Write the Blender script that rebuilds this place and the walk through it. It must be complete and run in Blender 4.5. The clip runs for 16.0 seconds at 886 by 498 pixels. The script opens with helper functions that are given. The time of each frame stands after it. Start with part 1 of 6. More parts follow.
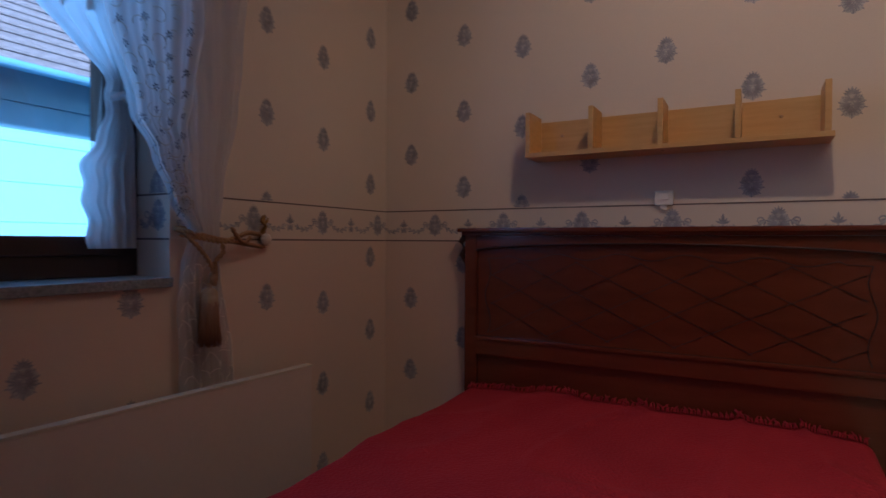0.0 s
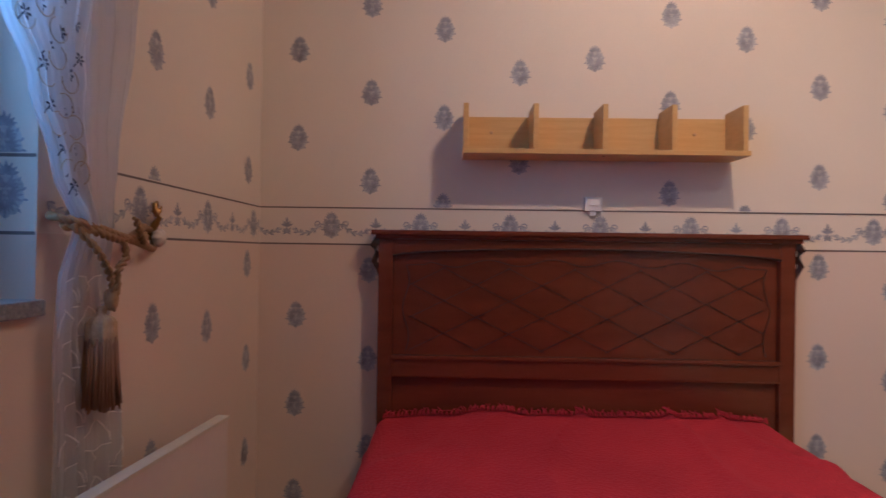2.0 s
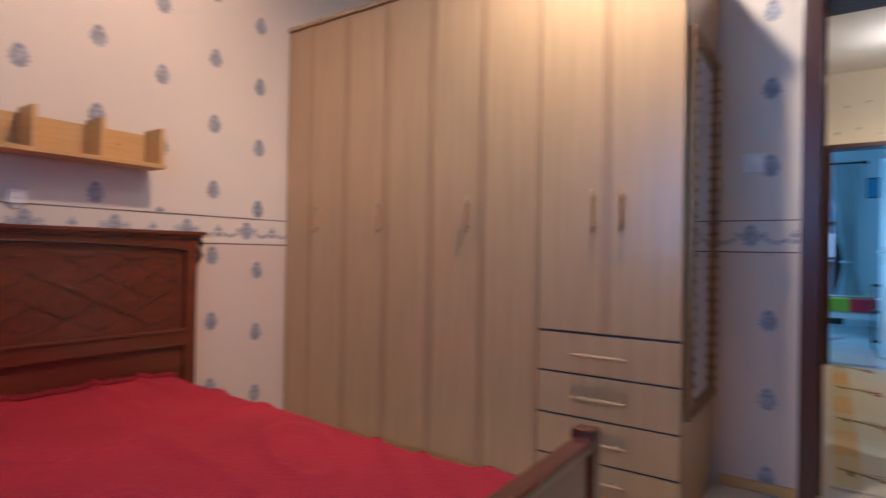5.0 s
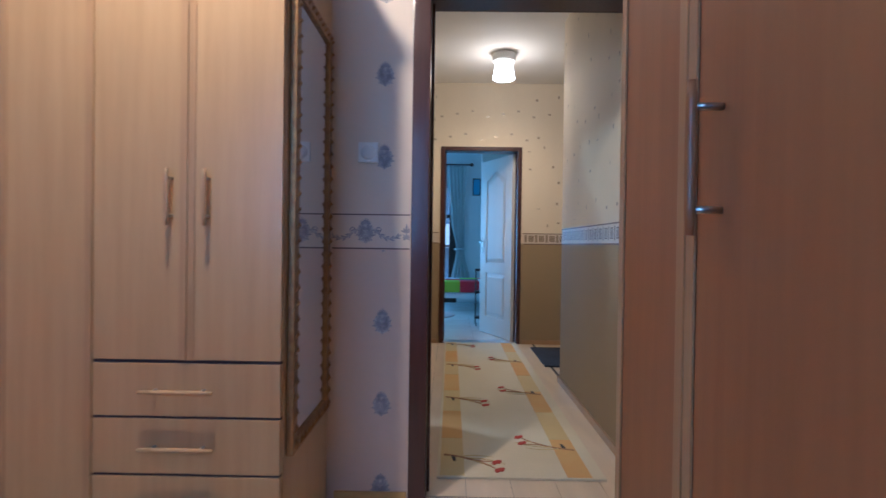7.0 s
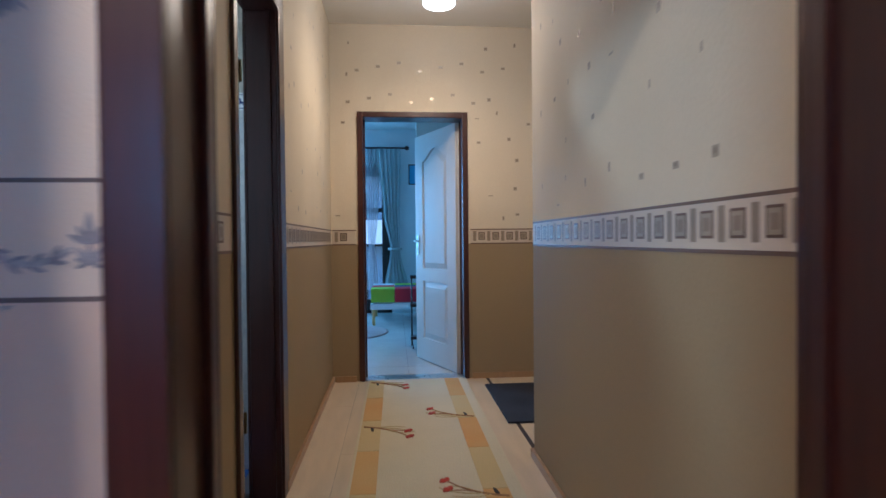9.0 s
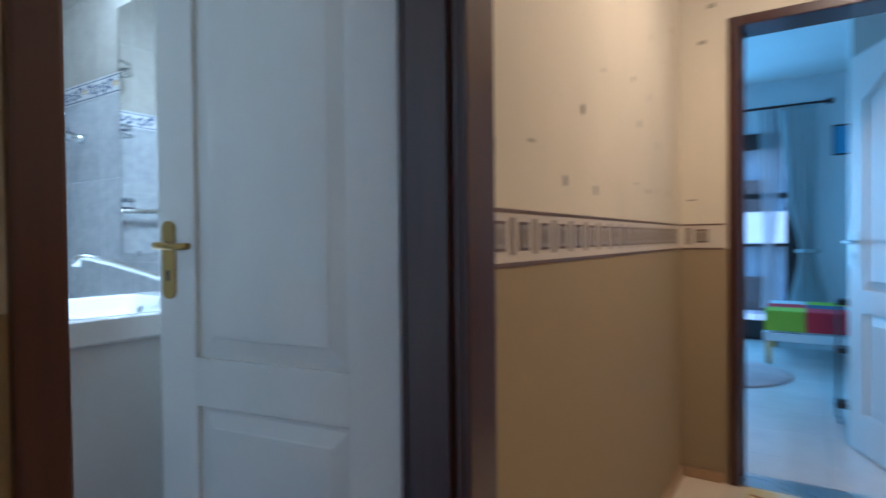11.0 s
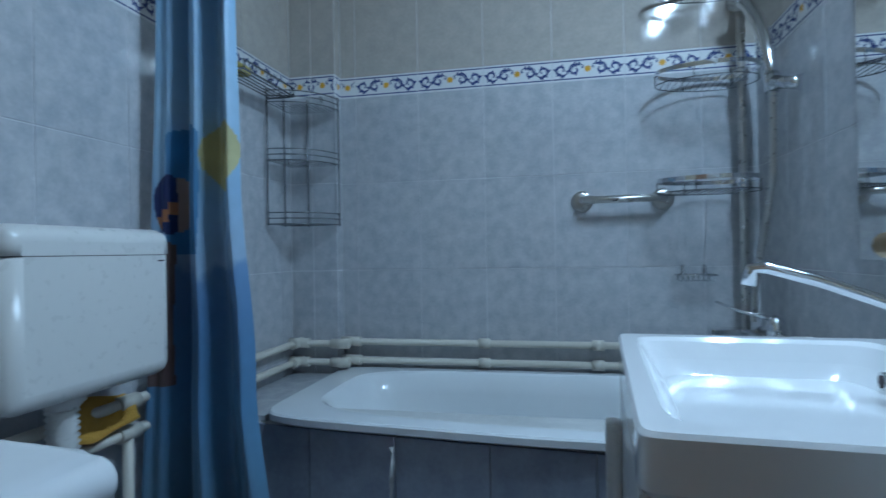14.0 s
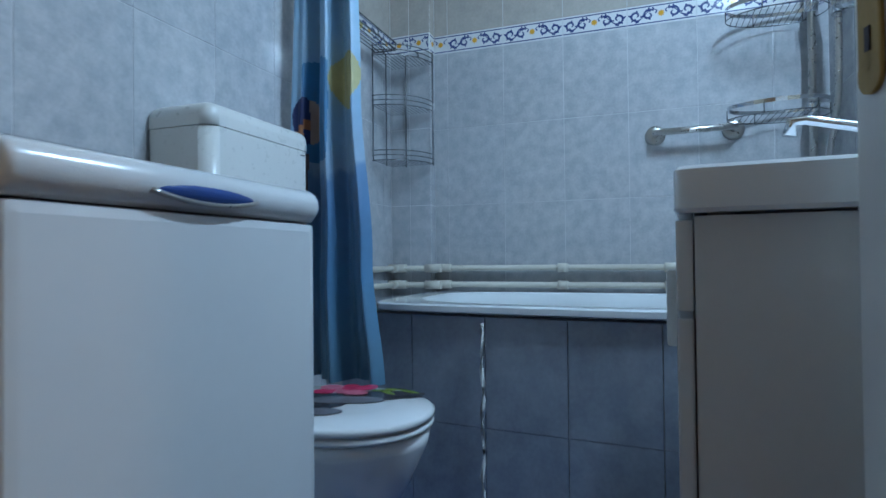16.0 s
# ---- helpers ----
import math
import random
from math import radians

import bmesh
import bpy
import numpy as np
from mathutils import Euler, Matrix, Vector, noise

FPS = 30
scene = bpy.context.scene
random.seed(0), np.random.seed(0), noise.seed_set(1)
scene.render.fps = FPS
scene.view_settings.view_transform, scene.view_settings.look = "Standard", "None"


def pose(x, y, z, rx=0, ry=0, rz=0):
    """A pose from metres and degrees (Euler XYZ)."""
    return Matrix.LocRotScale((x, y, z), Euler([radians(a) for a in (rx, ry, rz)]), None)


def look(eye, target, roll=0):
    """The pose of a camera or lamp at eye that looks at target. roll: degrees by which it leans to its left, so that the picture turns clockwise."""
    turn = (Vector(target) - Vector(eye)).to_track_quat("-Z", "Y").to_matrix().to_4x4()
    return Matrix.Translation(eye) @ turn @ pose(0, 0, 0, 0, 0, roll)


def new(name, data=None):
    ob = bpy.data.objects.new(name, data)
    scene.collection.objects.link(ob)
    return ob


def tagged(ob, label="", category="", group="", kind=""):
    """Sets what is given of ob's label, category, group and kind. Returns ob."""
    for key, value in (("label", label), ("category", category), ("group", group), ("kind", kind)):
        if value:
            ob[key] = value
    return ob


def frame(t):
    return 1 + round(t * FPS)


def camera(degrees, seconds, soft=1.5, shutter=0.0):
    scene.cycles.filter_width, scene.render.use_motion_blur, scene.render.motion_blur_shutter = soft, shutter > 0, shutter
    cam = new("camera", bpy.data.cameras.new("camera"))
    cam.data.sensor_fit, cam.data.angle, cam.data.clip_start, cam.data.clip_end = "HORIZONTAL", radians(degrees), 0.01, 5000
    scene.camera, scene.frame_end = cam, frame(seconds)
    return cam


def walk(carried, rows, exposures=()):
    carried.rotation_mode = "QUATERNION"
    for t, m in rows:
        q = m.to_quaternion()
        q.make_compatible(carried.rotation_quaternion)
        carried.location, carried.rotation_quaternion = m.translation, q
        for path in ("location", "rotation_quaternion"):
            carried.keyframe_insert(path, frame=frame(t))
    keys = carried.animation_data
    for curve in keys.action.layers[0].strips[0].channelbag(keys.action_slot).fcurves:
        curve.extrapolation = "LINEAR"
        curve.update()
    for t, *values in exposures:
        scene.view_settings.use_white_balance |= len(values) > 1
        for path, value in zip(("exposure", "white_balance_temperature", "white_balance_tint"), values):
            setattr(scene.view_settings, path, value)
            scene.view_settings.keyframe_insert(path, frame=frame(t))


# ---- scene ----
cam = camera(76.5, 16.0, 1.5, 0.5)
PATH = [
    (0, (0.528, 2.171, 1.01), (-1.22, 1.199, 0.984), 0.3),
    (0.5, (0.476, 1.935, 0.989), (-1.395, 1.231, 0.961), 0.2),
    (1, (0.379, 1.714, 0.996), (-1.551, 1.191, 0.975), 0.5),
    (1.5, (0.383, 1.497, 1.01), (-1.587, 1.151, 0.996), 0.6),
    (2, (0.419, 1.366, 0.992), (-1.58, 1.33, 1.001), 0.8),
    (2.5, (0.421, 1.319, 1.014), (-1.572, 1.488, 1.0), 0.6),
    (3, (0.454, 1.171, 1.027), (-1.482, 1.673, 1.014), 0.6),
    (3.5, (0.577, 1.125, 1.057), (-1.274, 1.881, 1.026), 0.7),
    (4, (0.692, 1.106, 1.067), (-1.073, 2.045, 1.023), 0.8),
    (4.5, (0.763, 1.069, 1.044), (-0.768, 2.355, 1.02), 0.7),
    (5, (0.878, 1.05, 0.991), (-0.258, 2.696, 1.002), 1.0),
    (5.2, (0.93, 1.085, 0.994), (-0.06, 2.827, 1.006), 0.8),
    (7.3, (0.934, 1.701, 1.042), (0.983, 3.7, 1.025), 0.7),
    (7.5, (0.962, 1.83, 1.046), (1.05, 3.828, 1.03), 0.6),
    (8, (0.987, 2.257, 1.062), (1.196, 4.246, 1.037), 0.7),
    (8.2, (0.991, 2.417, 1.075), (1.23, 4.402, 1.047), 0.6),
    (10.3, (1.293, 4.181, 1.08), (0.959, 6.153, 1.047), -0.3),
    (10.5, (1.258, 4.314, 1.095), (0.729, 6.242, 1.048), 0.6),
    (10.6, (1.25, 4.396, 1.073), (0.586, 6.282, 1.044), -0.6),
    (11, (1.125, 4.665, 1.099), (0.03, 6.339, 1.067), -0.6),
    (11.5, (0.995, 4.918, 1.108), (-0.57, 6.162, 1.053), -1.1),
    (12, (0.794, 5.055, 1.085), (-1.059, 5.807, 1.058), -0.9),
    (12.5, (0.571, 5.132, 1.095), (-1.388, 5.533, 1.078), -1.2),
    (13, (0.403, 5.186, 1.112), (-1.59, 5.361, 1.099), -1.2),
    (13.5, (0.314, 5.189, 1.11), (-1.683, 5.071, 1.106), -1.1),
    (14, (0.263, 5.188, 1.094), (-1.692, 4.768, 1.102), -1.0),
    (14.5, (0.239, 5.197, 1.092), (-1.673, 4.611, 1.107), -0.6),
    (15, (0.279, 5.191, 1.004), (-1.621, 4.567, 1.024), -0.6),
    (15.5, (0.373, 5.202, 0.87), (-1.509, 4.524, 0.895), -0.6),
    (16, (0.515, 5.219, 0.803), (-1.365, 4.536, 0.831), -0.6),
]
walk(cam, [(t, look(eye, target, roll)) for t, eye, target, roll in PATH],
     [(t, ev, 4900, 10) for t, ev in ((0, 0.42), (0.6, 0.9), (1.5, 1.5), (2.5, 1.88), (3.5, 2.0), (5.2, 1.93), (7.3, 1.98), (8.2, 1.93),
      (10.3, 2.15), (11, 2.22), (11.5, 2.05), (12.5, 1.65), (13.0, 1.4), (13.5, 1.15), (14.1, 0.9), (14.6, 0.78), (15.2, 0.98), (16, 1.35))])

# ---- world and light ----
world = bpy.data.worlds.new("sky")
scene.world = world
world.use_nodes = True
wn, wl = world.node_tree.nodes, world.node_tree.links
sky = wn.new("ShaderNodeTexSky")
sky.sky_type, sky.sun_disc = "NISHITA", False
sky.sun_elevation, sky.sun_rotation = radians(35), radians(20)
wn["Background"].inputs[1].default_value = 0.15
wl.new(sky.outputs[0], wn["Background"].inputs[0])


def lamp_point(name, at, watts, colour, radius):
    data = bpy.data.lights.new(name, "POINT")
    data.energy, data.color, data.shadow_soft_size = watts, colour, radius
    ob = new(name, data)
    ob.location = at
    return ob


def lamp_spot(name, m, watts, colour, radius, cone):
    data = bpy.data.lights.new(name, "SPOT")
    data.energy, data.color, data.shadow_soft_size, data.spot_size, data.spot_blend = watts, colour, radius, radians(cone), 1.0
    ob = new(name, data)
    ob.matrix_world = m
    return ob


def lamp_area(name, m, watts, colour, w, h):
    data = bpy.data.lights.new(name, "AREA")
    data.shape, data.energy, data.color, data.size, data.size_y = "RECTANGLE", watts, colour, w, h
    ob = new(name, data)
    ob.matrix_world = m
    return ob


sun = bpy.data.lights.new("sun", "SUN")
sun.energy, sun.angle, sun.color = 5.0, radians(4), (1, 0.99, 0.97)
new("sun", sun).matrix_world = look((0, 0, 20), (-3, -8, 14))
lamp_spot("bedroom_spot", look((-0.42, 2.25, 2.53), (-1.6, 2.05, 1.42)), 18.5, (1.0, 0.60, 0.32), 0.028, 138)
lamp_spot("bedroom_spot", look((0.25, 2.73, 2.53), (0.12, 3.3, 1.75)), 28, (1.0, 0.74, 0.49), 0.028, 155)
lamp_spot("hall_bulb", look((1.38, 6.5, 2.47), (1.38, 6.49, 0)), 12.5, (1.0, 0.69, 0.40), 0.05, 178)
lamp_point("hall_bulb", (1.38, 6.5, 2.44), 1.3, (1.0, 0.69, 0.40), 0.05)
lamp_area("bathroom_lamp_strip", look((-0.7, 5.72, 2.33), (-0.75, 5.2, 1.3)), 8.6, (0.80, 0.97, 1.0), 0.46, 0.05)
lamp_area("window_skylight", look((0.1, 0.512, 1.56), (0.1, 3, 1.1)), 3.8, (0.29, 0.58, 1.0), 1.1, 1.15)
# Area lamp added out of view in place of the balcony's daylight.
lamp_area("balcony_skylight", look((-0.85, 11.45, 1.3), (0.4, 8, 0.8)), 20, (0.22, 0.62, 1.0), 1.9, 1.9)


# ---- materials ----
def mat(name, c, rough=0.55, metal=0.0, c2=None, scale=3.0, fine=60.0, var=0.12, bump=0.1, stretch=(1, 1, 1), rand=0.0,
        coat=0.0, spec=0.5, trans=0.0, alpha=1.0, emit=0.0):
    """A surface with a coarse and a fine variation of its colour, and fine relief."""
    m = bpy.data.materials.new(name)
    m.use_nodes = True
    n, l = m.node_tree.nodes, m.node_tree.links
    p = n["Principled BSDF"]
    geo = n.new("ShaderNodeNewGeometry")
    mp = n.new("ShaderNodeMapping")
    mp.inputs["Scale"].default_value = stretch
    l.new(geo.outputs["Position"], mp.inputs[0])
    big, small = n.new("ShaderNodeTexNoise"), n.new("ShaderNodeTexNoise")
    for tex, s, d in ((big, scale, 3), (small, fine, 2)):
        tex.inputs["Scale"].default_value, tex.inputs["Detail"].default_value = s, d
        l.new(mp.outputs[0], tex.inputs["Vector"])
    ramp = n.new("ShaderNodeMapRange")
    ramp.inputs[1].default_value, ramp.inputs[2].default_value = 0.3, 0.7
    l.new(big.outputs[0], ramp.inputs[0])
    mix = n.new("ShaderNodeMix")
    mix.data_type = "RGBA"
    dark = c2 or tuple(v * (1 - 2 * var) for v in c)
    mix.inputs[6].default_value, mix.inputs[7].default_value = (*c, 1), (*dark, 1)
    l.new(ramp.outputs[0], mix.inputs[0])
    hsv = n.new("ShaderNodeHueSaturation")
    val = n.new("ShaderNodeMath")
    val.operation, val.inputs[1].default_value, val.inputs[2].default_value = "MULTIPLY_ADD", 2 * var, 1 - var
    l.new(small.outputs[0], val.inputs[0])
    out = val.outputs[0]
    if rand:
        info, add = n.new("ShaderNodeObjectInfo"), n.new("ShaderNodeMath")
        add.operation, add.inputs[1].default_value = "MULTIPLY_ADD", rand
        l.new(info.outputs["Random"], add.inputs[0])
        l.new(out, add.inputs[2])
        out = add.outputs[0]
    l.new(out, hsv.inputs["Value"])
    l.new(mix.outputs[2], hsv.inputs["Color"])
    l.new(hsv.outputs[0], p.inputs["Base Color"])
    rr = n.new("ShaderNodeMath")
    rr.operation, rr.inputs[1].default_value, rr.inputs[2].default_value = "MULTIPLY_ADD", 0.16 * rough, rough * 0.92
    l.new(small.outputs[0], rr.inputs[0])
    l.new(rr.outputs[0], p.inputs["Roughness"])
    p.inputs["Metallic"].default_value = metal
    p.inputs["Coat Weight"].default_value = coat
    p.inputs["Coat Roughness"].default_value = 0.12
    p.inputs["Specular IOR Level"].default_value = spec
    p.inputs["Transmission Weight"].default_value = trans
    p.inputs["Alpha"].default_value = alpha
    if bump:
        b = n.new("ShaderNodeBump")
        b.inputs["Strength"].default_value, b.inputs["Distance"].default_value = bump, 0.004
        l.new(small.outputs[0], b.inputs["Height"])
        l.new(b.outputs[0], p.inputs["Normal"])
    if emit:
        p.inputs["Emission Color"].default_value, p.inputs["Emission Strength"].default_value = (*c, 1), emit
    return m


def zoned(name, low, high, z, **kw):
    """Wallpaper that changes its colour at the height z."""
    m = mat(name, high, **kw)
    n, l = m.node_tree.nodes, m.node_tree.links
    mix = [x for x in n if x.bl_idname == "ShaderNodeMix"][0]
    geo = [x for x in n if x.bl_idname == "ShaderNodeNewGeometry"][0]
    sep, cmp, pick = n.new("ShaderNodeSeparateXYZ"), n.new("ShaderNodeMath"), n.new("ShaderNodeMix")
    pick.data_type = "RGBA"
    cmp.operation, cmp.inputs[1].default_value = "GREATER_THAN", z
    l.new(geo.outputs["Position"], sep.inputs[0])
    l.new(sep.outputs[2], cmp.inputs[0])
    l.new(cmp.outputs[0], pick.inputs[0])
    pick.inputs[6].default_value = (*low, 1)
    l.new(mix.outputs[2], pick.inputs[7])
    hsv = [x for x in n if x.bl_idname == "ShaderNodeHueSaturation"][0]
    l.new(pick.outputs[2], hsv.inputs["Color"])
    return m


# Lower zone is reddened to hold the blanket's bounced red light.
M_PAPER = zoned("bedroom_wallpaper", (0.68, 0.535, 0.435), (0.73, 0.63, 0.525), 1.014, rough=0.6, var=0.03, scale=1.3, fine=240, bump=0.12)
M_PRINT = mat("wallpaper_print_blue", (0.37, 0.355, 0.395), 0.5, var=0.2, scale=40, fine=300, bump=0.05)
M_PRINT2 = mat("wallpaper_print_pale", (0.55, 0.525, 0.52), 0.5, var=0.2, scale=40, fine=300, bump=0.05)
M_LINE = mat("wallpaper_border_line", (0.16, 0.12, 0.11), 0.5, var=0.1)
M_HALL = zoned("hall_wallpaper", (0.36, 0.27, 0.155), (0.74, 0.645, 0.49), 1.047, rough=0.7, spec=0.2, var=0.05, scale=1.5, fine=170, bump=0.3, stretch=(1, 1, 0.45))
M_HBAND = mat("hall_border_cream", (0.68, 0.58, 0.46), 0.5, var=0.04, fine=150, bump=0.15)
M_HDARK = mat("hall_border_brown", (0.17, 0.1, 0.07), 0.45, var=0.1)
M_HMID = mat("hall_border_taupe", (0.33, 0.25, 0.18), 0.45, var=0.1)
M_HSIL = mat("hall_print_taupe", (0.46, 0.38, 0.28), 0.32, 0.6, var=0.12, spec=0.7)
M_CEIL = mat("ceiling_paint", (0.8, 0.78, 0.74), 0.8, var=0.02, bump=0.05)
M_WHITE = mat("white_plaster", (0.78, 0.78, 0.78), 0.75, var=0.03, bump=0.05)
M_LAM = mat("laminate_floor", (0.7, 0.57, 0.41), 0.34, var=0.06, scale=2.5, fine=40, stretch=(6, 1, 1), bump=0.03, rand=0.12)
M_TILEW = mat("pale_floor_tile", (0.62, 0.6, 0.57), 0.25, var=0.05, scale=4, fine=30, bump=0.02, rand=0.06)
M_FRAME = mat("dark_brown_door_frame", (0.06, 0.017, 0.013), 0.35, var=0.15, stretch=(20, 20, 1), coat=0.3, bump=0.05)
M_DOOR = mat("white_door_paint", (0.75, 0.74, 0.72), 0.38, var=0.015, fine=90, bump=0.12, stretch=(3, 3, 0.6))
M_BRASS = mat("aged_brass", (0.42, 0.27, 0.09), 0.36, 1.0, var=0.12, fine=120)
M_CHROME = mat("chrome", (0.72, 0.73, 0.75), 0.12, 1.0, var=0.03, bump=0)
M_WIRE = mat("dull_chrome_wire", (0.3, 0.31, 0.33), 0.25, 1.0, var=0.05, bump=0)
M_STEEL = mat("brushed_steel", (0.55, 0.53, 0.5), 0.28, 1.0, var=0.05)
M_MAPLE = mat("maple_shelf_board", (0.63, 0.385, 0.14), 0.42, c2=(0.56, 0.33, 0.11), var=0.06, scale=5, fine=50, stretch=(4, 1, 12), bump=0.04)
M_BEECH = mat("beech_laminate", (0.495, 0.325, 0.165), 0.33, c2=(0.445, 0.288, 0.14), var=0.05, scale=4, fine=45, stretch=(10, 10, 0.6), bump=0.03, coat=0.15)
M_BEECHE = mat("beech_edge_band", (0.45, 0.28, 0.14), 0.3, var=0.08, scale=5, fine=40, stretch=(10, 10, 0.6))
M_ALDER = mat("alder_cabinet_board", (0.35, 0.16, 0.068), 0.34, c2=(0.30, 0.135, 0.056), var=0.06, scale=4, fine=45, stretch=(10, 10, 0.6), bump=0.03, coat=0.1)
M_GAP = mat("dark_gap", (0.06, 0.045, 0.05), 0.7, var=0.1)
M_MAHOG = mat("mahogany_varnish", (0.155, 0.033, 0.012), 0.25, c2=(0.115, 0.023, 0.008), var=0.07, scale=2.5, fine=40, stretch=(6, 1, 7), bump=0.03, coat=0.45)
M_MAHOGD = mat("mahogany_groove", (0.04, 0.011, 0.006), 0.4, var=0.1)
M_BOARD = mat("cream_laminate", (0.68, 0.57, 0.5), 0.45, var=0.03)
M_BOARDE = mat("worn_cream_edge", (0.66, 0.6, 0.48), 0.5, var=0.08, fine=30)
M_SHEER = mat("sheer_curtain", (0.78, 0.77, 0.79), 0.8, var=0.05, fine=300, alpha=0.62)
M_SHEERT = mat("thick_sheer_curtain", (0.78, 0.76, 0.75), 0.8, var=0.05, fine=300, alpha=0.93)
for m in (M_SHEER, M_SHEERT):
    n, l = m.node_tree.nodes, m.node_tree.links
    tr, mx_, tp_ = n.new("ShaderNodeBsdfTranslucent"), n.new("ShaderNodeMixShader"), n.new("ShaderNodeBsdfTransparent")
    mx2 = n.new("ShaderNodeMixShader")
    tr.inputs[0].default_value = (0.8, 0.8, 0.82, 1)
    p = n["Principled BSDF"]
    mx2.inputs[0].default_value = p.inputs["Alpha"].default_value
    p.inputs["Alpha"].default_value = 1.0
    mx_.inputs[0].default_value = 0.62
    l.new(p.outputs[0], mx_.inputs[1])
    l.new(tr.outputs[0], mx_.inputs[2])
    l.new(tp_.outputs[0], mx2.inputs[1])
    l.new(mx_.outputs[0], mx2.inputs[2])
    l.new(mx2.outputs[0], n["Material Output"].inputs[0])
M_EMBR = mat("gold_embroidery", (0.48, 0.38, 0.25), 0.45, var=0.1)
M_EMBRW = mat("white_embroidery", (0.78, 0.75, 0.72), 0.5, var=0.05)
M_KNOB = mat("ivory_ribbed_knob", (0.66, 0.58, 0.47), 0.4, var=0.08, fine=120)
M_BIND = mat("pale_gold_binding", (0.46, 0.34, 0.21), 0.5, c2=(0.36, 0.24, 0.13), var=0.15, scale=70, fine=260, bump=0.3)
M_EMBRD = mat("dark_embroidery", (0.05, 0.05, 0.09), 0.5, var=0.1)
M_ROPE = mat("gold_rope", (0.4, 0.25, 0.11), 0.5, c2=(0.3, 0.17, 0.08), var=0.2, scale=90, fine=300, bump=0.3)
M_TASSEL = mat("gold_silk_fringe", (0.36, 0.2, 0.1), 0.45, c2=(0.2, 0.085, 0.045), var=0.2, scale=60, fine=200, stretch=(4, 4, 0.2))
M_GOLDF = mat("gilded_frame", (0.36, 0.2, 0.07), 0.4, 0.35, c2=(0.22, 0.11, 0.04), var=0.2, scale=30, fine=120, bump=0.3)
M_MIRROR = mat("mirror_glass", (0.8, 0.81, 0.81), 0.02, 1.0, var=0.0, bump=0)
M_PLAST = mat("white_plastic", (0.78, 0.77, 0.74), 0.35, var=0.02, bump=0)
M_GRANITE = mat("granite_sill", (0.32, 0.33, 0.35), 0.35, c2=(0.16, 0.17, 0.19), var=0.25, scale=120, fine=300)
M_WINF = mat("dark_window_wood", (0.035, 0.02, 0.018), 0.4, var=0.1)
M_MAT = mat("dark_blue_doormat", (0.03, 0.035, 0.055), 0.95, var=0.2, fine=300, bump=0.6)


def fabric(name, c, c2, size, rough=0.9, depth=0.35):
    m = mat(name, c, rough, c2=c2, scale=2.5, fine=150, var=0.08, bump=0.0)
    n, l = m.node_tree.nodes, m.node_tree.links
    p = n["Principled BSDF"]
    p.inputs["Sheen Weight"].default_value = 0.35
    p.inputs["Sheen Tint"].default_value = (*c, 1)
    geo = [x for x in n if x.bl_idname == "ShaderNodeNewGeometry"][0]
    vor = n.new("ShaderNodeTexVoronoi")
    vor.inputs["Scale"].default_value = 1 / size
    l.new(geo.outputs["Position"], vor.inputs["Vector"])
    b = n.new("ShaderNodeBump")
    b.inputs["Strength"].default_value, b.inputs["Distance"].default_value = depth, 0.006
    l.new(vor.outputs[0], b.inputs["Height"])
    l.new(b.outputs[0], p.inputs["Normal"])
    return m


M_RED = fabric("red_chenille", (0.46, 0.016, 0.028), (0.38, 0.012, 0.022), 0.010, depth=0.7)
M_RUG = fabric("cream_rug_pile", (0.76, 0.69, 0.52), (0.7, 0.63, 0.46), 0.006)
M_RUGO = fabric("orange_rug_pile", (0.7, 0.38, 0.13), (0.7, 0.48, 0.2), 0.006)
M_RUGP = fabric("pale_orange_rug_pile", (0.68, 0.53, 0.25), (0.66, 0.55, 0.3), 0.006)
M_RUGR = fabric("red_rug_yarn", (0.5, 0.07, 0.04), (0.45, 0.06, 0.04), 0.006)
M_RUGB = fabric("brown_rug_yarn", (0.42, 0.2, 0.1), (0.5, 0.3, 0.16), 0.006)
M_RUGK = fabric("black_rug_yarn", (0.05, 0.045, 0.04), (0.06, 0.05, 0.05), 0.006)

# ---- mesh helpers ----
ORG = {}


def box(bm, x0, x1, y0, y1, z0, z1, bevel=0.0):
    v = [bm.verts.new((x, y, z)) for x in (x0, x1) for y in (y0, y1) for z in (z0, z1)]
    f = [bm.faces.new([v[i] for i in q]) for q in ((0, 1, 3, 2), (4, 6, 7, 5), (0, 4, 5, 1), (2, 3, 7, 6), (0, 2, 6, 4), (1, 5, 7, 3))]
    if bevel:
        bmesh.ops.bevel(bm, geom=list({e for g in f for e in g.edges}), offset=bevel, segments=2, profile=0.7, affect="EDGES")
    return bm


def rbox(bm, x0, x1, y0, y1, z0, z1, r, keep, seg=5):
    """A box with round edges where keep(edge's middle, edge's direction) is true."""
    v = [bm.verts.new((x, y, z)) for x in (x0, x1) for y in (y0, y1) for z in (z0, z1)]
    f = [bm.faces.new([v[i] for i in q]) for q in ((0, 1, 3, 2), (4, 6, 7, 5), (0, 4, 5, 1), (2, 3, 7, 6), (0, 2, 6, 4), (1, 5, 7, 3))]
    es = [e for e in {e for g in f for e in g.edges} if keep((e.verts[0].co + e.verts[1].co) / 2, e.verts[1].co - e.verts[0].co)]
    es.sort(key=lambda e: tuple(round(c, 5) for p in e.verts for c in p.co))
    for g in bmesh.ops.bevel(bm, geom=es, offset=r, segments=seg, profile=0.5, affect="EDGES")["faces"]:
        g.smooth = True
    return bm


def bx(x0, x1, y0, y1, z0, z1, bevel=0.0):
    return box(bmesh.new(), x0, x1, y0, y1, z0, z1, bevel)


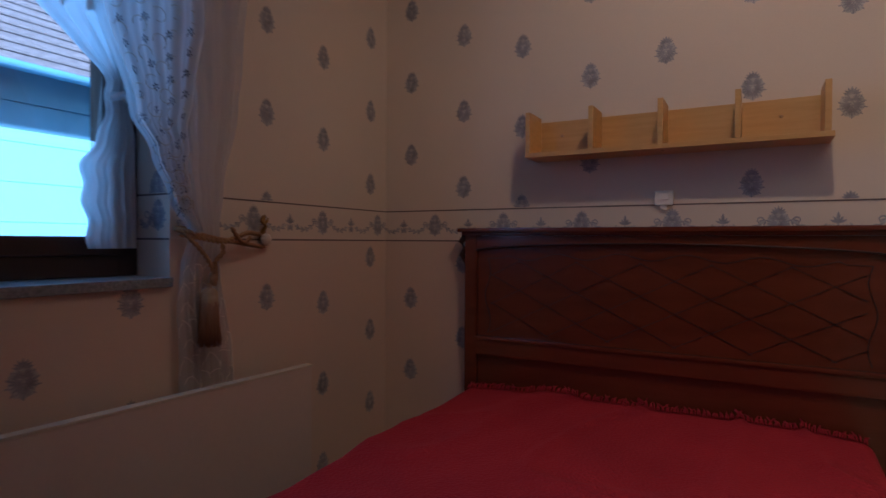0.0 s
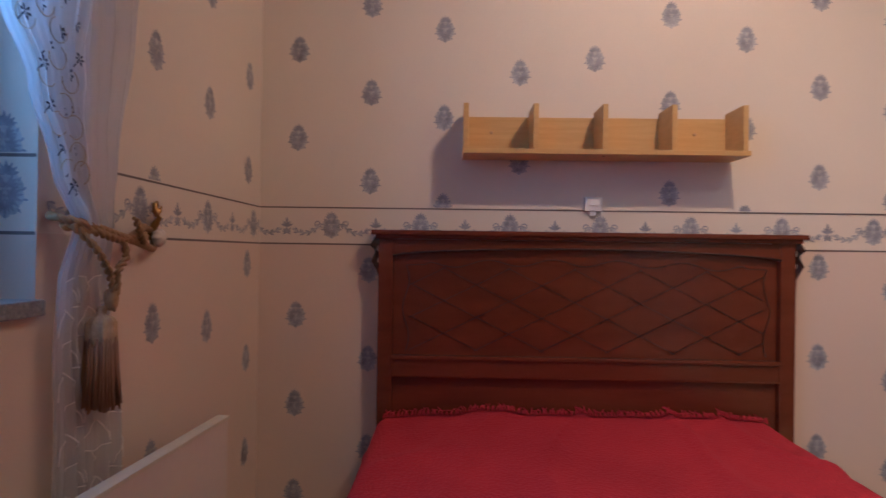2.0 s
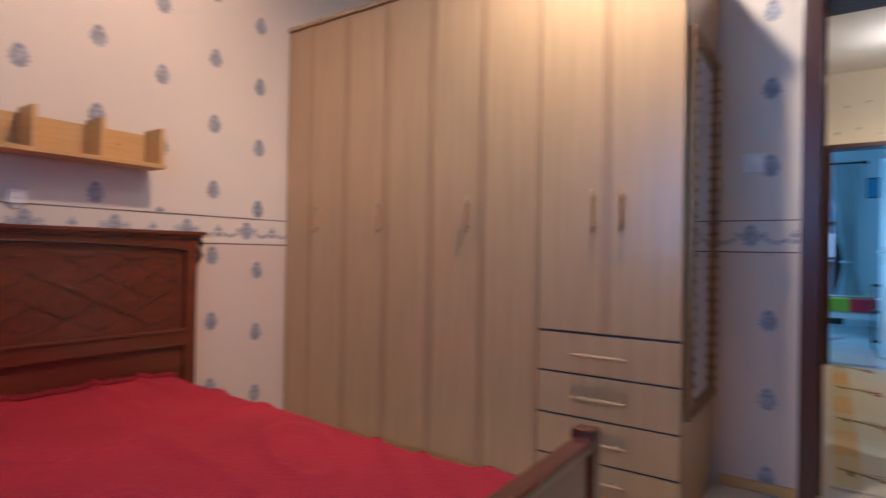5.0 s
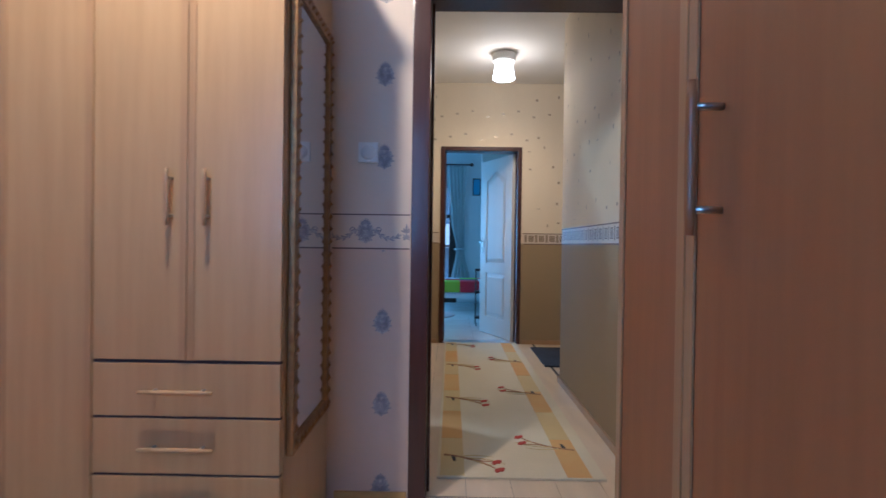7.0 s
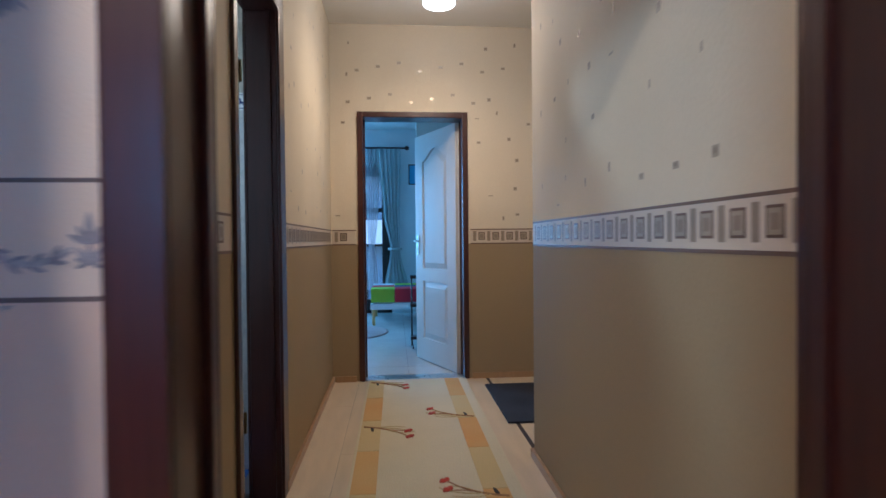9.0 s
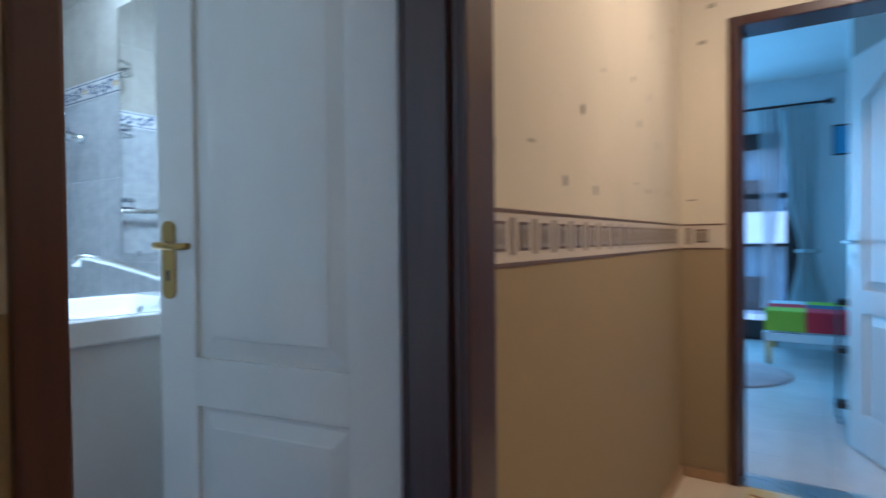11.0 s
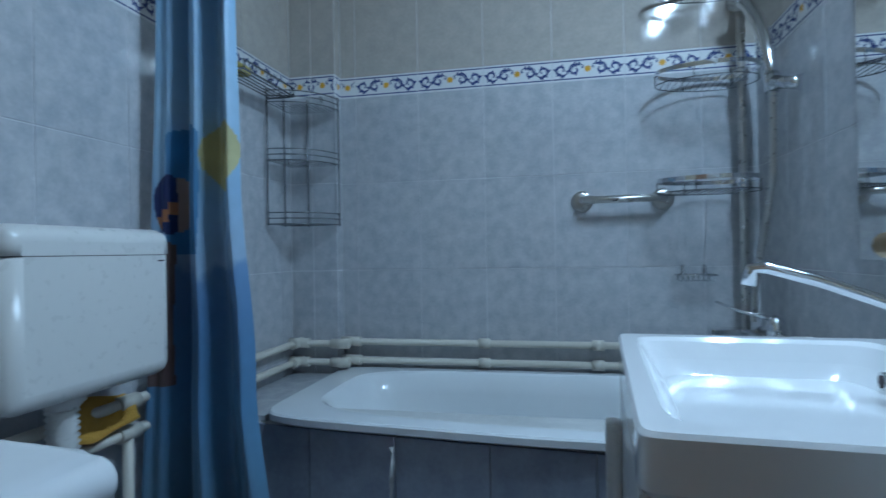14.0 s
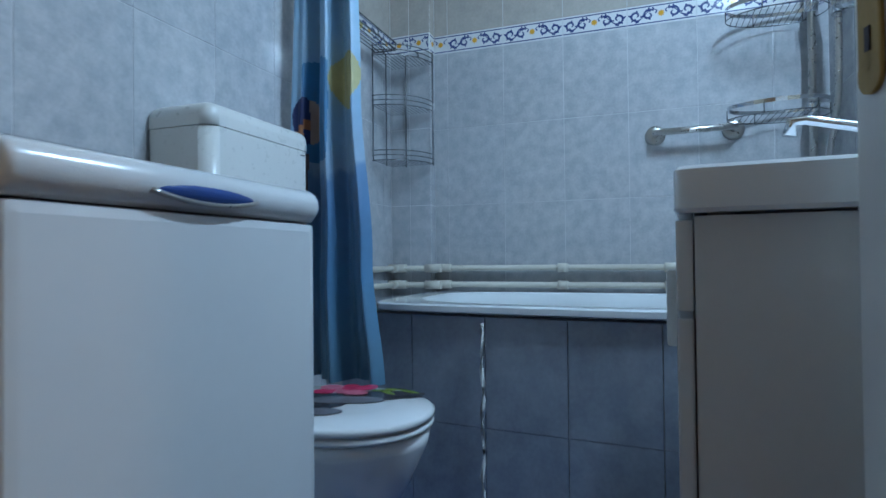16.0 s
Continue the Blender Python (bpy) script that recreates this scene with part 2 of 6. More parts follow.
def tube(bm, pts, r, seg=10, close=False):
    """A round bar along points; r: one radius, or one for each point."""
    pts = [Vector(p) for p in pts]
    rings, n = [], len(pts)
    for i, p in enumerate(pts):
        d = (pts[(i + 1) % n] - pts[i - 1]) if close else (pts[min(i + 1, n - 1)] - pts[max(i - 1, 0)])
        q = d.to_track_quat("Z", "Y")
        ra = r[i] if isinstance(r, (list, tuple)) else r
        rings.append([bm.verts.new(p + q @ Vector((ra * math.cos(a), ra * math.sin(a), 0))) for a in (2 * math.pi * k / seg for k in range(seg))])
    for i in range(n if close else n - 1):
        a, b = rings[i], rings[(i + 1) % n]
        for k in range(seg):
            f = bm.faces.new((a[k], a[(k + 1) % seg], b[(k + 1) % seg], b[k]))
            f.smooth = True
    if not close:
        bm.faces.new(rings[0][::-1])
        bm.faces.new(rings[-1])
    return bm


def tb(pts, r, seg=10, close=False):
    return tube(bmesh.new(), pts, r, seg, close)


def lathe(bm, rz, at, axis="z", seg=28):
    """Turned shape: (radius, height) pairs about an axis through at."""
    rings = []
    for r, h in rz:
        ring = []
        for k in range(seg):
            a = 2 * math.pi * k / seg
            u, v = r * math.cos(a), r * math.sin(a)
            d = {"z": (u, v, h), "x": (h, u, v), "y": (u, h, v)}[axis]
            ring.append(bm.verts.new(Vector(at) + Vector(d)))
        rings.append(ring)
    for a, b in zip(rings, rings[1:]):
        for k in range(seg):
            f = bm.faces.new((a[k], a[(k + 1) % seg], b[(k + 1) % seg], b[k]))
            f.smooth = True
    bm.faces.new(rings[0][::-1])
    bm.faces.new(rings[-1])
    return bm


def sheet(fn, nu, nv, thick=0.0):
    """A grid of fn(u, v), u and v from 0 to 1; given a thickness along its normals."""
    bm = bmesh.new()
    g = [[bm.verts.new(fn(i / nu, j / nv)) for j in range(nv + 1)] for i in range(nu + 1)]
    for i in range(nu):
        for j in range(nv):
            f = bm.faces.new((g[i][j], g[i + 1][j], g[i + 1][j + 1], g[i][j + 1]))
            f.smooth = True
    if thick:
        bmesh.ops.recalc_face_normals(bm, faces=bm.faces)
        bmesh.ops.solidify(bm, geom=bm.faces[:], thickness=thick)
    return bm


def poly(bm, pts, h=None):
    """A flat polygon, or a slab where h is a vector to extrude along."""
    v = [bm.verts.new(p) for p in pts]
    f = bm.faces.new(v)
    if h:
        w = [bm.verts.new(Vector(p) + Vector(h)) for p in pts]
        bm.faces.new(w[::-1])
        for i in range(len(v)):
            bm.faces.new((v[i - 1], v[i], w[i], w[i - 1]))
    return bm


def place(name, bm, m, origin):
    bmesh.ops.recalc_face_normals(bm, faces=bm.faces)
    bmesh.ops.translate(bm, verts=bm.verts, vec=-Vector(origin))
    me = bpy.data.meshes.new(name)
    bm.to_mesh(me)
    bm.free()
    for one in m if isinstance(m, (list, tuple)) else (m,):
        me.materials.append(one)
    return new(name, me)


def thing(name, at, label, category, group=""):
    ob = new(name)
    ob.empty_display_size = 0.05
    ob.location = at
    ORG[ob.name] = Vector(at)
    return tagged(ob, label, category, group)


def part(name, bm, m, parent, label=""):
    """One mesh object under a thing or under a part, built at its place in the world."""
    ob = place(name, bm, m, ORG[parent.name])
    ob.parent = parent
    ORG[ob.name] = ORG[parent.name]
    return tagged(ob, label)


def solo(name, bm, m, label="", category="", kind="", group=""):
    """A thing, or a piece of the setting, that is one mesh."""
    ob = place(name, bm, m, (0, 0, 0))
    ORG[ob.name] = Vector((0, 0, 0))
    return tagged(ob, label, category, group, kind)


def setting(name, bm, m, label=""):
    return solo(name, bm, m, label, "", "structure")


def boxes(*rows):
    bm = bmesh.new()
    for r in rows:
        box(bm, *r)
    return bm


# ---- setting: floors, walls, ceilings ----
CE = 2.72
setting("floor_bedroom", bx(-1.9, 2.1, 0.5, 3.84, -0.12, -0.004), M_GAP, "pale beech laminate floor of the bedroom")
setting("floor_hall", bx(0.5, 3.4, 3.84, 7.5, -0.12, -0.004), M_GAP, "pale laminate floor of the hall")
setting("floor_bathroom", bx(-1.95, 0.5, 4.0, 6.0, -0.12, -0.004), M_GAP, "dark blue tiled bathroom floor")
setting("floor_living_room", bx(-2.2, 3.6, 7.5, 11.7, -0.12, -0.004), M_GAP, "pale tiled floor of the living room")
w_west = setting("wall_bedroom_west", bx(-1.9, -1.66, 0.3, 3.95, 0, CE), M_PAPER, "cream wallpaper with grey blue damask medallions")
w_south = setting("wall_bedroom_south", boxes((-1.66, -0.54, 0.3, 0.645, 0, CE), (0.75, 2.0, 0.3, 0.645, 0, CE),
                  (-0.54, 0.75, 0.3, 0.645, 0, 0.87), (-0.54, 0.75, 0.3, 0.645, 2.25, CE)), M_PAPER, "cream damask wallpaper round the window")
w_north = setting("wall_bedroom_north", boxes((-1.66, 0.80, 3.785, 3.95, 0, CE), (1.79, 2.0, 3.785, 3.95, 0, CE), (0.80, 1.79, 3.785, 3.95, 2.06, CE)), [M_PAPER], "damask wallpapered wall with the bedroom doorway")
setting("wall_bedroom_east", bx(1.9, 2.0, 0.645, 3.785, 0, CE), M_PAPER, "cream wallpapered bedroom wall")
w_hw = setting("wall_hall_west", boxes((0.50, 0.62, 3.952, 4.84, 0, CE), (0.50, 0.62, 5.53, 7.435, 0, CE), (0.50, 0.62, 4.84, 5.53, 2.06, CE)), M_HALL, "two-tone cream and tan textured hall wallpaper")
w_he = setting("wall_hall_east", bx(1.775, 1.895, 3.952, 5.82, 0, CE), M_HALL, "two-tone cream and tan textured hall wallpaper")
w_hn = setting("wall_hall_north", boxes((0.50, 0.83, 7.437, 7.6, 0, CE), (1.66, 3.4, 7.437, 7.6, 0, CE), (0.83, 1.66, 7.437, 7.6, 2.05, CE)), M_HALL, "two-tone hall wallpaper round the living room door")
setting("wall_hall_entry", boxes((3.3, 3.4, 5.7, 7.435, 0, CE), (1.897, 3.3, 5.7, 5.82, 0, CE)), M_HALL, "hall wallpaper beside the entrance")
setting("wall_hall_south", bx(1.897, 2.1, 3.952, 5.7, 0, CE), M_WHITE, "plain closing wall")
M_JOINT = mat("grey_tile_grout", (0.67, 0.67, 0.68), 0.8, var=0.1, fine=40)
b_west = setting("wall_bathroom_west", bx(-1.95, -1.8013, 4.02, 5.96, 0, CE), M_JOINT, "grey marbled tile wall above the bathtub")
b_south = setting("wall_bathroom_south", bx(-1.8013, 0.498, 3.952, 4.1587, 0, CE), M_JOINT, "grey marbled tile wall behind the toilet")
b_north = setting("wall_bathroom_north", bx(-1.8013, 0.498, 5.8313, 5.96, 0, CE), M_JOINT, "grey marbled tile wall behind the basin")
b_chase = setting("wall_pipe_chase", bx(-1.8013, -1.7413, 4.1587, 4.3447, 0, CE), M_WHITE, "tiled pipe chase in the corner")
setting("wall_living_room", boxes((-2.3, -2.2, 7.6, 11.7, 0, CE), (3.5, 3.6, 7.6, 11.7, 0, CE), (-2.2, -1.9, 11.5, 11.7, 0, CE), (1.05, 3.5, 11.5, 11.7, 0, CE),
        (-1.9, 1.05, 11.5, 11.7, 2.2, CE), (-2.2, 0.5, 7.5, 7.6, 0, CE)), M_WHITE, "white painted living room walls")
setting("wall_living_partition", bx(1.325, 3.5, 8.75, 8.87, 0, CE), M_WHITE, "white painted wall end behind the open door")
for nm, r in (("ceiling_bedroom", (-1.9, 2.1, 0.3, 3.95)), ("ceiling_hall", (0.5, 3.4, 3.952, 7.6)), ("ceiling_bathroom", (-1.95, 0.498, 3.952, 5.96)), ("ceiling_living_room", (-2.3, 3.6, 7.602, 11.7))):
    setting(nm, bx(*r, CE, CE + 0.1), M_CEIL, "plain white painted ceiling")

# ---- door frames, skirting, sills ----
def casing(name, axis, w0, w1, top, f0, f1, wide=0.07, proud=0.014, label="dark brown glossy wooden door frame"):
    """Lining and architraves of a doorway: axis the way through, w0..w1 the clear opening, f0..f1 the wall's faces."""
    bm = bmesh.new()
    wa, wb = wide if isinstance(wide, tuple) else (wide, wide)
    rows = [(w0 - wa, w0, 0, top + wb), (w1, w1 + wb, 0, top + wb), (w0, w1, top, top + wb)]
    for a, b, lo, hi in rows:
        for c, d in ((f0 - proud, f0 - 0.001), (f1 + 0.001, f1 + proud)):
            box(bm, *((a, b, c, d) if axis == "y" else (c, d, a, b)), lo, hi, 0.004)
    for a, b, lo, hi in ((w0 - 0.03, w0, 0, top), (w1, w1 + 0.03, 0, top), (w0 - 0.03, w1 + 0.03, top, top + 0.03)):
        box(bm, *((a, b, f0, f1) if axis == "y" else (f0, f1, a, b)), lo, hi, 0.003)
    for a, b in ((w0, w0 + 0.012), (w1 - 0.012, w1)):
        mid = (f0 + f1) / 2 + 0.02
        box(bm, *((a, b, mid, mid + 0.02) if axis == "y" else (mid, mid + 0.02, a, b)), 0, top, 0.002)
    return setting(name, bm, M_FRAME, label)


casing("trim_bedroom_door", "y", 0.845, 1.742, 2.03, 3.785, 3.95)
casing("trim_living_door", "y", 0.865, 1.625, 2.015, 7.437, 7.6, 0.042)
casing("trim_bathroom_door", "x", 4.875, 5.495, 2.03, 0.50, 0.62, (0.038, 0.1))


def skirting(name, runs, label):
    bm = bmesh.new()
    for x0, x1, y0, y1 in runs:
        box(bm, x0, x1, y0, y1, 0, 0.045, 0.005)
    return setting(name, bm, M_BEECHE if "hall" in name else M_MAPLE, label)


skirting("baseboard_hall", [(0.621, 0.637, 3.97, 4.815), (0.621, 0.637, 5.56, 7.435), (1.759, 1.774, 3.97, 5.82), (0.64, 0.80, 7.42, 7.436), (1.69, 3.3, 7.42, 7.436), (1.759, 1.90, 5.822, 5.836)], "beech skirting board along the hall")
skirting("baseboard_bedroom", [(-1.659, -1.645, 0.646, 3.15), (-1.64, 1.9, 0.646, 0.66), (0.48, 0.77, 3.77, 3.784)], "beech skirting board in the bedroom")


def raised(bm, x0, x1, z0, z1, y, s, mt, bow=0.0):
    """A raised field on one face of a door: sunk at its rim, sloping up to a flat middle; s: the way it faces."""
    def loop(inset, depth):
        n = 14
        top = [(x0 + inset + (x1 - x0 - 2 * inset) * k / n, z1 - inset - bow * abs(math.cos(math.pi * k / n)) ** 2.2) for k in range(n, -1, -1)]
        return [bm.verts.new((a, y - s * depth, c)) for a, c in [(x0 + inset, z0 + inset), (x1 - inset, z0 + inset)] + top]
    rings = [loop(0.0, 0.0132), loop(0.010, 0.012), loop(0.042, 0.004), loop(0.047, 0.002), loop(0.055, 0.0016)]
    for a, b in zip(rings, rings[1:]):
        for k in range(len(a)):
            bm.faces.new((a[k - 1], a[k], b[k], b[k - 1]))
    bm.faces.new(rings[-1])


def panel_door(root, w, h, arch=False, mt=0.04, s=0.15):
    """A moulded two-panel leaf in the xz plane, hinge edge at x = 0, its front at y = 0 and back at y = mt."""
    o = ORG[root.name]
    bm = bmesh.new()
    box(bm, 0.004, w - 0.004, 0.0135, mt - 0.0135, 0.004, h - 0.004)
    rails = ((0, 0.2), (0.705, 0.82), (h - 0.14, h))
    bow_ = 0.09 if arch else 0.0
    for y0, y1 in ((0, 0.0137), (mt - 0.0137, mt)):
        for x0, x1 in ((0, s), (w - s, w)):
            box(bm, x0, x1, y0, y1, 0, h, 0.004)
        for z0, z1 in rails:
            box(bm, s - 0.001, w - s + 0.001, y0, y1, z0, z1, 0.004)
        if arch:
            pts = [(s, h - 0.139)] + [(s + (w - 2 * s) * k / 16, h - 0.145 - bow_ * abs(math.cos(math.pi * k / 16)) ** 2.2) for k in range(17)] + [(w - s, h - 0.139)]
            poly(bm, [(a, y0, c) for a, c in pts], (0, y1 - y0, 0))
    for v in bm.verts:
        v.co += o
    ob = part("leaf", bm, M_DOOR, root)
    for z0, z1, b in ((0.2, 0.705, 0.0), (0.82, h - 0.14, bow_)):
        bm = bmesh.new()
        raised(bm, s + 0.002, w - s - 0.002, z0 + 0.002, z1 - 0.002, 0, -1, mt, b)
        raised(bm, s + 0.002, w - s - 0.002, z0 + 0.002, z1 - 0.002, mt, 1, mt, b)
        for v in bm.verts:
            v.co += o
        part("panel", bm, M_DOOR, root)
    return ob


def lever_set(root, x, z, side, mt, m, inward=-1):
    """Long plate with a lever on both faces of a leaf. side: the way the lever points."""
    o = ORG[root.name]
    for y, s in ((0, -1), (mt, 1)):
        bm = bmesh.new()
        box(bm, x - 0.021, x + 0.021, min(y, y + s * 0.006), max(y, y + s * 0.006), z - 0.108, z + 0.038, 0.0028)
        lathe(bm, [(0.021, 0), (0.021, 0.006)], (x, min(y, y + s * 0.006), z + 0.038), "y")
        lathe(bm, [(0.021, 0), (0.021, 0.006)], (x, min(y, y + s * 0.006), z - 0.108), "y")
        for v in bm.verts:
            v.co += o
        plate = part("handle_plate", bm, m, root, "aged brass handle plate")
        bm = bmesh.new()
        tube(bm, [(x, y, z), (x, y + s * 0.03, z), (x + side * 0.006, y + s * 0.045, z), (x + side * 0.03, y + s * 0.05, z), (x + side * 0.075, y + s * 0.05, z - 0.004), (x + side * 0.115, y + s * 0.046, z - 0.002)], [0.0095, 0.009, 0.009, 0.009, 0.0085, 0.0075], 12)
        for v in bm.verts:
            v.co += o
        part("lever", bm, m, plate)
        bm = bmesh.new()
        box(bm, x - 0.005, x + 0.005, min(y + s * 0.0062, y + s * 0.0072), max(y + s * 0.0062, y + s * 0.0072), z - 0.085, z - 0.06)
        for v in bm.verts:
            v.co += o
        part("keyhole", bm, M_GAP, plate)


def hinges(root, zs):
    for z in zs:
        bm = tb([ORG[root.name] + Vector((-0.006, 0.004, z)), ORG[root.name] + Vector((-0.006, 0.004, z + 0.09))], 0.007, 8)
        part("hinge", bm, M_BRASS, root)


d1 = thing("bathroom_door", (0, 0, 0.008), "white moulded panel door, half open, with a brass handle", "door")
panel_door(d1, 0.67, 2.01, s=0.12)
lever_set(d1, 0.632, 1.085, -1, 0.04, M_BRASS)
hinges(d1, (0.25, 1.75))
d1.matrix_basis = pose(0.45, 5.572, 0.008, 0, 0, 188.5)
d2 = thing("bedroom_door", (0, 0, 0.008), "white moulded panel door standing open beside the cabinet", "door")
panel_door(d2, 0.85, 2.02)
lever_set(d2, 0.795, 1.06, -1, 0.04, M_BRASS)
hinges(d2, (0.25, 1.75))
d2.matrix_basis = pose(1.738, 3.765, 0.008, 0, 0, -86)
d3 = thing("living_room_door", (0, 0, 0.008), "white moulded door with an arched top panel, open", "door")
panel_door(d3, 0.755, 2.0, True)
lever_set(d3, 0.70, 1.06, -1, 0.04, M_STEEL)
hinges(d3, (0.25, 1.75))
d3.matrix_basis = pose(1.622, 7.585, 0.008, 0, 0, 113)

# ---- bedroom window ----
setting("sill_bedroom_window", bx(-0.5385, 0.7485, 0.42, 0.665, 0.872, 0.9, 0.004), M_GRANITE, "speckled grey granite window sill")
win = thing("window_1", (0.12, 0.42, 0.9), "dark brown wooden window with clear glass panes", "window")
win["kind"] = "structure"
wf = bmesh.new()
for r in ((-0.538, -0.48, 0.42, 0.49, 0.902, 2.245), (0.68, 0.745, 0.42, 0.49, 0.902, 2.245), (-0.48, 0.68, 0.42, 0.49, 0.902, 0.965), (-0.48, 0.68, 0.42, 0.49, 2.18, 2.245), (0.09, 0.15, 0.42, 0.49, 0.965, 2.18)):
    box(wf, *r, 0.004)
part("window_frame", wf, M_WINF, win)
for a, b in ((-0.48, 0.09), (0.15, 0.68)):
    sf = bmesh.new()
    for r in ((a, a + 0.055, 0.435, 0.502, 0.965, 2.18), (b - 0.055, b, 0.435, 0.502, 0.965, 2.18), (a + 0.055, b - 0.055, 0.435, 0.502, 0.965, 1.02), (a + 0.055, b - 0.055, 0.435, 0.502, 2.125, 2.18)):
        box(sf, *r, 0.005)
    sash = part("sash", sf, M_WINF, win)
    glass = bpy.data.materials.get("window_glass") or mat("window_glass", (0.95, 0.97, 1.0), 0.02, var=0, bump=0, trans=1.0)
    g = part("pane", bx(a + 0.05, b - 0.05, 0.46, 0.464, 1.015, 2.13), glass, sash)
    g.visible_shadow = False
for z in (1.06, 1.95):
    part("hinge", tb([(-0.487, 0.508, z), (-0.487, 0.508, z + 0.07)], 0.008, 8), M_STEEL, win)

# view outside: the house across the yard
nb = thing("neighbour_house", (-2.8, -6.0, -3), "pale house across the yard, tinted with blue daylight, with tiled roof", "house")
# House colours carry the blue of daylight; the siding itself is white.
M_SID = mat("daylight_tinted_siding", (0.17, 0.42, 0.68), 0.6, var=0.04)
M_ROOF = mat("brown_roof_tile", (0.26, 0.26, 0.3), 0.7, var=0.2, scale=12, fine=30, bump=0.4)
M_OXB = mat("oxblood_paint", (0.24, 0.1, 0.16), 0.5, var=0.1)
M_PALEB = mat("daylight_tinted_render", (0.07, 0.26, 0.44), 0.8, var=0.05)
part("wall", bx(-7.0, 3.0, -7.2, -6.6, -3, 3.2), M_SID, nb)
part("render_panel", bx(-2.4, 1.5, -6.6, -6.56, -3, 3.05), M_PALEB, nb, "rendered wall tinted with blue daylight")
for k in range(9):
    part("siding_board", bx(-4.6, -2.95, -6.6, -6.555, -1.45 + k * 0.54, -0.925 + k * 0.54, 0.008), M_SID, nb)
part("downpipe", tb([(-2.86, -6.48, -3), (-2.86, -6.48, 3.1)], 0.09, 12), M_SID, nb, "white round downpipe")
part("column", bx(-2.72, -2.5, -6.6, -6.35, -3, 2.9, 0.02), M_OXB, nb, "oxblood painted column")
rf = bmesh.new()
for k in range(14):
    box(rf, -7.4, 3.4, -6.15 - k * 0.27, -5.82 - k * 0.27, 3.2 + k * 0.2, 3.245 + k * 0.2, 0.01)
poly(rf, [(-7.4, -5.84, 3.19), (3.4, -5.84, 3.19), (3.4, -9.6, 5.98), (-7.4, -9.6, 5.98)], (0, 0, -0.08))
part("roof", rf, M_ROOF, nb)
part("gutter", tb([(-7.4, -5.8, 3.16), (3.4, -5.8, 3.16)], 0.06, 10), M_SID, nb)
setting("ground", bx(-60, 60, -60, 60, -3.3, -3.05), mat("yard_concrete", (0.3, 0.3, 0.29), 0.9, var=0.1), "grey concrete yard")


# ---- curtains ----
def fold(u, k, amp, seed=0.0):
    return amp * (math.sin(2 * math.pi * k * u + seed) + 0.4 * math.sin(2 * math.pi * k * 2.3 * u + 1.7 + seed))


def lerp(rows, z):
    for (z0, a), (z1, b) in zip(rows, rows[1:]):
        if z0 <= z <= z1:
            t = (z - z0) / (z1 - z0)
            t = t * t * (3 - 2 * t)
            return a + (b - a) * t
    return rows[-1][1] if z > rows[-1][0] else rows[0][1]


LEFT = [(0.03, -0.53), (0.675, -0.541), (0.793, -0.534), (0.932, -0.547), (1.026, -0.567), (1.125, -0.502), (1.256, -0.444), (1.361, -0.381), (1.64, -0.29), (2.1, -0.09), (2.5, 0.13)]
RIGHT = [(0.03, -0.79), (0.6, -0.74), (0.964, -0.687), (1.055, -0.679), (1.161, -0.695), (1.441, -0.755), (1.584, -0.775), (2.1, -0.83), (2.5, -0.87)]


def drape(u, v):
    z = 0.03 + 2.47 * v
    a, b = lerp(LEFT, z), lerp(RIGHT, z)
    pinch = min(1.0, abs(z - 1.03) / 0.5)
    y = 0.69 - 0.016 * min(1.0, max(0.0, (1.03 - z) / 0.1)) + fold(u, 6, 0.007 + 0.007 * pinch) + 0.006 * math.sin(5 * v + 7 * u)
    return (a + (b - a) * u, y, z)


cur = thing("sheer_curtain", (-0.65, 0.735, 0.03), "white sheer curtain embroidered with flowers, tied back with rope", "curtain")
part("drape", sheet(drape, 90, 90), [M_SHEER], cur)
part("side_drape", sheet(lambda u, v: ((lambda z: (lerp(LEFT, z) + (lerp(RIGHT, z) - lerp(LEFT, z)) * (0.02 + 0.62 * u * min(1, 0.35 + abs(z - 1.03) * 1.1)), 0.717 + fold(u, 4, 0.008, 1.0), z))(1.03 + 1.47 * v)), 60, 60), [M_SHEERT], cur, "denser embroidered panel of the curtain")


def on_drape(u, v, lift):
    z = 1.03 + 1.47 * v
    a, b = lerp(LEFT, z), lerp(RIGHT, z)
    return Vector((a + (b - a) * (0.02 + 0.62 * u * min(1, 0.35 + abs(z - 1.03) * 1.1)), 0.717 + fold(u, 4, 0.008, 1.0) + lift, z))


em2 = bmesh.new()
rs = random.Random(4)
for row in range(9):
    for col in range(4):
        v = 0.045 + row * 0.042 + 0.02 * (col % 2)
        u = 0.12 + col * 0.25 + rs.uniform(-0.03, 0.03)
        c = on_drape(u, v, 0.006)
        em = bmesh.new()
        for k in range(6):
            a = k * math.pi / 3 + rs.random() * 0.3
            d = Vector((math.cos(a), 0, math.sin(a)))
            s = Vector((-math.sin(a), 0, math.cos(a))) * 0.0022
            poly(em, [c + d * 0.002, c + d * 0.008 + s, c + d * 0.0125, c + d * 0.008 - s], (0, 0.001, 0))
        poly(em, [c, c + Vector((0.002, 0, 0)), c + Vector((0.016, 0, -0.017)), c + Vector((0.014, 0, -0.018))], (0, 0.001, 0))
        part("embroidered_flower", em, M_EMBRD, cur)
for row in range(16):
    for col in range(5):
        c = on_drape(0.1 + col * 0.2, 0.06 + row * 0.05 + 0.02 * (col % 2), 0.004)
        tube(em2, [c + Vector((0.02 * math.cos(a), 0.0, 0.02 * math.sin(a))) for a in (k * 0.55 + row for k in range(9))], 0.0011, 4)
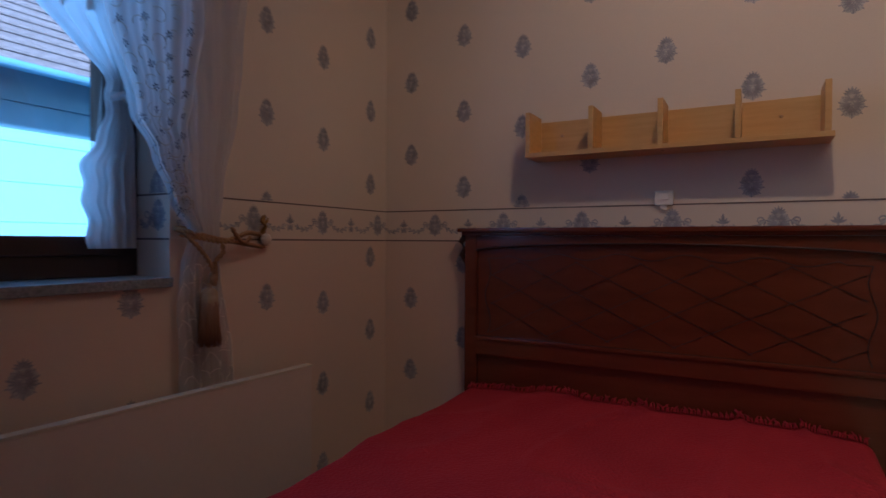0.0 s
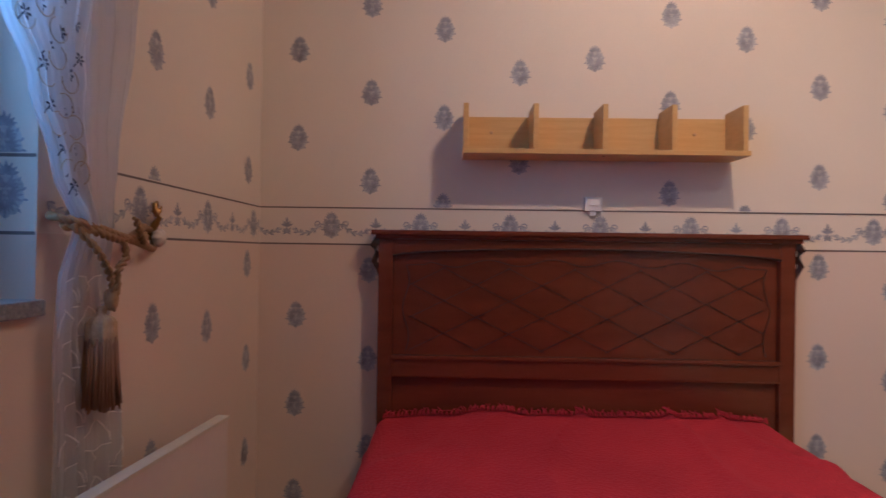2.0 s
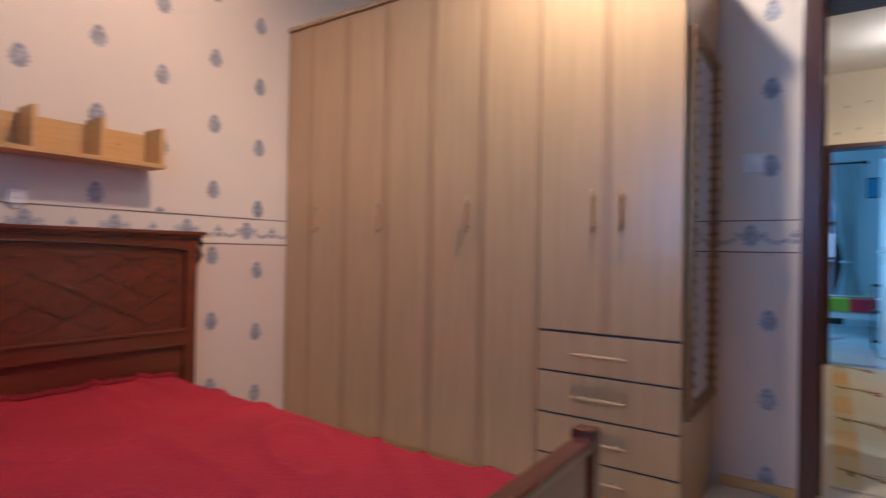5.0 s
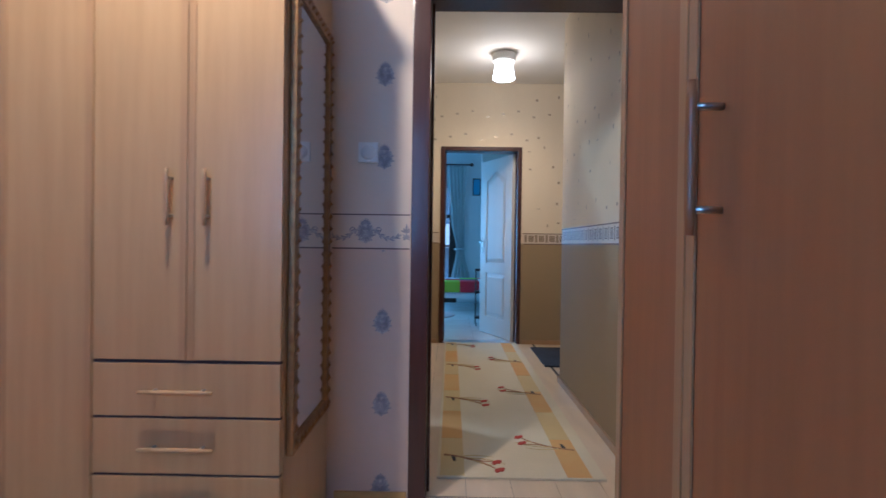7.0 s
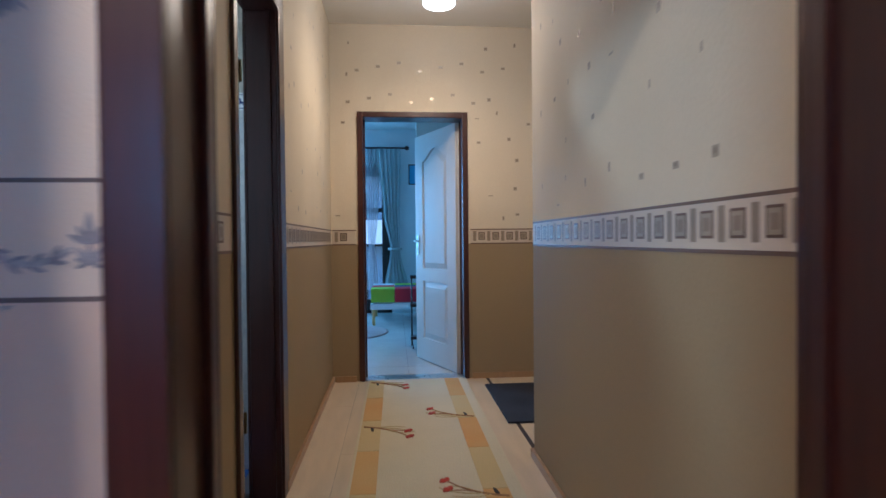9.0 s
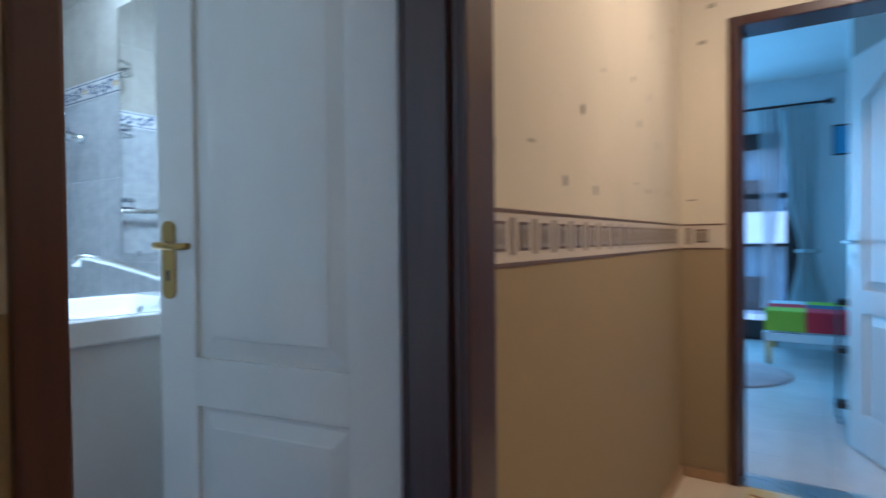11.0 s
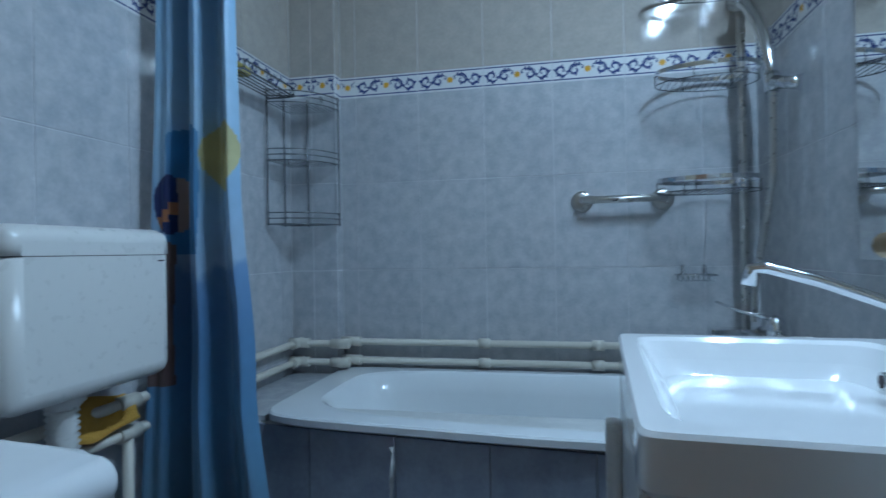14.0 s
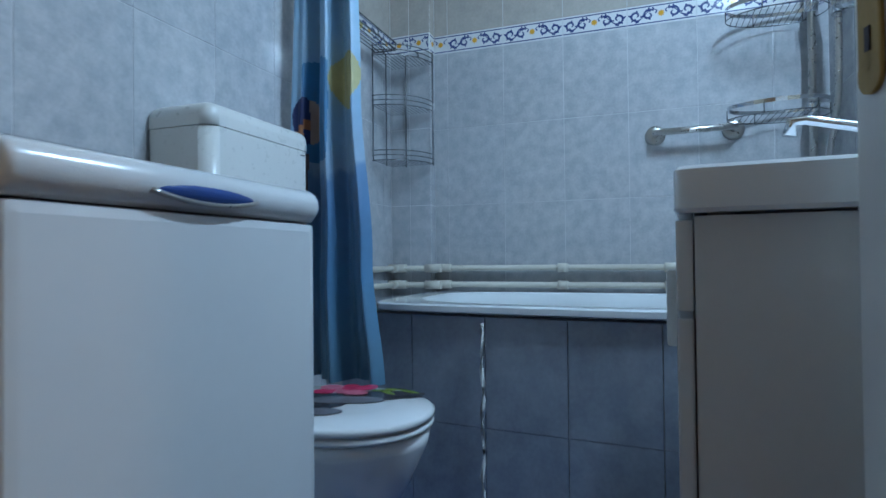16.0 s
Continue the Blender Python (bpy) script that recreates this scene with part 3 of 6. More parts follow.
part("embroidery", em2, M_EMBR, cur, "gold embroidered scrolls")["kind"] = "stuff"
sl = bmesh.new()
for row in range(16):
    for col in range(4):
        v0, u0 = 0.01 + row * 0.0225, 0.12 + 0.24 * col + 0.12 * (row % 2)
        tube(sl, [Vector(drape(min(1.0, max(0.0, u0 + 0.115 * math.cos(a))), v0 + 0.020 * math.sin(a))) + Vector((0, 0.003, 0)) for a in (math.pi * k / 10 for k in range(11))], 0.0012, 4)
part("scalloped_embroidery", sl, M_EMBRW, cur)["kind"] = "stuff"
tie = thing("curtain_tieback", (-0.66, 0.7, 1.0), "twisted gold rope tieback with a long tassel", "tieback")


def strand(name, keys, r, pitch=0.016):
    """A rope of two twisted cords along a smooth line through keys."""
    pts = [Vector(k) + Vector((0.012, -0.024, 0)) for k in keys]
    line = []
    for k in range(len(pts) - 1):
        p0, p1, p2, p3 = pts[max(k - 1, 0)], pts[k], pts[k + 1], pts[min(k + 2, len(pts) - 1)]
        n = max(4, int((p2 - p1).length / 0.004))
        for j in range(n):
            t = j / n
            line.append(0.5 * (2 * p1 + (p2 - p0) * t + (2 * p0 - 5 * p1 + 4 * p2 - p3) * t * t + (3 * p1 - p0 - 3 * p2 + p3) * t ** 3))
    line.append(pts[-1])
    bm, run = bmesh.new(), [0.0]
    for a, b in zip(line, line[1:]):
        run.append(run[-1] + (b - a).length)
    for ph in (0.0, math.pi):
        cord = []
        for k, p in enumerate(line):
            d = (line[min(k + 1, len(line) - 1)] - line[max(k - 1, 0)]).normalized()
            n = Vector((0, 1, 0)) - d * d.y
            n.normalize()
            m = d.cross(n)
            a = run[k] * 2 * math.pi / pitch / 2 + ph
            cord.append(p + (n * math.cos(a) + m * math.sin(a)) * r * 0.62)
        tube(bm, cord, r * 0.68, 7)
    return part(name, bm, M_ROPE, tie)


strand("rope", [(-0.70, 0.665, 1.03), (-0.60, 0.668, 1.045), (-0.553, 0.70, 1.043), (-0.58, 0.738, 1.032), (-0.66, 0.748, 1.014), (-0.75, 0.73, 1.004), (-0.84, 0.705, 0.994), (-0.90, 0.685, 0.99), (-0.925, 0.677, 1.008), (-0.915, 0.677, 1.034)], 0.0068)
strand("rope", [(-0.556, 0.71, 1.028), (-0.60, 0.745, 1.018), (-0.68, 0.745, 1.006), (-0.745, 0.735, 1.022), (-0.81, 0.712, 1.036), (-0.87, 0.69, 1.033), (-0.912, 0.68, 1.036)], 0.0068)
strand("rope", [(-0.71, 0.752, 1.05), (-0.735, 0.748, 1.02), (-0.775, 0.732, 1.004), (-0.82, 0.712, 1.02)], 0.0062)
strand("rope", [(-0.563, 0.725, 1.03), (-0.59, 0.748, 0.99), (-0.618, 0.752, 0.955), (-0.64, 0.75, 0.92), (-0.648, 0.745, 0.888)], 0.0062)
strand("rope", [(-0.672, 0.752, 1.0), (-0.672, 0.756, 0.972), (-0.642, 0.758, 0.945), (-0.65, 0.752, 0.91), (-0.651, 0.742, 0.872)], 0.0062)
part("knot", lathe(bmesh.new(), [(0.006, 0.02), (0.012, 0.014), (0.013, 0.0), (0.011, -0.014), (0.006, -0.02)], (-0.636, 0.719, 0.893)), M_ROPE, tie)
head = lathe(bmesh.new(), [(0.006, 0.03), (0.009, 0.022), (0.008, 0.014), (0.020, 0.008), (0.0255, -0.002), (0.0262, -0.03), (0.024, -0.042)], (-0.634, 0.702, 0.85), seg=36)
for k, v in enumerate(head.verts):
    c = Vector((-0.634, 0.702, v.co.z))
    v.co = c + (v.co - c) * (1 + 0.07 * math.cos(9 * math.atan2(v.co.y - c.y, v.co.x - c.x)))
part("tassel_head", head, M_BIND, tie, "pale bound tassel head")
ts = bmesh.new()
for k in range(110):
    a, r = k * 2.4, 0.031 * math.sqrt((k + 1) / 110)
    o = Vector((math.cos(a), math.sin(a), 0))
    c = Vector((-0.634, 0.702, 0.822)) + o * r * 0.85
    tube(ts, [c, c + o * r * 0.1 + Vector((0, 0, -0.06)), c + o * r * (0.28 + 0.1 * math.sin(k)) + Vector((0.002 * math.sin(3 * k), 0, -0.122 - 0.008 * (k % 3)))], [0.0022, 0.0026, 0.0018], 5)
part("tassel", ts, M_TASSEL, tie, "gold and rust silk fringe")
hook = thing("curtain_hook", (-0.895, 0.66, 1.02), "brass wall hook with an ivory ribbed knob", "hook")
part("stem", tb([(-0.888, 0.646, 1.018), (-0.888, 0.666, 1.016)], 0.008, 10), M_BRASS, hook)
kb = lathe(bmesh.new(), [(0.008, 0.0), (0.017, 0.004), (0.021, 0.011), (0.019, 0.019), (0.011, 0.025), (0.002, 0.027)], (-0.888, 0.663, 1.015), "y", 40)
for v in kb.verts:
    dx_, dz_ = v.co.x + 0.888, v.co.z - 1.015
    k = 1 + 0.075 * math.cos(8 * math.atan2(dz_, dx_))
    v.co.x, v.co.z = -0.888 + dx_ * k, 1.015 + dz_ * k
part("knob", kb, M_KNOB, hook, "ivory ribbed knob")
part("finial", tb([(-0.885, 0.652, 1.015), (-0.882, 0.668, 1.045), (-0.886, 0.676, 1.062), (-0.88, 0.67, 1.078), (-0.884, 0.668, 1.092), (-0.892, 0.668, 1.1)], [0.007, 0.009, 0.006, 0.0095, 0.008, 0.003], 10), M_BRASS, hook)
for e in (-1, 1):
    part("leaf", tb([(-0.884, 0.67, 1.066), (-0.884 + e * 0.012, 0.672, 1.078), (-0.884 + e * 0.016, 0.674, 1.09)], [0.004, 0.005, 0.002], 8), M_BRASS, hook)

sc = thing("sash_curtain", (-0.2, 0.49, 1.0), "white ruffled half curtain tied to the window sash", "curtain")


def tied(u, v):
    z = 0.985 + 1.17 * v
    a = lerp([(0.98, -0.505), (1.3, -0.50), (1.43, -0.48), (1.6, -0.505), (2.2, -0.505)], z)
    b = lerp([(0.98, -0.365), (1.2, -0.345), (1.36, -0.41), (1.45, -0.42), (1.67, -0.22), (2.2, 0.12)], z) + 0.01 * math.sin(70 * v)
    return (a + (b - a) * u, 0.535 + fold(u, 4, 0.009) + 0.006 * math.sin(70 * v) * u, z)


part("ruffle", sheet(tied, 40, 70), M_SHEERT, sc)
part("tie_band", tb([(-0.495, 0.54, 1.41), (-0.455, 0.562, 1.43), (-0.415, 0.548, 1.42)], 0.012, 8), M_SHEERT, sc)

# ---- bed ----
bed = thing("double_bed", (-0.6, 1.85, 0), "dark mahogany double bed with a carved headboard", "bed")
HX = -1.64
hb = part("headboard", bx(HX, HX + 0.03, 1.13, 2.535, 0.12, 1.03), M_MAHOG, bed, "mahogany headboard carved with diamond lattice")
for y in (1.098, 2.525):
    bm = bx(HX - 0.005, HX + 0.05, y, y + 0.055, 0, 1.042, 0.006)
    part("post", bm, M_MAHOG, bed)
    s = -1 if y < 2 else 1
    yy = y + 0.029 + s * 0.03
    part("scroll", tb([(HX + 0.04, yy, 1.04), (HX + 0.045, yy + s * 0.018, 1.01), (HX + 0.04, yy + s * 0.004, 0.985), (HX + 0.045, yy + s * 0.014, 0.955), (HX + 0.04, yy, 0.925), (HX + 0.035, yy - s * 0.004, 0.9)], [0.012, 0.014, 0.009, 0.011, 0.008, 0.004], 8), M_MAHOGD, bed, "carved scroll at the post")
cap = bx(HX - 0.012, HX + 0.075, 1.074, 2.612, 1.05, 1.067, 0.005)
box(cap, HX - 0.008, HX + 0.062, 1.088, 2.598, 1.036, 1.052, 0.004)
part("cap_moulding", cap, M_MAHOG, bed)
ar = bmesh.new()
n = 40
pts = [(HX + 0.031, 1.15 + 1.378 * u, 0.978 + 0.03 * math.sin(math.pi * u) ** 0.6) for u in (k / n for k in range(n + 1))]
poly(ar, [(HX + 0.031, 1.15, 1.035)] + pts + [(HX + 0.031, 2.528, 1.035)], (0.016, 0, 0))
part("arched_rail", ar, M_MAHOG, bed)
part("bead", tb([(HX + 0.048, 1.15 + 1.378 * u, 0.976 + 0.03 * math.sin(math.pi * u) ** 0.6) for u in (k / n for k in range(n + 1))], 0.004, 6), M_MAHOGD, bed)
part("rail", bx(HX + 0.028, HX + 0.052, 1.15, 2.528, 0.54, 0.618, 0.008), M_MAHOG, bed)
part("rail_moulding", bx(HX + 0.03, HX + 0.06, 1.15, 2.528, 0.605, 0.621, 0.006), M_MAHOG, bed)
gr = bmesh.new()
X = HX + 0.0308


def groove(bm, p, q, w=0.0013):
    p, q = Vector(p), Vector(q)
    d = (q - p).normalized()
    s = Vector((0, -d.z, d.y)) * w
    poly(bm, [p + s, q + s, q - s, p - s], (0.0012, 0, 0))


PY0, PY1, PZ0, PZ1 = 1.21, 2.475, 0.635, 0.935
for k in range(-3, 9):
    for s in (1, -1):
        y0 = PY0 + 0.235 * k + (0 if s > 0 else 0.12)
        a, b = (y0, y0 + 0.60)
        zl = lambda y: PZ0 + (PZ1 - PZ0) * ((y - a) / (b - a) if s > 0 else 1 - (y - a) / (b - a))
        ya, yb = max(a, PY0), min(b, PY1)
        if yb - ya > 0.05:
            groove(gr, (X, ya, zl(ya)), (X, yb, zl(yb)))
for k in range(60):
    f = lambda t: (X, PY0 - 0.01 + (PY1 - PY0 + 0.02) * t, 0.942 + 0.012 * math.sin(t * 5.5 * 2 * math.pi) * (1 if 0.05 < t < 0.95 else 0) + 0.014 * math.sin(math.pi * t))
    groove(gr, f(k / 60), f((k + 1) / 60), 0.0018)
for y, s in ((PY0 - 0.012, 1), (PY1 + 0.012, -1)):
    for k in range(12):
        f = lambda t: (X, y + s * 0.012 * math.sin(t * 2 * math.pi * 1.5), 0.632 + 0.31 * t)
        groove(gr, f(k / 12), f((k + 1) / 12), 0.0018)
part("carving", gr, M_MAHOGD, hb, "carved lattice lines")
part("side_rail", bx(-1.6, 0.325, 1.095, 1.125, 0.16, 0.32, 0.006), M_MAHOG, bed)
part("side_rail", bx(-1.6, 0.325, 2.425, 2.45, 0.16, 0.32, 0.006), M_MAHOG, bed)
fb = bx(0.325, 0.36, 1.12, 2.5, 0.12, 0.47, 0.006)
part("footboard", fb, M_MAHOG, bed)
part("foot_rail", bx(0.316, 0.37, 1.10, 2.51, 0.472, 0.505, 0.012), M_MAHOG, bed)
for y in (1.095, 2.495):
    part("foot_post", bx(0.308, 0.371, y, y + 0.06, 0, 0.525, 0.012), M_MAHOG, bed)
mt = solo("mattress", bx(-1.59, 0.295, 1.13, 2.42, 0.165, 0.355, 0.03), M_WHITE, "thick white mattress under the red blanket", "mattress")


def cover(u, v):
    x = -1.575 + 1.88 * u
    s = (v - 0.5) * 2
    hw, dr = 0.705, 0.2
    tot = hw + dr
    d = abs(s) * tot
    if d < hw - 0.04:
        y, z = d, 0.385
    elif d < hw + 0.04:
        a = (d - hw + 0.04) / 0.08 * math.pi / 2
        y, z = hw - 0.04 + 0.05 * math.sin(a), 0.335 + 0.05 * math.cos(a)
    else:
        y, z = hw + 0.012 + 0.015 * math.sin(x * 17), 0.335 - (d - hw - 0.04)
    if s > 0:
        y *= 0.955 - 0.045 * u
    z += 0.03 * (1 - u) ** 3 * math.cos(s * 1.3) - 0.014 * u
    fo = noise.noise((x * 0.9 + s * 1.1, s * 0.7 - x * 0.4, 2.0)) * 3.1
    wr = 0.016 * max(0.0, 1 - 7 * abs(fo - math.floor(fo) - 0.5)) + 0.010 * noise.noise((x * 2.2, s * 1.8, 3.0)) + 0.006 * noise.noise((x * 6 + s * 3, s * 5, 9.0)) - 0.006 * abs(noise.noise((x * 3.3 - s * 2.0, s * 2.3 + x, 5.0)))
    top = 1.0 if d < hw else 0.4
    return (x, 1.815 + math.copysign(y, s), z + wr * top + 0.004)


bl = thing("red_blanket", (-0.6, 1.815, 0.38), "crimson chenille blanket with fringe spread over the bed", "blanket")
part("cloth", sheet(cover, 120, 90, 0.006), M_RED, bl)
fr = bmesh.new()
for k in range(170):
    v = 0.12 + 0.76 * k / 169
    c = Vector(cover(0.0, v)) + Vector((0.012, 0, 0.004))
    a = rs.uniform(-0.7, 0.7)
    l = rs.uniform(0.02, 0.034)
    tube(fr, [c, c + Vector((-0.010, 0.3 * l * a, 0.012)), c + Vector((-0.018 - 0.2 * l, l * a, 0.006 + rs.uniform(0, 0.014)))], [0.003, 0.0028, 0.0018], 5)
part("fringe", fr, M_RED, bl)

# ---- wall shelf ----
sh = thing("wall_shelf", (-1.655, 1.91, 1.36), "maple wall shelf with four open compartments, empty", "shelf")
SX0, SX1 = -1.657, -1.508
part("bottom_board", bx(SX0, SX1, 1.395, 2.376, 1.332, 1.349, 0.002), M_MAPLE, sh)
part("back_board", bx(SX0, SX0 + 0.014, 1.395, 2.376, 1.3495, 1.488, 0.002), M_MAPLE, sh)
for y in (1.396, 1.636, 1.873, 2.108, 2.349):
    part("divider", bx(SX0 + 0.0145, SX1 - 0.002, y, y + 0.018, 1.3495, 1.505, 0.002), M_MAPLE, sh)
for y in (1.5, 2.24):
    part("screw_cap", lathe(bmesh.new(), [(0.006, 0), (0.006, 0.0025), (0.003, 0.003)], (SX0 + 0.0145, y, 1.43), "x", 12), M_BEECHE, sh)
part("screw_cap", lathe(bmesh.new(), [(0.006, 0), (0.006, -0.003)], (SX1 - 0.04, 1.885, 1.332), "z", 12), M_BEECHE, sh)
so = thing("wall_switch", (-1.655, 1.885, 1.18), "small white wall switch above the headboard", "switch")
part("plate", bx(-1.659, -1.643, 1.846, 1.91, 1.148, 1.2, 0.005), M_PLAST, so)
part("rocker", bx(-1.645, -1.638, 1.86, 1.896, 1.166, 1.193, 0.003), M_PLAST, so)
part("cable_box", bx(-1.658, -1.648, 1.866, 1.888, 1.13, 1.147, 0.002), M_PLAST, so)
# Lower drop of an unlit wall sconce; the lamp above is left out.
orn = thing("sconce_drop", (-1.62, 1.873, 2.05), "dark carved wooden drop of an unlit wall sconce", "ornament")
part("drop", lathe(bmesh.new(), [(0.004, 0), (0.018, 0.02), (0.022, 0.05), (0.012, 0.08), (0.03, 0.11), (0.035, 0.2)], (-1.62, 1.873, 1.965)), M_MAHOGD, orn)
part("backplate", bx(-1.659, -1.64, 1.833, 1.913, 2.06, 2.22, 0.005), M_MAHOGD, orn)

# ---- board under the window ----
pn = thing("low_panel", (-0.4, 0.79, 0), "pinkish cream laminated board standing before the window wall", "panel")
pn.location = (0, 0, 0)
ORG[pn.name] = Vector((0, 0, 0))
part("board", bx(0.003, 1.25, -0.0125, 0.0125, 0.0, 0.568, 0.003), M_BOARD, pn)
part("edge_strip", bx(0.0, 1.25, -0.0155, 0.0155, 0.5685, 0.577, 0.002), M_BOARDE, pn, "worn cream edging strip")
pn.matrix_basis = pose(-0.975, 0.80, 0, 0, 0, -4.6)


# ---- wardrobe ----
def bow(bm, p, q, out, r=0.0065):
    p, q, out = Vector(p), Vector(q), Vector(out)
    pts = [p + (q - p) * t + out for t in (-0.04, 0.1, 0.3, 0.5, 0.7, 0.9, 1.04)]
    return tube(bm, pts, [r * 0.75, r, r * 1.05, r * 1.1, r * 1.05, r, r * 0.75], 9)


def pull(root, p, q, out, m=None):
    """A bow handle between two posts."""
    h = part("handle", bow(bmesh.new(), p, q, out), m or M_BEECHE, root, "bowed wooden handle")
    p, q, out = Vector(p), Vector(q), Vector(out)
    for s in (0.14, 0.86):
        c = p + (q - p) * s
        part("handle_post", tb([c, c + out * 0.9], 0.0045, 8), M_STEEL, h)


wd = thing("wardrobe", (-0.6, 3.46, 0), "tall light beech wardrobe with slim doors and drawers", "wardrobe")
FY, WZ = 3.158, 2.235
for x in (-1.652, 0.434):
    part("side_panel", bx(x, x + 0.018, FY + 0.022, 3.77, 0, WZ - 0.02), M_BEECH, wd)
part("divider", bx(-0.109, -0.091, FY + 0.022, 3.755, 0.09, WZ - 0.02), M_BEECH, wd)
part("bottom_board", bx(-1.634, 0.434, FY + 0.04, 3.77, 0.07, 0.09), M_BEECH, wd)
part("back_board", bx(-1.634, 0.434, 3.755, 3.77, 0.09, WZ - 0.02), M_BEECH, wd)
part("top_board", bx(-1.656, 0.458, FY - 0.012, 3.775, WZ - 0.02, WZ, 0.003), M_BEECHE, wd)
part("plinth", bx(-1.645, 0.445, FY + 0.03, FY + 0.048, 0, 0.07), M_MAPLE, wd)
edges = [-1.65, -1.475, -1.2, -0.925, -0.65, -0.375, -0.1]
for a, b in zip(edges, edges[1:]):
    d = part("door", bx(a + 0.0015, b - 0.0015, FY, FY + 0.02, 0.075, WZ - 0.025, 0.002), M_BEECH, wd)
    for x in (a + 0.012, b - 0.012):
        part("edge_band", bx(x - 0.0105, x + 0.0105, FY - 0.0035, FY - 0.0005, 0.075, WZ - 0.025, 0.001), M_BEECHE if b > -1.4 else M_BEECH, d)
for a, b in ((-0.1, 0.175), (0.175, 0.45)):
    d = part("door", bx(a + 0.0015, b - 0.0015, FY, FY + 0.02, 0.69, WZ - 0.025, 0.002), M_BEECH, wd)
    part("edge_band", bx(b - 0.022 if a < 0 else a + 0.001, b - 0.001 if a < 0 else a + 0.022, FY - 0.0035, FY - 0.0005, 0.69, WZ - 0.025, 0.001), M_BEECHE, d)
for x in (-1.405, -0.96, -0.44, 0.128, 0.235):
    pull(wd, (x, FY - 0.001, 1.085), (x, FY - 0.001, 1.235), (0, -0.03, 0))
for z0, z1 in ((0.527, 0.68), (0.36, 0.519), (0.197, 0.352), (0.077, 0.189)):
    d = part("drawer", bx(-0.0985, 0.4485, FY, FY + 0.02, z0, z1, 0.002), M_BEECH, wd)
    part("shadow_gap", bx(-0.0985, 0.4485, FY + 0.006, FY + 0.0205, z1 + 0.0005, z1 + 0.0078), M_GAP, d)
    pull(wd, (0.06, FY - 0.001, (z0 + z1) / 2), (0.255, FY - 0.001, (z0 + z1) / 2), (0, -0.03, 0), M_BEECH)

mr = thing("wall_mirror", (0.47, 3.44, 1.1), "tall mirror in a carved gilded frame on the wardrobe side", "mirror")
MY0, MY1, MZ0, MZ1 = 3.20, 3.69, 0.40, 1.82
part("glass", bx(0.462, 0.466, MY0 + 0.04, MY1 - 0.04, MZ0 + 0.04, MZ1 - 0.04), M_MIRROR, mr)
part("backing", bx(0.4535, 0.461, MY0 + 0.02, MY1 - 0.02, MZ0 + 0.02, MZ1 - 0.02), M_GAP, mr)
bm = bmesh.new()
for r in ((MY0, MY0 + 0.045, MZ0, MZ1), (MY1 - 0.045, MY1, MZ0, MZ1)):
    box(bm, 0.4535, 0.476, *r, 0.006)
for r in ((MY0 + 0.045, MY1 - 0.045, MZ0, MZ0 + 0.045), (MY0 + 0.045, MY1 - 0.045, MZ1 - 0.045, MZ1)):
    box(bm, 0.4535, 0.476, *r, 0.006)
part("frame", bm, M_GOLDF, mr)
bm = bmesh.new()
for k in range(30):
    z = MZ0 + 0.03 + (MZ1 - MZ0 - 0.06) * k / 29
    for y in (MY0 + 0.022, MY1 - 0.022):
        tube(bm, [(0.475, y - 0.012, z - 0.012), (0.481, y, z), (0.475, y + 0.012, z + 0.012)], [0.003, 0.006, 0.003], 6)
for k in range(10):
    y = MY0 + 0.04 + (MY1 - MY0 - 0.08) * k / 9
    for z in (MZ0 + 0.022, MZ1 - 0.022):
        tube(bm, [(0.475, y - 0.012, z - 0.012), (0.481, y, z), (0.475, y + 0.012, z + 0.012)], [0.003, 0.006, 0.003], 6)
part("carving", bm, M_GOLDF, mr)["kind"] = "stuff"

sw = thing("dimmer_switch", (0.6, 3.78, 1.39), "square white dimmer switch with a round dial", "switch")
part("plate", bx(0.562, 0.642, 3.772, 3.784, 1.355, 1.435, 0.004), M_PLAST, sw)
part("dial", lathe(bmesh.new(), [(0.03, 0), (0.029, -0.008), (0.024, -0.014), (0.004, -0.015)], (0.602, 3.772, 1.395), "y", 24), M_PLAST, sw)

cb = thing("tall_cabinet", (1.55, 2.0, 0), "tall alder brown cupboard with bowed handles", "cabinet")
CX = 1.235
for y in (1.16, 2.535):
    part("side_panel", bx(CX + 0.022, 1.88, y, y + 0.018, 0, 2.2), M_ALDER, cb)
part("bottom_board", bx(CX + 0.022, 1.86, 1.178, 2.535, 0.05, 0.07), M_ALDER, cb)
part("back_board", bx(1.86, 1.88, 1.178, 2.535, 0.05, 2.2), M_ALDER, cb)
part("top_board", bx(CX, 1.88, 1.155, 2.558, 2.2, 2.22), M_ALDER, cb)
part("plinth", bx(CX + 0.03, CX + 0.045, 1.165, 2.548, 0, 0.05), M_ALDER, cb)
for a, b in ((1.162, 1.715), (1.718, 2.268), (2.271, 2.551)):
    d = part("door", bx(CX, CX + 0.02, a, b, 0.055, 2.195, 0.003), M_ALDER, cb)
    for y in (a + 0.013, b - 0.013):
        part("edge_band", bx(CX - 0.004, CX - 0.0005, y - 0.012, y + 0.012, 0.055, 2.195, 0.0015), M_BEECHE, d)
for y in (2.18, 1.76):
    pull(cb, (CX - 0.001, y, 1.055), (CX - 0.001, y, 1.215), (-0.035, 0, 0), M_ALDER)

# ---- ceiling lamps ----
M_GLOW = mat("frosted_lamp_glass", (1.0, 0.95, 0.86), 0.4, var=0, bump=0, emit=2.0)


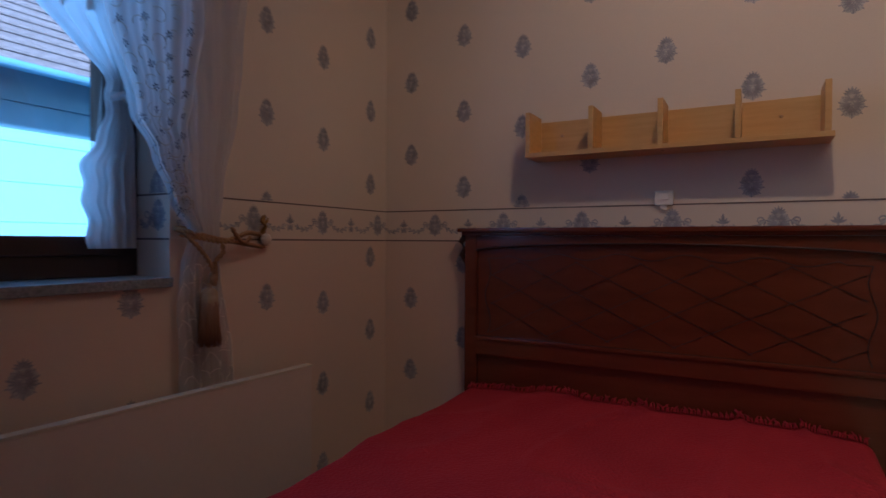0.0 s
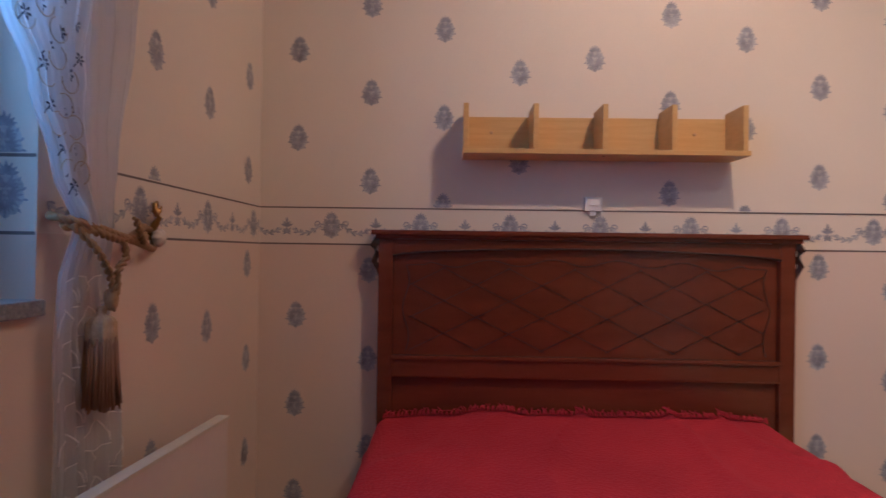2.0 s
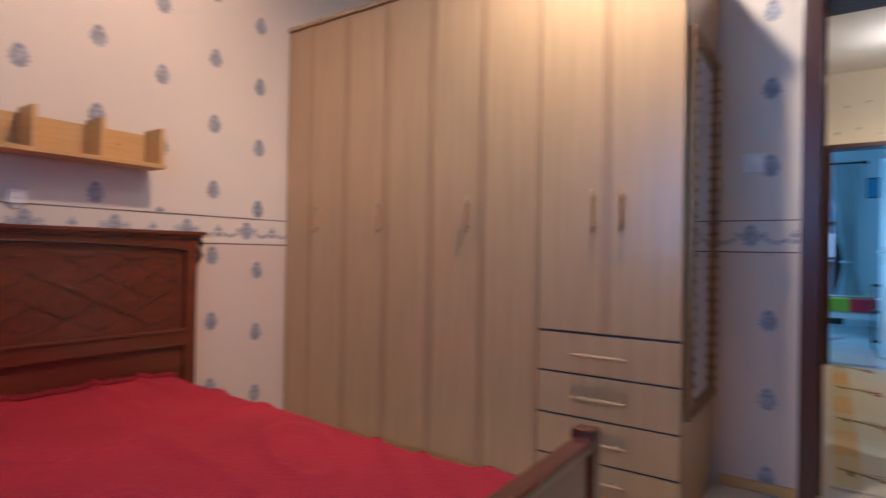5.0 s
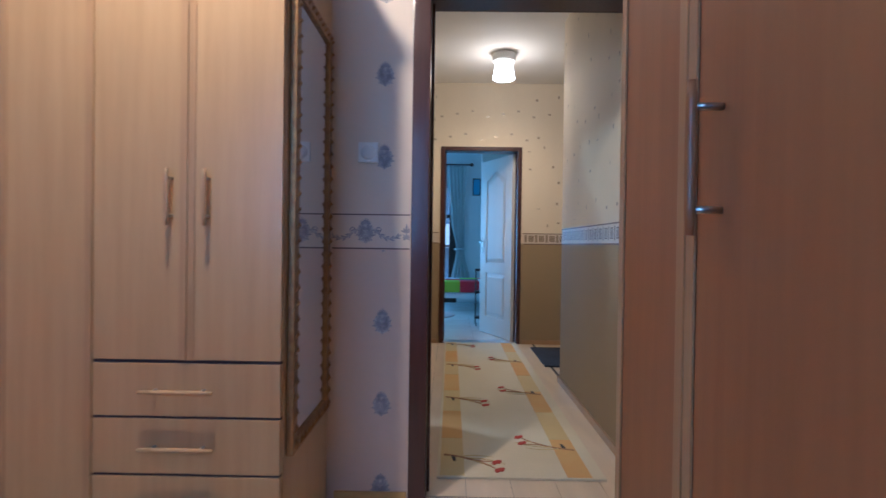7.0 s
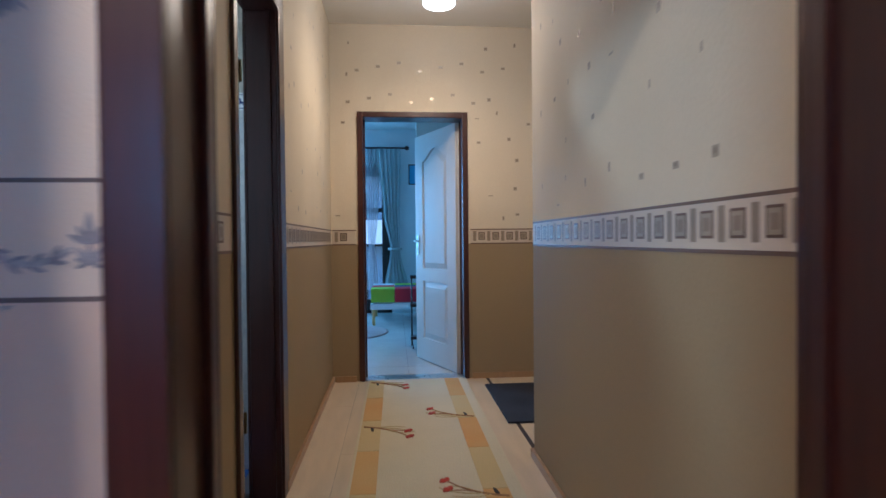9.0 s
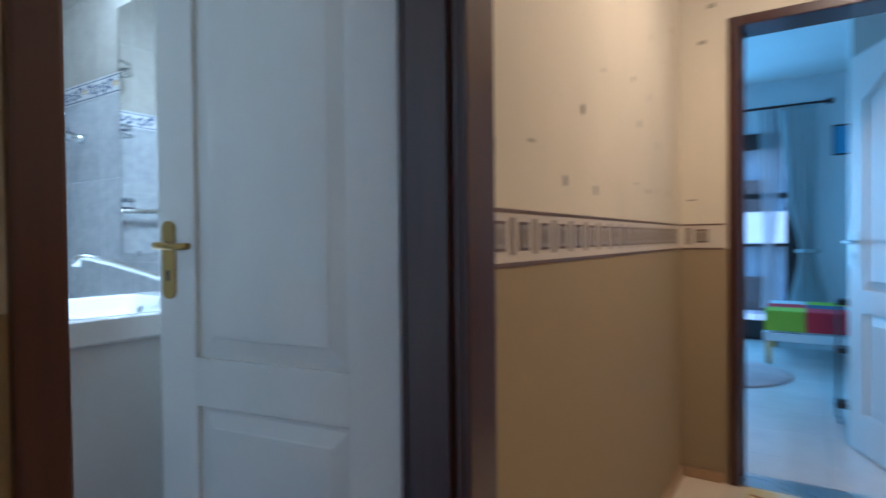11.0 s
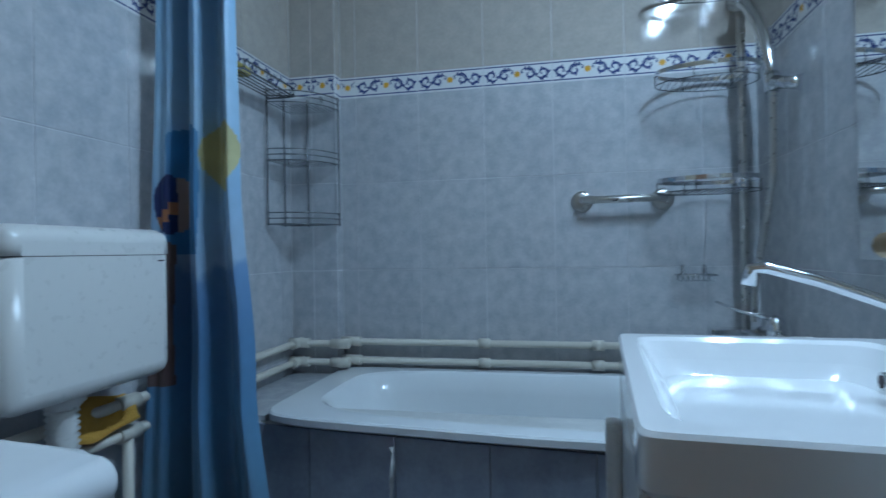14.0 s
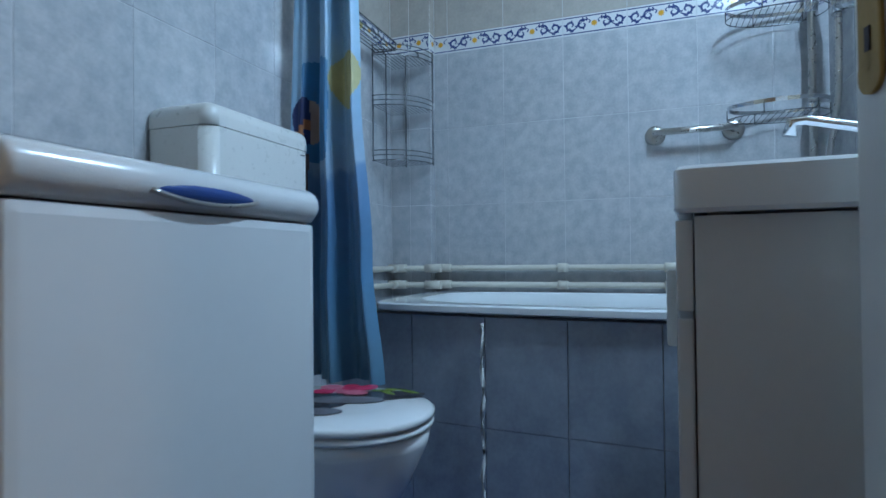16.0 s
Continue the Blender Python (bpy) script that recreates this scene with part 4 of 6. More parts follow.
def ceiling_lamp(at, label, m, r=0.1):
    t = thing("ceiling_lamp", at, label, "lamp")
    part("base", lathe(bmesh.new(), [(0.06, 0), (0.098, -0.012), (0.1, -0.075), (0.09, -0.08)], at), M_WHITE, t)
    g = part("shade", lathe(bmesh.new(), [(r * 0.72, -0.081), (r * 0.78, -0.12), (r * 0.86, -0.17), (r * 0.95, -0.215), (r * 0.96, -0.228), (r * 0.85, -0.236), (0.01, -0.238)], at), m, t, "flared frosted glass shade")
    g.visible_shadow = False
    return t


ceiling_lamp((1.38, 6.5, CE), "round ceiling lamp with a flared frosted glass shade", M_GLOW)
bar_lamp = thing("ceiling_bar_lamp", (-0.14, 2.44, CE), "white ceiling bar lamp with two frosted glass heads", "lamp")
part("bar", tb([(-0.5, 2.193, CE - 0.012), (0.33, 2.787, CE - 0.012)], 0.018, 10), M_WHITE, bar_lamp)
for x, y in ((-0.42, 2.25), (0.25, 2.73)):
    part("stem", tb([(x, y, CE - 0.03), (x, y, CE - 0.12)], 0.01, 8), M_STEEL, bar_lamp)
    g = part("glass_head", lathe(bmesh.new(), [(0.02, 0.08), (0.045, 0.06), (0.062, 0.0), (0.055, -0.04), (0.02, -0.06)], (x, y, 2.52)), M_GLOW, bar_lamp, "frosted glass head")
    g.visible_shadow = False
bl2 = thing("bathroom_wall_lamp", (-0.7, 5.8, 2.36), "chrome wall lamp with a long cool white light strip", "lamp")
part("bar", tb([(-0.95, 5.80, 2.385), (-0.45, 5.80, 2.385)], 0.014, 10), M_CHROME, bl2)
part("hood", bx(-0.95, -0.45, 5.68, 5.80, 2.35, 2.37, 0.006), M_CHROME, bl2)
for x in (-0.88, -0.52):
    part("arm", tb([(x, 5.83, 2.385), (x, 5.815, 2.385), (x, 5.80, 2.385)], 0.008, 8), M_CHROME, bl2)

# ---- hall: rug, mat ----
rug = thing("runner_rug", (1.25, 5.7, 0), "cream runner rug with orange stripes and red flower sprigs", "rug")
part("carpet", bx(0.885, 1.635, 4.02, 7.425, 0.001, 0.011, 0.004), M_RUG, rug)
for k in range(7):
    y0 = 4.03 + 0.483 * k
    part("stripe", bx(0.9, 1.01, y0, y0 + 0.48, 0.0112, 0.0125), (M_RUGP, M_RUGO)[k % 2], rug)
    part("stripe", bx(1.465, 1.575, y0, y0 + 0.48, 0.0112, 0.0125), (M_RUGO, M_RUGP)[k % 2], rug)


def twig(bm, p, heading, length, bend, r, n=8):
    """A thin woven twig lying on the rug; gives its tip."""
    p, pts = Vector(p), []
    for k in range(n + 1):
        pts.append(p.copy())
        heading += bend / n
        p += Vector((math.cos(heading), math.sin(heading), 0)) * (length / n)
    tube(bm, pts, [r * (1 - 0.6 * k / n) for k in range(n + 1)], 5)
    return pts


for x, y, s in ((0.915, 7.33, 1), (0.915, 6.33, 1), (0.915, 5.30, 1), (0.915, 4.27, 1), (1.565, 6.46, -1), (1.565, 5.40, -1), (1.565, 4.36, -1)):
    stem, red, dark, pale = bmesh.new(), bmesh.new(), bmesh.new(), bmesh.new()
    base = -0.25 if s > 0 else math.pi - 0.25
    main = twig(stem, (x, y, 0.0128), base + 0.1, 0.30, -0.8, 0.006)
    side = twig(stem, main[4], base - 0.2, 0.10, 0.5, 0.004)
    for j, (h, l) in enumerate(((0.75, 0.17), (0.4, 0.2), (-0.75, 0.12))):
        twig(pale, main[2 + j], base + h, l, -0.9 if j < 2 else 0.8, 0.0035)
    for e in (main[-1], side[-1]):
        for a_ in (0.9, 0.1, -0.7):
            h = base - 0.5 + a_
            d = Vector((math.cos(h), math.sin(h), 0))
            q = Vector((-d.y, d.x, 0))
            poly(red, [e, e + d * 0.022 + q * 0.011, e + d * 0.038 + q * 0.006, e + d * 0.038 - q * 0.008, e + d * 0.02 - q * 0.012], (0, 0, 0.003))
    d = Vector((math.cos(base - 1.1), math.sin(base - 1.1), 0))
    q = Vector((-d.y, d.x, 0))
    e = main[1]
    poly(dark, [e, e + d * 0.03 + q * 0.014, e + d * 0.075 + q * 0.004, e + d * 0.06 - q * 0.006, e + d * 0.025 - q * 0.004], (0, 0, 0.003))
    sp = part("sprig", stem, M_RUGB, rug)
    part("blossom", red, M_RUGR, sp, "red blossoms")
    part("leaf", dark, M_RUGK, sp)
    part("twig", pale, M_RUGP, sp)
solo("doormat", bx(1.75, 2.45, 6.33, 7.2, 0.001, 0.014, 0.004), M_MAT, "dark blue rough doormat on the hall floor", "doormat")

# ---- living room ----
M_PATCH = [fabric("patch_" + n, c, tuple(0.85 * v for v in c), 0.01) for n, c in (("green", (0.35, 0.5, 0.04)), ("red", (0.55, 0.03, 0.05)), ("white", (0.7, 0.72, 0.72)), ("navy", (0.05, 0.08, 0.14)))]
db = thing("daybed", (1.2, 10.7, 0), "low daybed with a green and red patchwork cover", "bed")
part("frame", boxes((0.78, 2.3, 10.26, 10.29, 0.2, 0.27), (0.78, 0.81, 10.29, 11.2, 0.2, 0.27), (0.81, 2.3, 11.17, 11.2, 0.2, 0.27)), M_WHITE, db, "white painted bed rail")
for x, y in ((0.8, 10.29), (0.8, 11.15), (2.25, 10.29), (2.25, 11.15)):
    part("leg", tb([(x + 0.02, y, 0), (x + 0.02, y, 0.2)], [0.02, 0.026], 10), M_MAPLE, db)
part("mattress", bx(0.8, 2.3, 10.28, 11.18, 0.272, 0.44, 0.03), M_PATCH[2], db)
for i in range(5):
    for j in range(3):
        m = M_PATCH[(0, 1, 2, 0, 1, 1, 3, 2, 1, 0, 2, 0, 1, 3, 2)[i + 5 * j]]
        x0, y0 = 0.79 + 0.3 * i, 10.27 + 0.305 * j
        bm = bx(x0, x0 + 0.298, y0, y0 + 0.303, 0.4405, 0.462, 0.008)
        if j == 0:
            box(bm, x0, x0 + 0.298, y0 - 0.012, y0 + 0.01, 0.29, 0.455, 0.006)
        part("patch", bm, m, db)
# The left stretch is unseen, added as an opening for the lamp behind it.
bw = thing("window_2", (0.25, 11.5, 0), "dark framed glazed balcony door and window", "window")
bw["kind"] = "structure"
fr = bmesh.new()
for r in ((-1.9, -1.83, 0, 2.2), (0.98, 1.05, 0, 2.2), (-1.83, 0.98, 2.12, 2.2), (-1.83, 0.98, 0, 0.09), (0.26, 0.36, 0.09, 2.12), (-0.48, -0.38, 0.09, 2.12)):
    box(fr, r[0], r[1], 11.56, 11.63, r[2], r[3], 0.004)
part("window_frame", fr, M_WINF, bw)
for a, b in ((-0.38, 0.26), (0.36, 0.98)):
    sf = bmesh.new()
    for r in ((a, a + 0.07, 0.09, 2.12), (b - 0.07, b, 0.09, 2.12), (a + 0.07, b - 0.07, 0.09, 0.2), (a + 0.07, b - 0.07, 2.03, 2.12), (a + 0.07, b - 0.07, 1.5, 1.56)):
        box(sf, r[0], r[1], 11.54, 11.6, r[2], r[3], 0.004)
    s_ = part("sash", sf, M_WINF, bw)
    g = part("pane", bx(a + 0.06, b - 0.06, 11.57, 11.574, 0.19, 2.04), bpy.data.materials["window_glass"], s_)
    g.visible_shadow = False
rail = thing("balcony_railing", (0.3, 12.3, 0), "dark metal balcony railing outside the glass", "railing")
part("top_rail", bx(-1.2, 2.0, 12.28, 12.32, 0.98, 1.02, 0.004), M_WINF, rail)
for k in range(22):
    part("baluster", bx(-1.2 + 0.15 * k, -1.185 + 0.15 * k, 12.293, 12.307, -0.1, 0.98), M_WINF, rail)
setting("balcony_floor", bx(-1.3, 2.1, 11.7, 12.4, -0.2, -0.1), M_TILEW, "balcony slab")
ah = thing("apartment_building", (0.3, 24, -3), "grey apartment house across the street with dark windows", "building")
M_FACADE = mat("grey_facade_render", (0.17, 0.24, 0.31), 0.85, var=0.1)
# Unseen upper storeys are added height that keeps sun off the balcony glass.
part("wall", bx(-9, 10, 24, 25, -3, 18.5), M_FACADE, ah)
for i in range(8):
    for j in range(7):
        w = part("window", bx(-7.4 + 2.1 * i, -6.2 + 2.1 * i, 23.95, 23.999, -1.6 + 2.9 * j, -0.1 + 2.9 * j), M_WINF, ah)
        part("sill", bx(-7.5 + 2.1 * i, -6.1 + 2.1 * i, 23.85, 23.999, -1.7 + 2.9 * j, -1.605 + 2.9 * j), M_WHITE, w)


for j in range(7):
    part("balcony", bx(-4.5, 5.5, 22.9, 23.84, -2.0 + 2.9 * j, -1.1 + 2.9 * j, 0.03), M_WHITE, ah, "white balcony parapet")


def drop(u, v):
    z = 0.3 + 2.11 * v
    a = lerp([(0.3, 0.93), (0.95, 1.03), (1.5, 0.93), (2.4, 0.85)], z)
    b = lerp([(0.3, 1.3), (0.95, 1.17), (1.5, 1.17), (2.4, 1.19)], z)
    return (a + (b - a) * u, 11.36 + fold(u, 5, 0.022), z)


lc = thing("living_room_curtain", (0.95, 11.36, 0.3), "pale grey gathered curtain tied low beside balcony door", "curtain")
M_CURT = mat("pale_curtain", (0.55, 0.56, 0.56), 0.85, var=0.06)
part("drape", sheet(drop, 60, 40, 0.003), M_CURT, lc)
part("tie_band", tb([(1.01, 11.40, 0.95), (1.1, 11.30, 0.95), (1.19, 11.40, 0.95)], 0.02, 8), M_CURT, lc)
part("net_drape", sheet(lambda u, v: (0.74 + (0.06 + 0.16 * abs(v - 0.3) ** 0.7) * (u * 1.4 - 0.4), 11.42 + fold(u, 6, 0.015), 0.35 + 2.1 * v), 40, 20), M_SHEER, lc, "sheer net curtain")
rd = thing("curtain_rod", (0.3, 11.38, 2.5), "brown wooden curtain rod with a round finial", "curtain rod")
part("rod", tb([(-0.6, 11.38, 2.425), (1.25, 11.38, 2.425)], 0.014, 10), M_FRAME, rd)
part("finial", lathe(bmesh.new(), [(0.012, 0), (0.03, 0.02), (0.034, 0.04), (0.02, 0.065), (0.004, 0.07)], (1.25, 11.38, 2.425), "x", 16), M_FRAME, rd)
pc = thing("framed_picture", (1.38, 11.48, 2.05), "small picture in a dark frame on the white wall", "picture")
part("frame", boxes((1.31, 1.325, 11.475, 11.499, 1.9, 2.2), (1.435, 1.45, 11.475, 11.499, 1.9, 2.2), (1.325, 1.435, 11.475, 11.499, 2.185, 2.2), (1.325, 1.435, 11.475, 11.499, 1.9, 1.915)), M_WINF, pc)
part("print", bx(1.325, 1.435, 11.485, 11.498, 1.915, 2.185), M_SID, pc)
lr = thing("round_rug", (0.55, 9.6, 0), "dusty pink round rug on the living room floor", "rug")
part("carpet", lathe(bmesh.new(), [(0.55, 0.001), (0.56, 0.006), (0.54, 0.012), (0.02, 0.0125)], (0.45, 9.75, 0), seg=48), mat("dusty_pink_rug", (0.5, 0.38, 0.36), 0.95, var=0.12, fine=200, bump=0.4), lr)
rk = thing("utility_trolley", (1.3, 8.68, 0), "narrow black metal trolley beside the white wall", "trolley")
for x in (1.26, 1.345):
    part("post", tb([(x, 8.69, 0.03), (x, 8.69, 0.72)], 0.008, 8), M_WINF, rk)
for z in (0.1, 0.42, 0.7):
    part("shelf", bx(1.245, 1.36, 8.62, 8.745, z, z + 0.03, 0.005), M_WINF, rk)
for x in (1.265, 1.34):
    part("wheel", lathe(bmesh.new(), [(0.02, 0), (0.022, 0.006), (0.02, 0.012)], (x, 8.66, 0.023), "x", 14), M_GAP, rk)

# ---- bathroom ----
M_TILE = mat("grey_marbled_tile", (0.52, 0.52, 0.53), 0.09, c2=(0.40, 0.41, 0.435), var=0.13, scale=24, fine=110, bump=0.015, rand=0.05)
M_TILEU = mat("greige_marbled_tile", (0.46, 0.42, 0.37), 0.08, c2=(0.40, 0.37, 0.33), var=0.11, scale=20, fine=85, bump=0.015, rand=0.05)
M_TILED = mat("slate_blue_panel_tile", (0.38, 0.41, 0.475), 0.2, c2=(0.30, 0.33, 0.40), var=0.14, scale=16, fine=80, bump=0.02, rand=0.06)
M_BTILE = mat("white_border_tile", (0.74, 0.74, 0.74), 0.15, var=0.02, bump=0)
M_BBLUE = mat("navy_glaze", (0.06, 0.08, 0.22), 0.15, var=0.1, bump=0)
M_BYEL = mat("yellow_glaze", (0.75, 0.42, 0.05), 0.15, var=0.1, bump=0)
M_ENAM = mat("white_enamel", (0.8, 0.82, 0.83), 0.1, var=0.015, bump=0, coat=0.4)
M_CERAM = mat("white_ceramic", (0.8, 0.8, 0.8), 0.09, var=0.01, bump=0, coat=0.4)
M_CISTP = mat("white_cistern_plastic", (0.72, 0.71, 0.68), 0.28, var=0.02, bump=0)
M_PIPE = mat("ivory_plastic_pipe", (0.66, 0.62, 0.53), 0.4, var=0.06)
M_MACH = mat("white_machine_enamel", (0.74, 0.75, 0.76), 0.2, var=0.012, bump=0, coat=0.3)
M_BLUEP = mat("blue_plastic", (0.04, 0.08, 0.3), 0.25, var=0.05, bump=0)
M_LACQ = mat("white_lacquer", (0.68, 0.67, 0.66), 0.25, var=0.02, bump=0)
M_BFLOOR = mat("deep_blue_floor_tile", (0.035, 0.07, 0.2), 0.25, var=0.15, scale=14, rand=0.1)
M_GROUT = mat("caulk", (0.66, 0.66, 0.64), 0.7, var=0.1, fine=40, bump=0.3)

zb0, zb1, TH = 1.695, 1.775, 0.334


def tub_front(y):
    return -1.185 + 0.13 * min(1.0, max(0.0, (y - 4.2) / 1.1)) ** 0.6


pc_south = thing("corner_caddy", (-1.735, 4.17, 1.2), "chrome three-tier corner wire caddy, empty", "wire shelf")
cc = Vector((-1.735, 4.168, 0))
R = 0.195
for x, y in ((cc.x + R, cc.y + 0.006), (cc.x + 0.006, cc.y + R), (cc.x + 0.006, cc.y + 0.07), (cc.x + 0.07, cc.y + 0.006)):
    part("upright", tb([(x, y, 1.195), (x, y, 1.68)], 0.003, 6), M_WIRE, pc_south)
for z in (1.2, 1.425, 1.63):
    bm = bmesh.new()
    for dz in (0.0, 0.02, 0.04):
        tube(bm, [(cc.x + 0.004 + R * math.sin(a), cc.y + 0.004 + R * math.cos(a), z + dz) for a in (k * math.pi / 28 for k in range(15))], 0.0022, 5)
    bk = part("basket", bm, M_WIRE, pc_south)
    for k in range(12):
        t = 0.016 * (k + 0.5)
        part("wire", tb([(cc.x + 0.004, cc.y + t, z), (cc.x + math.sqrt(max(0, R * R - t * t)), cc.y + t, z)], 0.0016, 4), M_WIRE, bk)
for p in ((cc.x + 0.09, cc.y), (cc.x, cc.y + 0.12)):
    part("hook", tb([(p[0] + 0.002, p[1] + 0.002, 1.69), (p[0] + 0.012, p[1] + 0.012, 1.68), (p[0] + 0.012, p[1] + 0.012, 1.665)], 0.004, 6), M_WIRE, pc_south)
ws = thing("wire_soap_shelf", (-1.4, 4.22, 1.68), "small chrome wire shelf on the tiles", "shelf")
SZ = 1.647
part("frame", tb([(-1.56, 4.166, SZ), (-1.56, 4.27, SZ), (-1.24, 4.27, SZ), (-1.24, 4.166, SZ)], 0.0035, 6), M_WIRE, ws)
part("front_rail", tb([(-1.56, 4.27, SZ + 0.028), (-1.24, 4.27, SZ + 0.028)], 0.003, 6), M_WIRE, ws)
for x in (-1.555, -1.4, -1.245):
    part("stay", tb([(x, 4.27, SZ), (x, 4.27, SZ + 0.028)], 0.0025, 5), M_WIRE, ws)
for k in range(5):
    part("bar", tb([(-1.555, 4.18 + 0.018 * k, SZ), (-1.245, 4.18 + 0.018 * k, SZ)], 0.002, 5), M_WIRE, ws)
solo("yellow_soap", bx(-1.33, -1.25, 4.19, 4.245, SZ + 0.0025, SZ + 0.03, 0.011), mat("yellow_soap", (0.5, 0.42, 0.1), 0.5, var=0.1), "small yellow soap on the wire shelf", "soap")

# bathtub
tubt = thing("bathtub", (-1.42, 5.1, 0), "white enamel bathtub built in behind a tiled panel", "bathtub")


def ring(bm, cx, cy, rx, ry, e, z, n=72):
    out = []
    for k in range(n):
        a = 2 * math.pi * k / n
        c, s = math.cos(a), math.sin(a)
        out.append(bm.verts.new((cx + rx * math.copysign(abs(c) ** e, c), cy + ry * math.copysign(abs(s) ** e, s), z)))
    return out


def bridge(bm, a, b):
    n = len(a)
    for k in range(n):
        f = bm.faces.new((a[k], a[(k + 1) % n], b[(k + 1) % n], b[k]))
        f.smooth = True


bm = bmesh.new()
rows = [(-1.42, 5.09, 0.365, 0.73, 0.16, 0.606), (-1.42, 5.09, 0.372, 0.735, 0.16, 0.61), (-1.42, 5.09, 0.372, 0.735, 0.16, 0.627), (-1.42, 5.09, 0.367, 0.731, 0.165, 0.632), (-1.43, 5.11, 0.312, 0.655, 0.42, 0.632),
        (-1.43, 5.11, 0.302, 0.645, 0.44, 0.626), (-1.43, 5.12, 0.285, 0.62, 0.5, 0.56), (-1.43, 5.14, 0.26, 0.57, 0.52, 0.36), (-1.43, 5.15, 0.22, 0.5, 0.55, 0.26), (-1.43, 5.15, 0.12, 0.35, 0.6, 0.235)]
rows = [(*r[:5], r[5] + 0.025) for r in rows]
rings = [ring(bm, *r) for r in rows]
for a, b in zip(rings, rings[1:]):
    bridge(bm, a, b)
bm.faces.new(rings[-1])
for f in bm.faces:
    f.smooth = min(v.co.z for v in f.verts) < 0.625
for v in bm.verts:
    v.co.x += (tub_front(v.co.y) + 1.055) * min(1.0, max(0.0, (v.co.x + 1.75) / 0.55))
part("shell", bm, M_ENAM, tubt)
part("drain", lathe(bmesh.new(), [(0.024, 0), (0.026, 0.003), (0.01, 0.004)], (-1.43, 5.5, 0.261)), M_CHROME, tubt)
part("overflow", lathe(bmesh.new(), [(0.02, 0), (0.018, 0.006), (0.005, 0.008)], (-1.43, 4.52, 0.525), "y"), M_CHROME, tubt)
setting("trim_tub_caulk", tb([(tub_front(4.765) + 0.012, 4.757 + 0.004 * math.sin(k * 1.7), 0.605 - k * 0.045) for k in range(14)], 0.0065, 6), M_GROUT, "cracked white caulk on the tub panel")
setting("ledge_tub", bx(-1.74, -1.19, 4.162, 4.352, 0.3, 0.637), M_TILE, "tiled ledge at the foot of the tub")

# pipes
pp = thing("water_pipes", (-1.77, 5, 0.7), "two ivory plastic water pipes with clips along the wall", "pipes")
for z in (0.685, 0.755):
    pts = [(-0.15, 4.19, z), (-1.70, 4.19, z), (-1.712, 4.20, z), (-1.712, 4.365, z), (-1.72, 4.378, z), (-1.762, 4.378, z), (-1.772, 4.39, z), (-1.772, 5.81, z)]
    part("pipe", tb(pts, 0.0125, 10), M_PIPE, pp)
    for p, d in (((-1.706, 4.194, z), (0.04, 0, 0)), ((-1.712, 4.365, z), (0, 0.035, 0)), ((-1.772, 4.385, z), (0, 0.04, 0)), ((-1.712, 4.2, z), (0, 0.04, 0)), ((-1.772, 4.9, z), (0, 0.02, 0)), ((-1.772, 5.3, z), (0, 0.02, 0)), ((-1.772, 5.62, z), (0, 0.02, 0)), ((-0.86, 4.19, z), (0.03, 0, 0)), ((-1.3, 4.19, z), (0.02, 0, 0))):
        p, d = Vector(p), Vector(d)
        part("fitting", tb([p - d, p + d], 0.0185, 10), M_PIPE, pp)
part("pipe", tb([(-0.86, 4.19, 0.685), (-0.86, 4.19, 0.12)], 0.0125, 10), M_PIPE, pp)
rg = thing("yellow_cloth", (-0.79, 4.21, 0.77), "yellow cleaning cloth draped over the pipes", "cloth")
part("cloth", sheet(lambda u, v: (-0.70 - 0.17 * u + 0.006 * math.sin(9 * v), 4.172 + 0.045 * v + 0.006 * math.sin(9 * u), 0.783 - 0.05 * v * v - 0.02 * v + 0.008 * math.sin(5 * u + 3 * v)), 24, 14, 0.012), fabric("yellow_cloth", (0.6, 0.36, 0.05), (0.5, 0.28, 0.04), 0.006), rg)

# grab bar
gb = thing("grab_bar", (-1.78, 5.38, 1.26), "short polished steel grab bar on the tiles", "grab bar")
part("bar", tb([(-1.796, 5.255, 1.262), (-1.75, 5.255, 1.262), (-1.738, 5.267, 1.262), (-1.738, 5.513, 1.262), (-1.75, 5.525, 1.262), (-1.796, 5.525, 1.262)], 0.0125, 12), M_STEEL, gb)
for y in (5.255, 5.525):
    part("flange", lathe(bmesh.new(), [(0.037, 0), (0.036, 0.008), (0.028, 0.013), (0.013, 0.014)], (-1.799, y, 1.262), "x"), M_STEEL, gb)

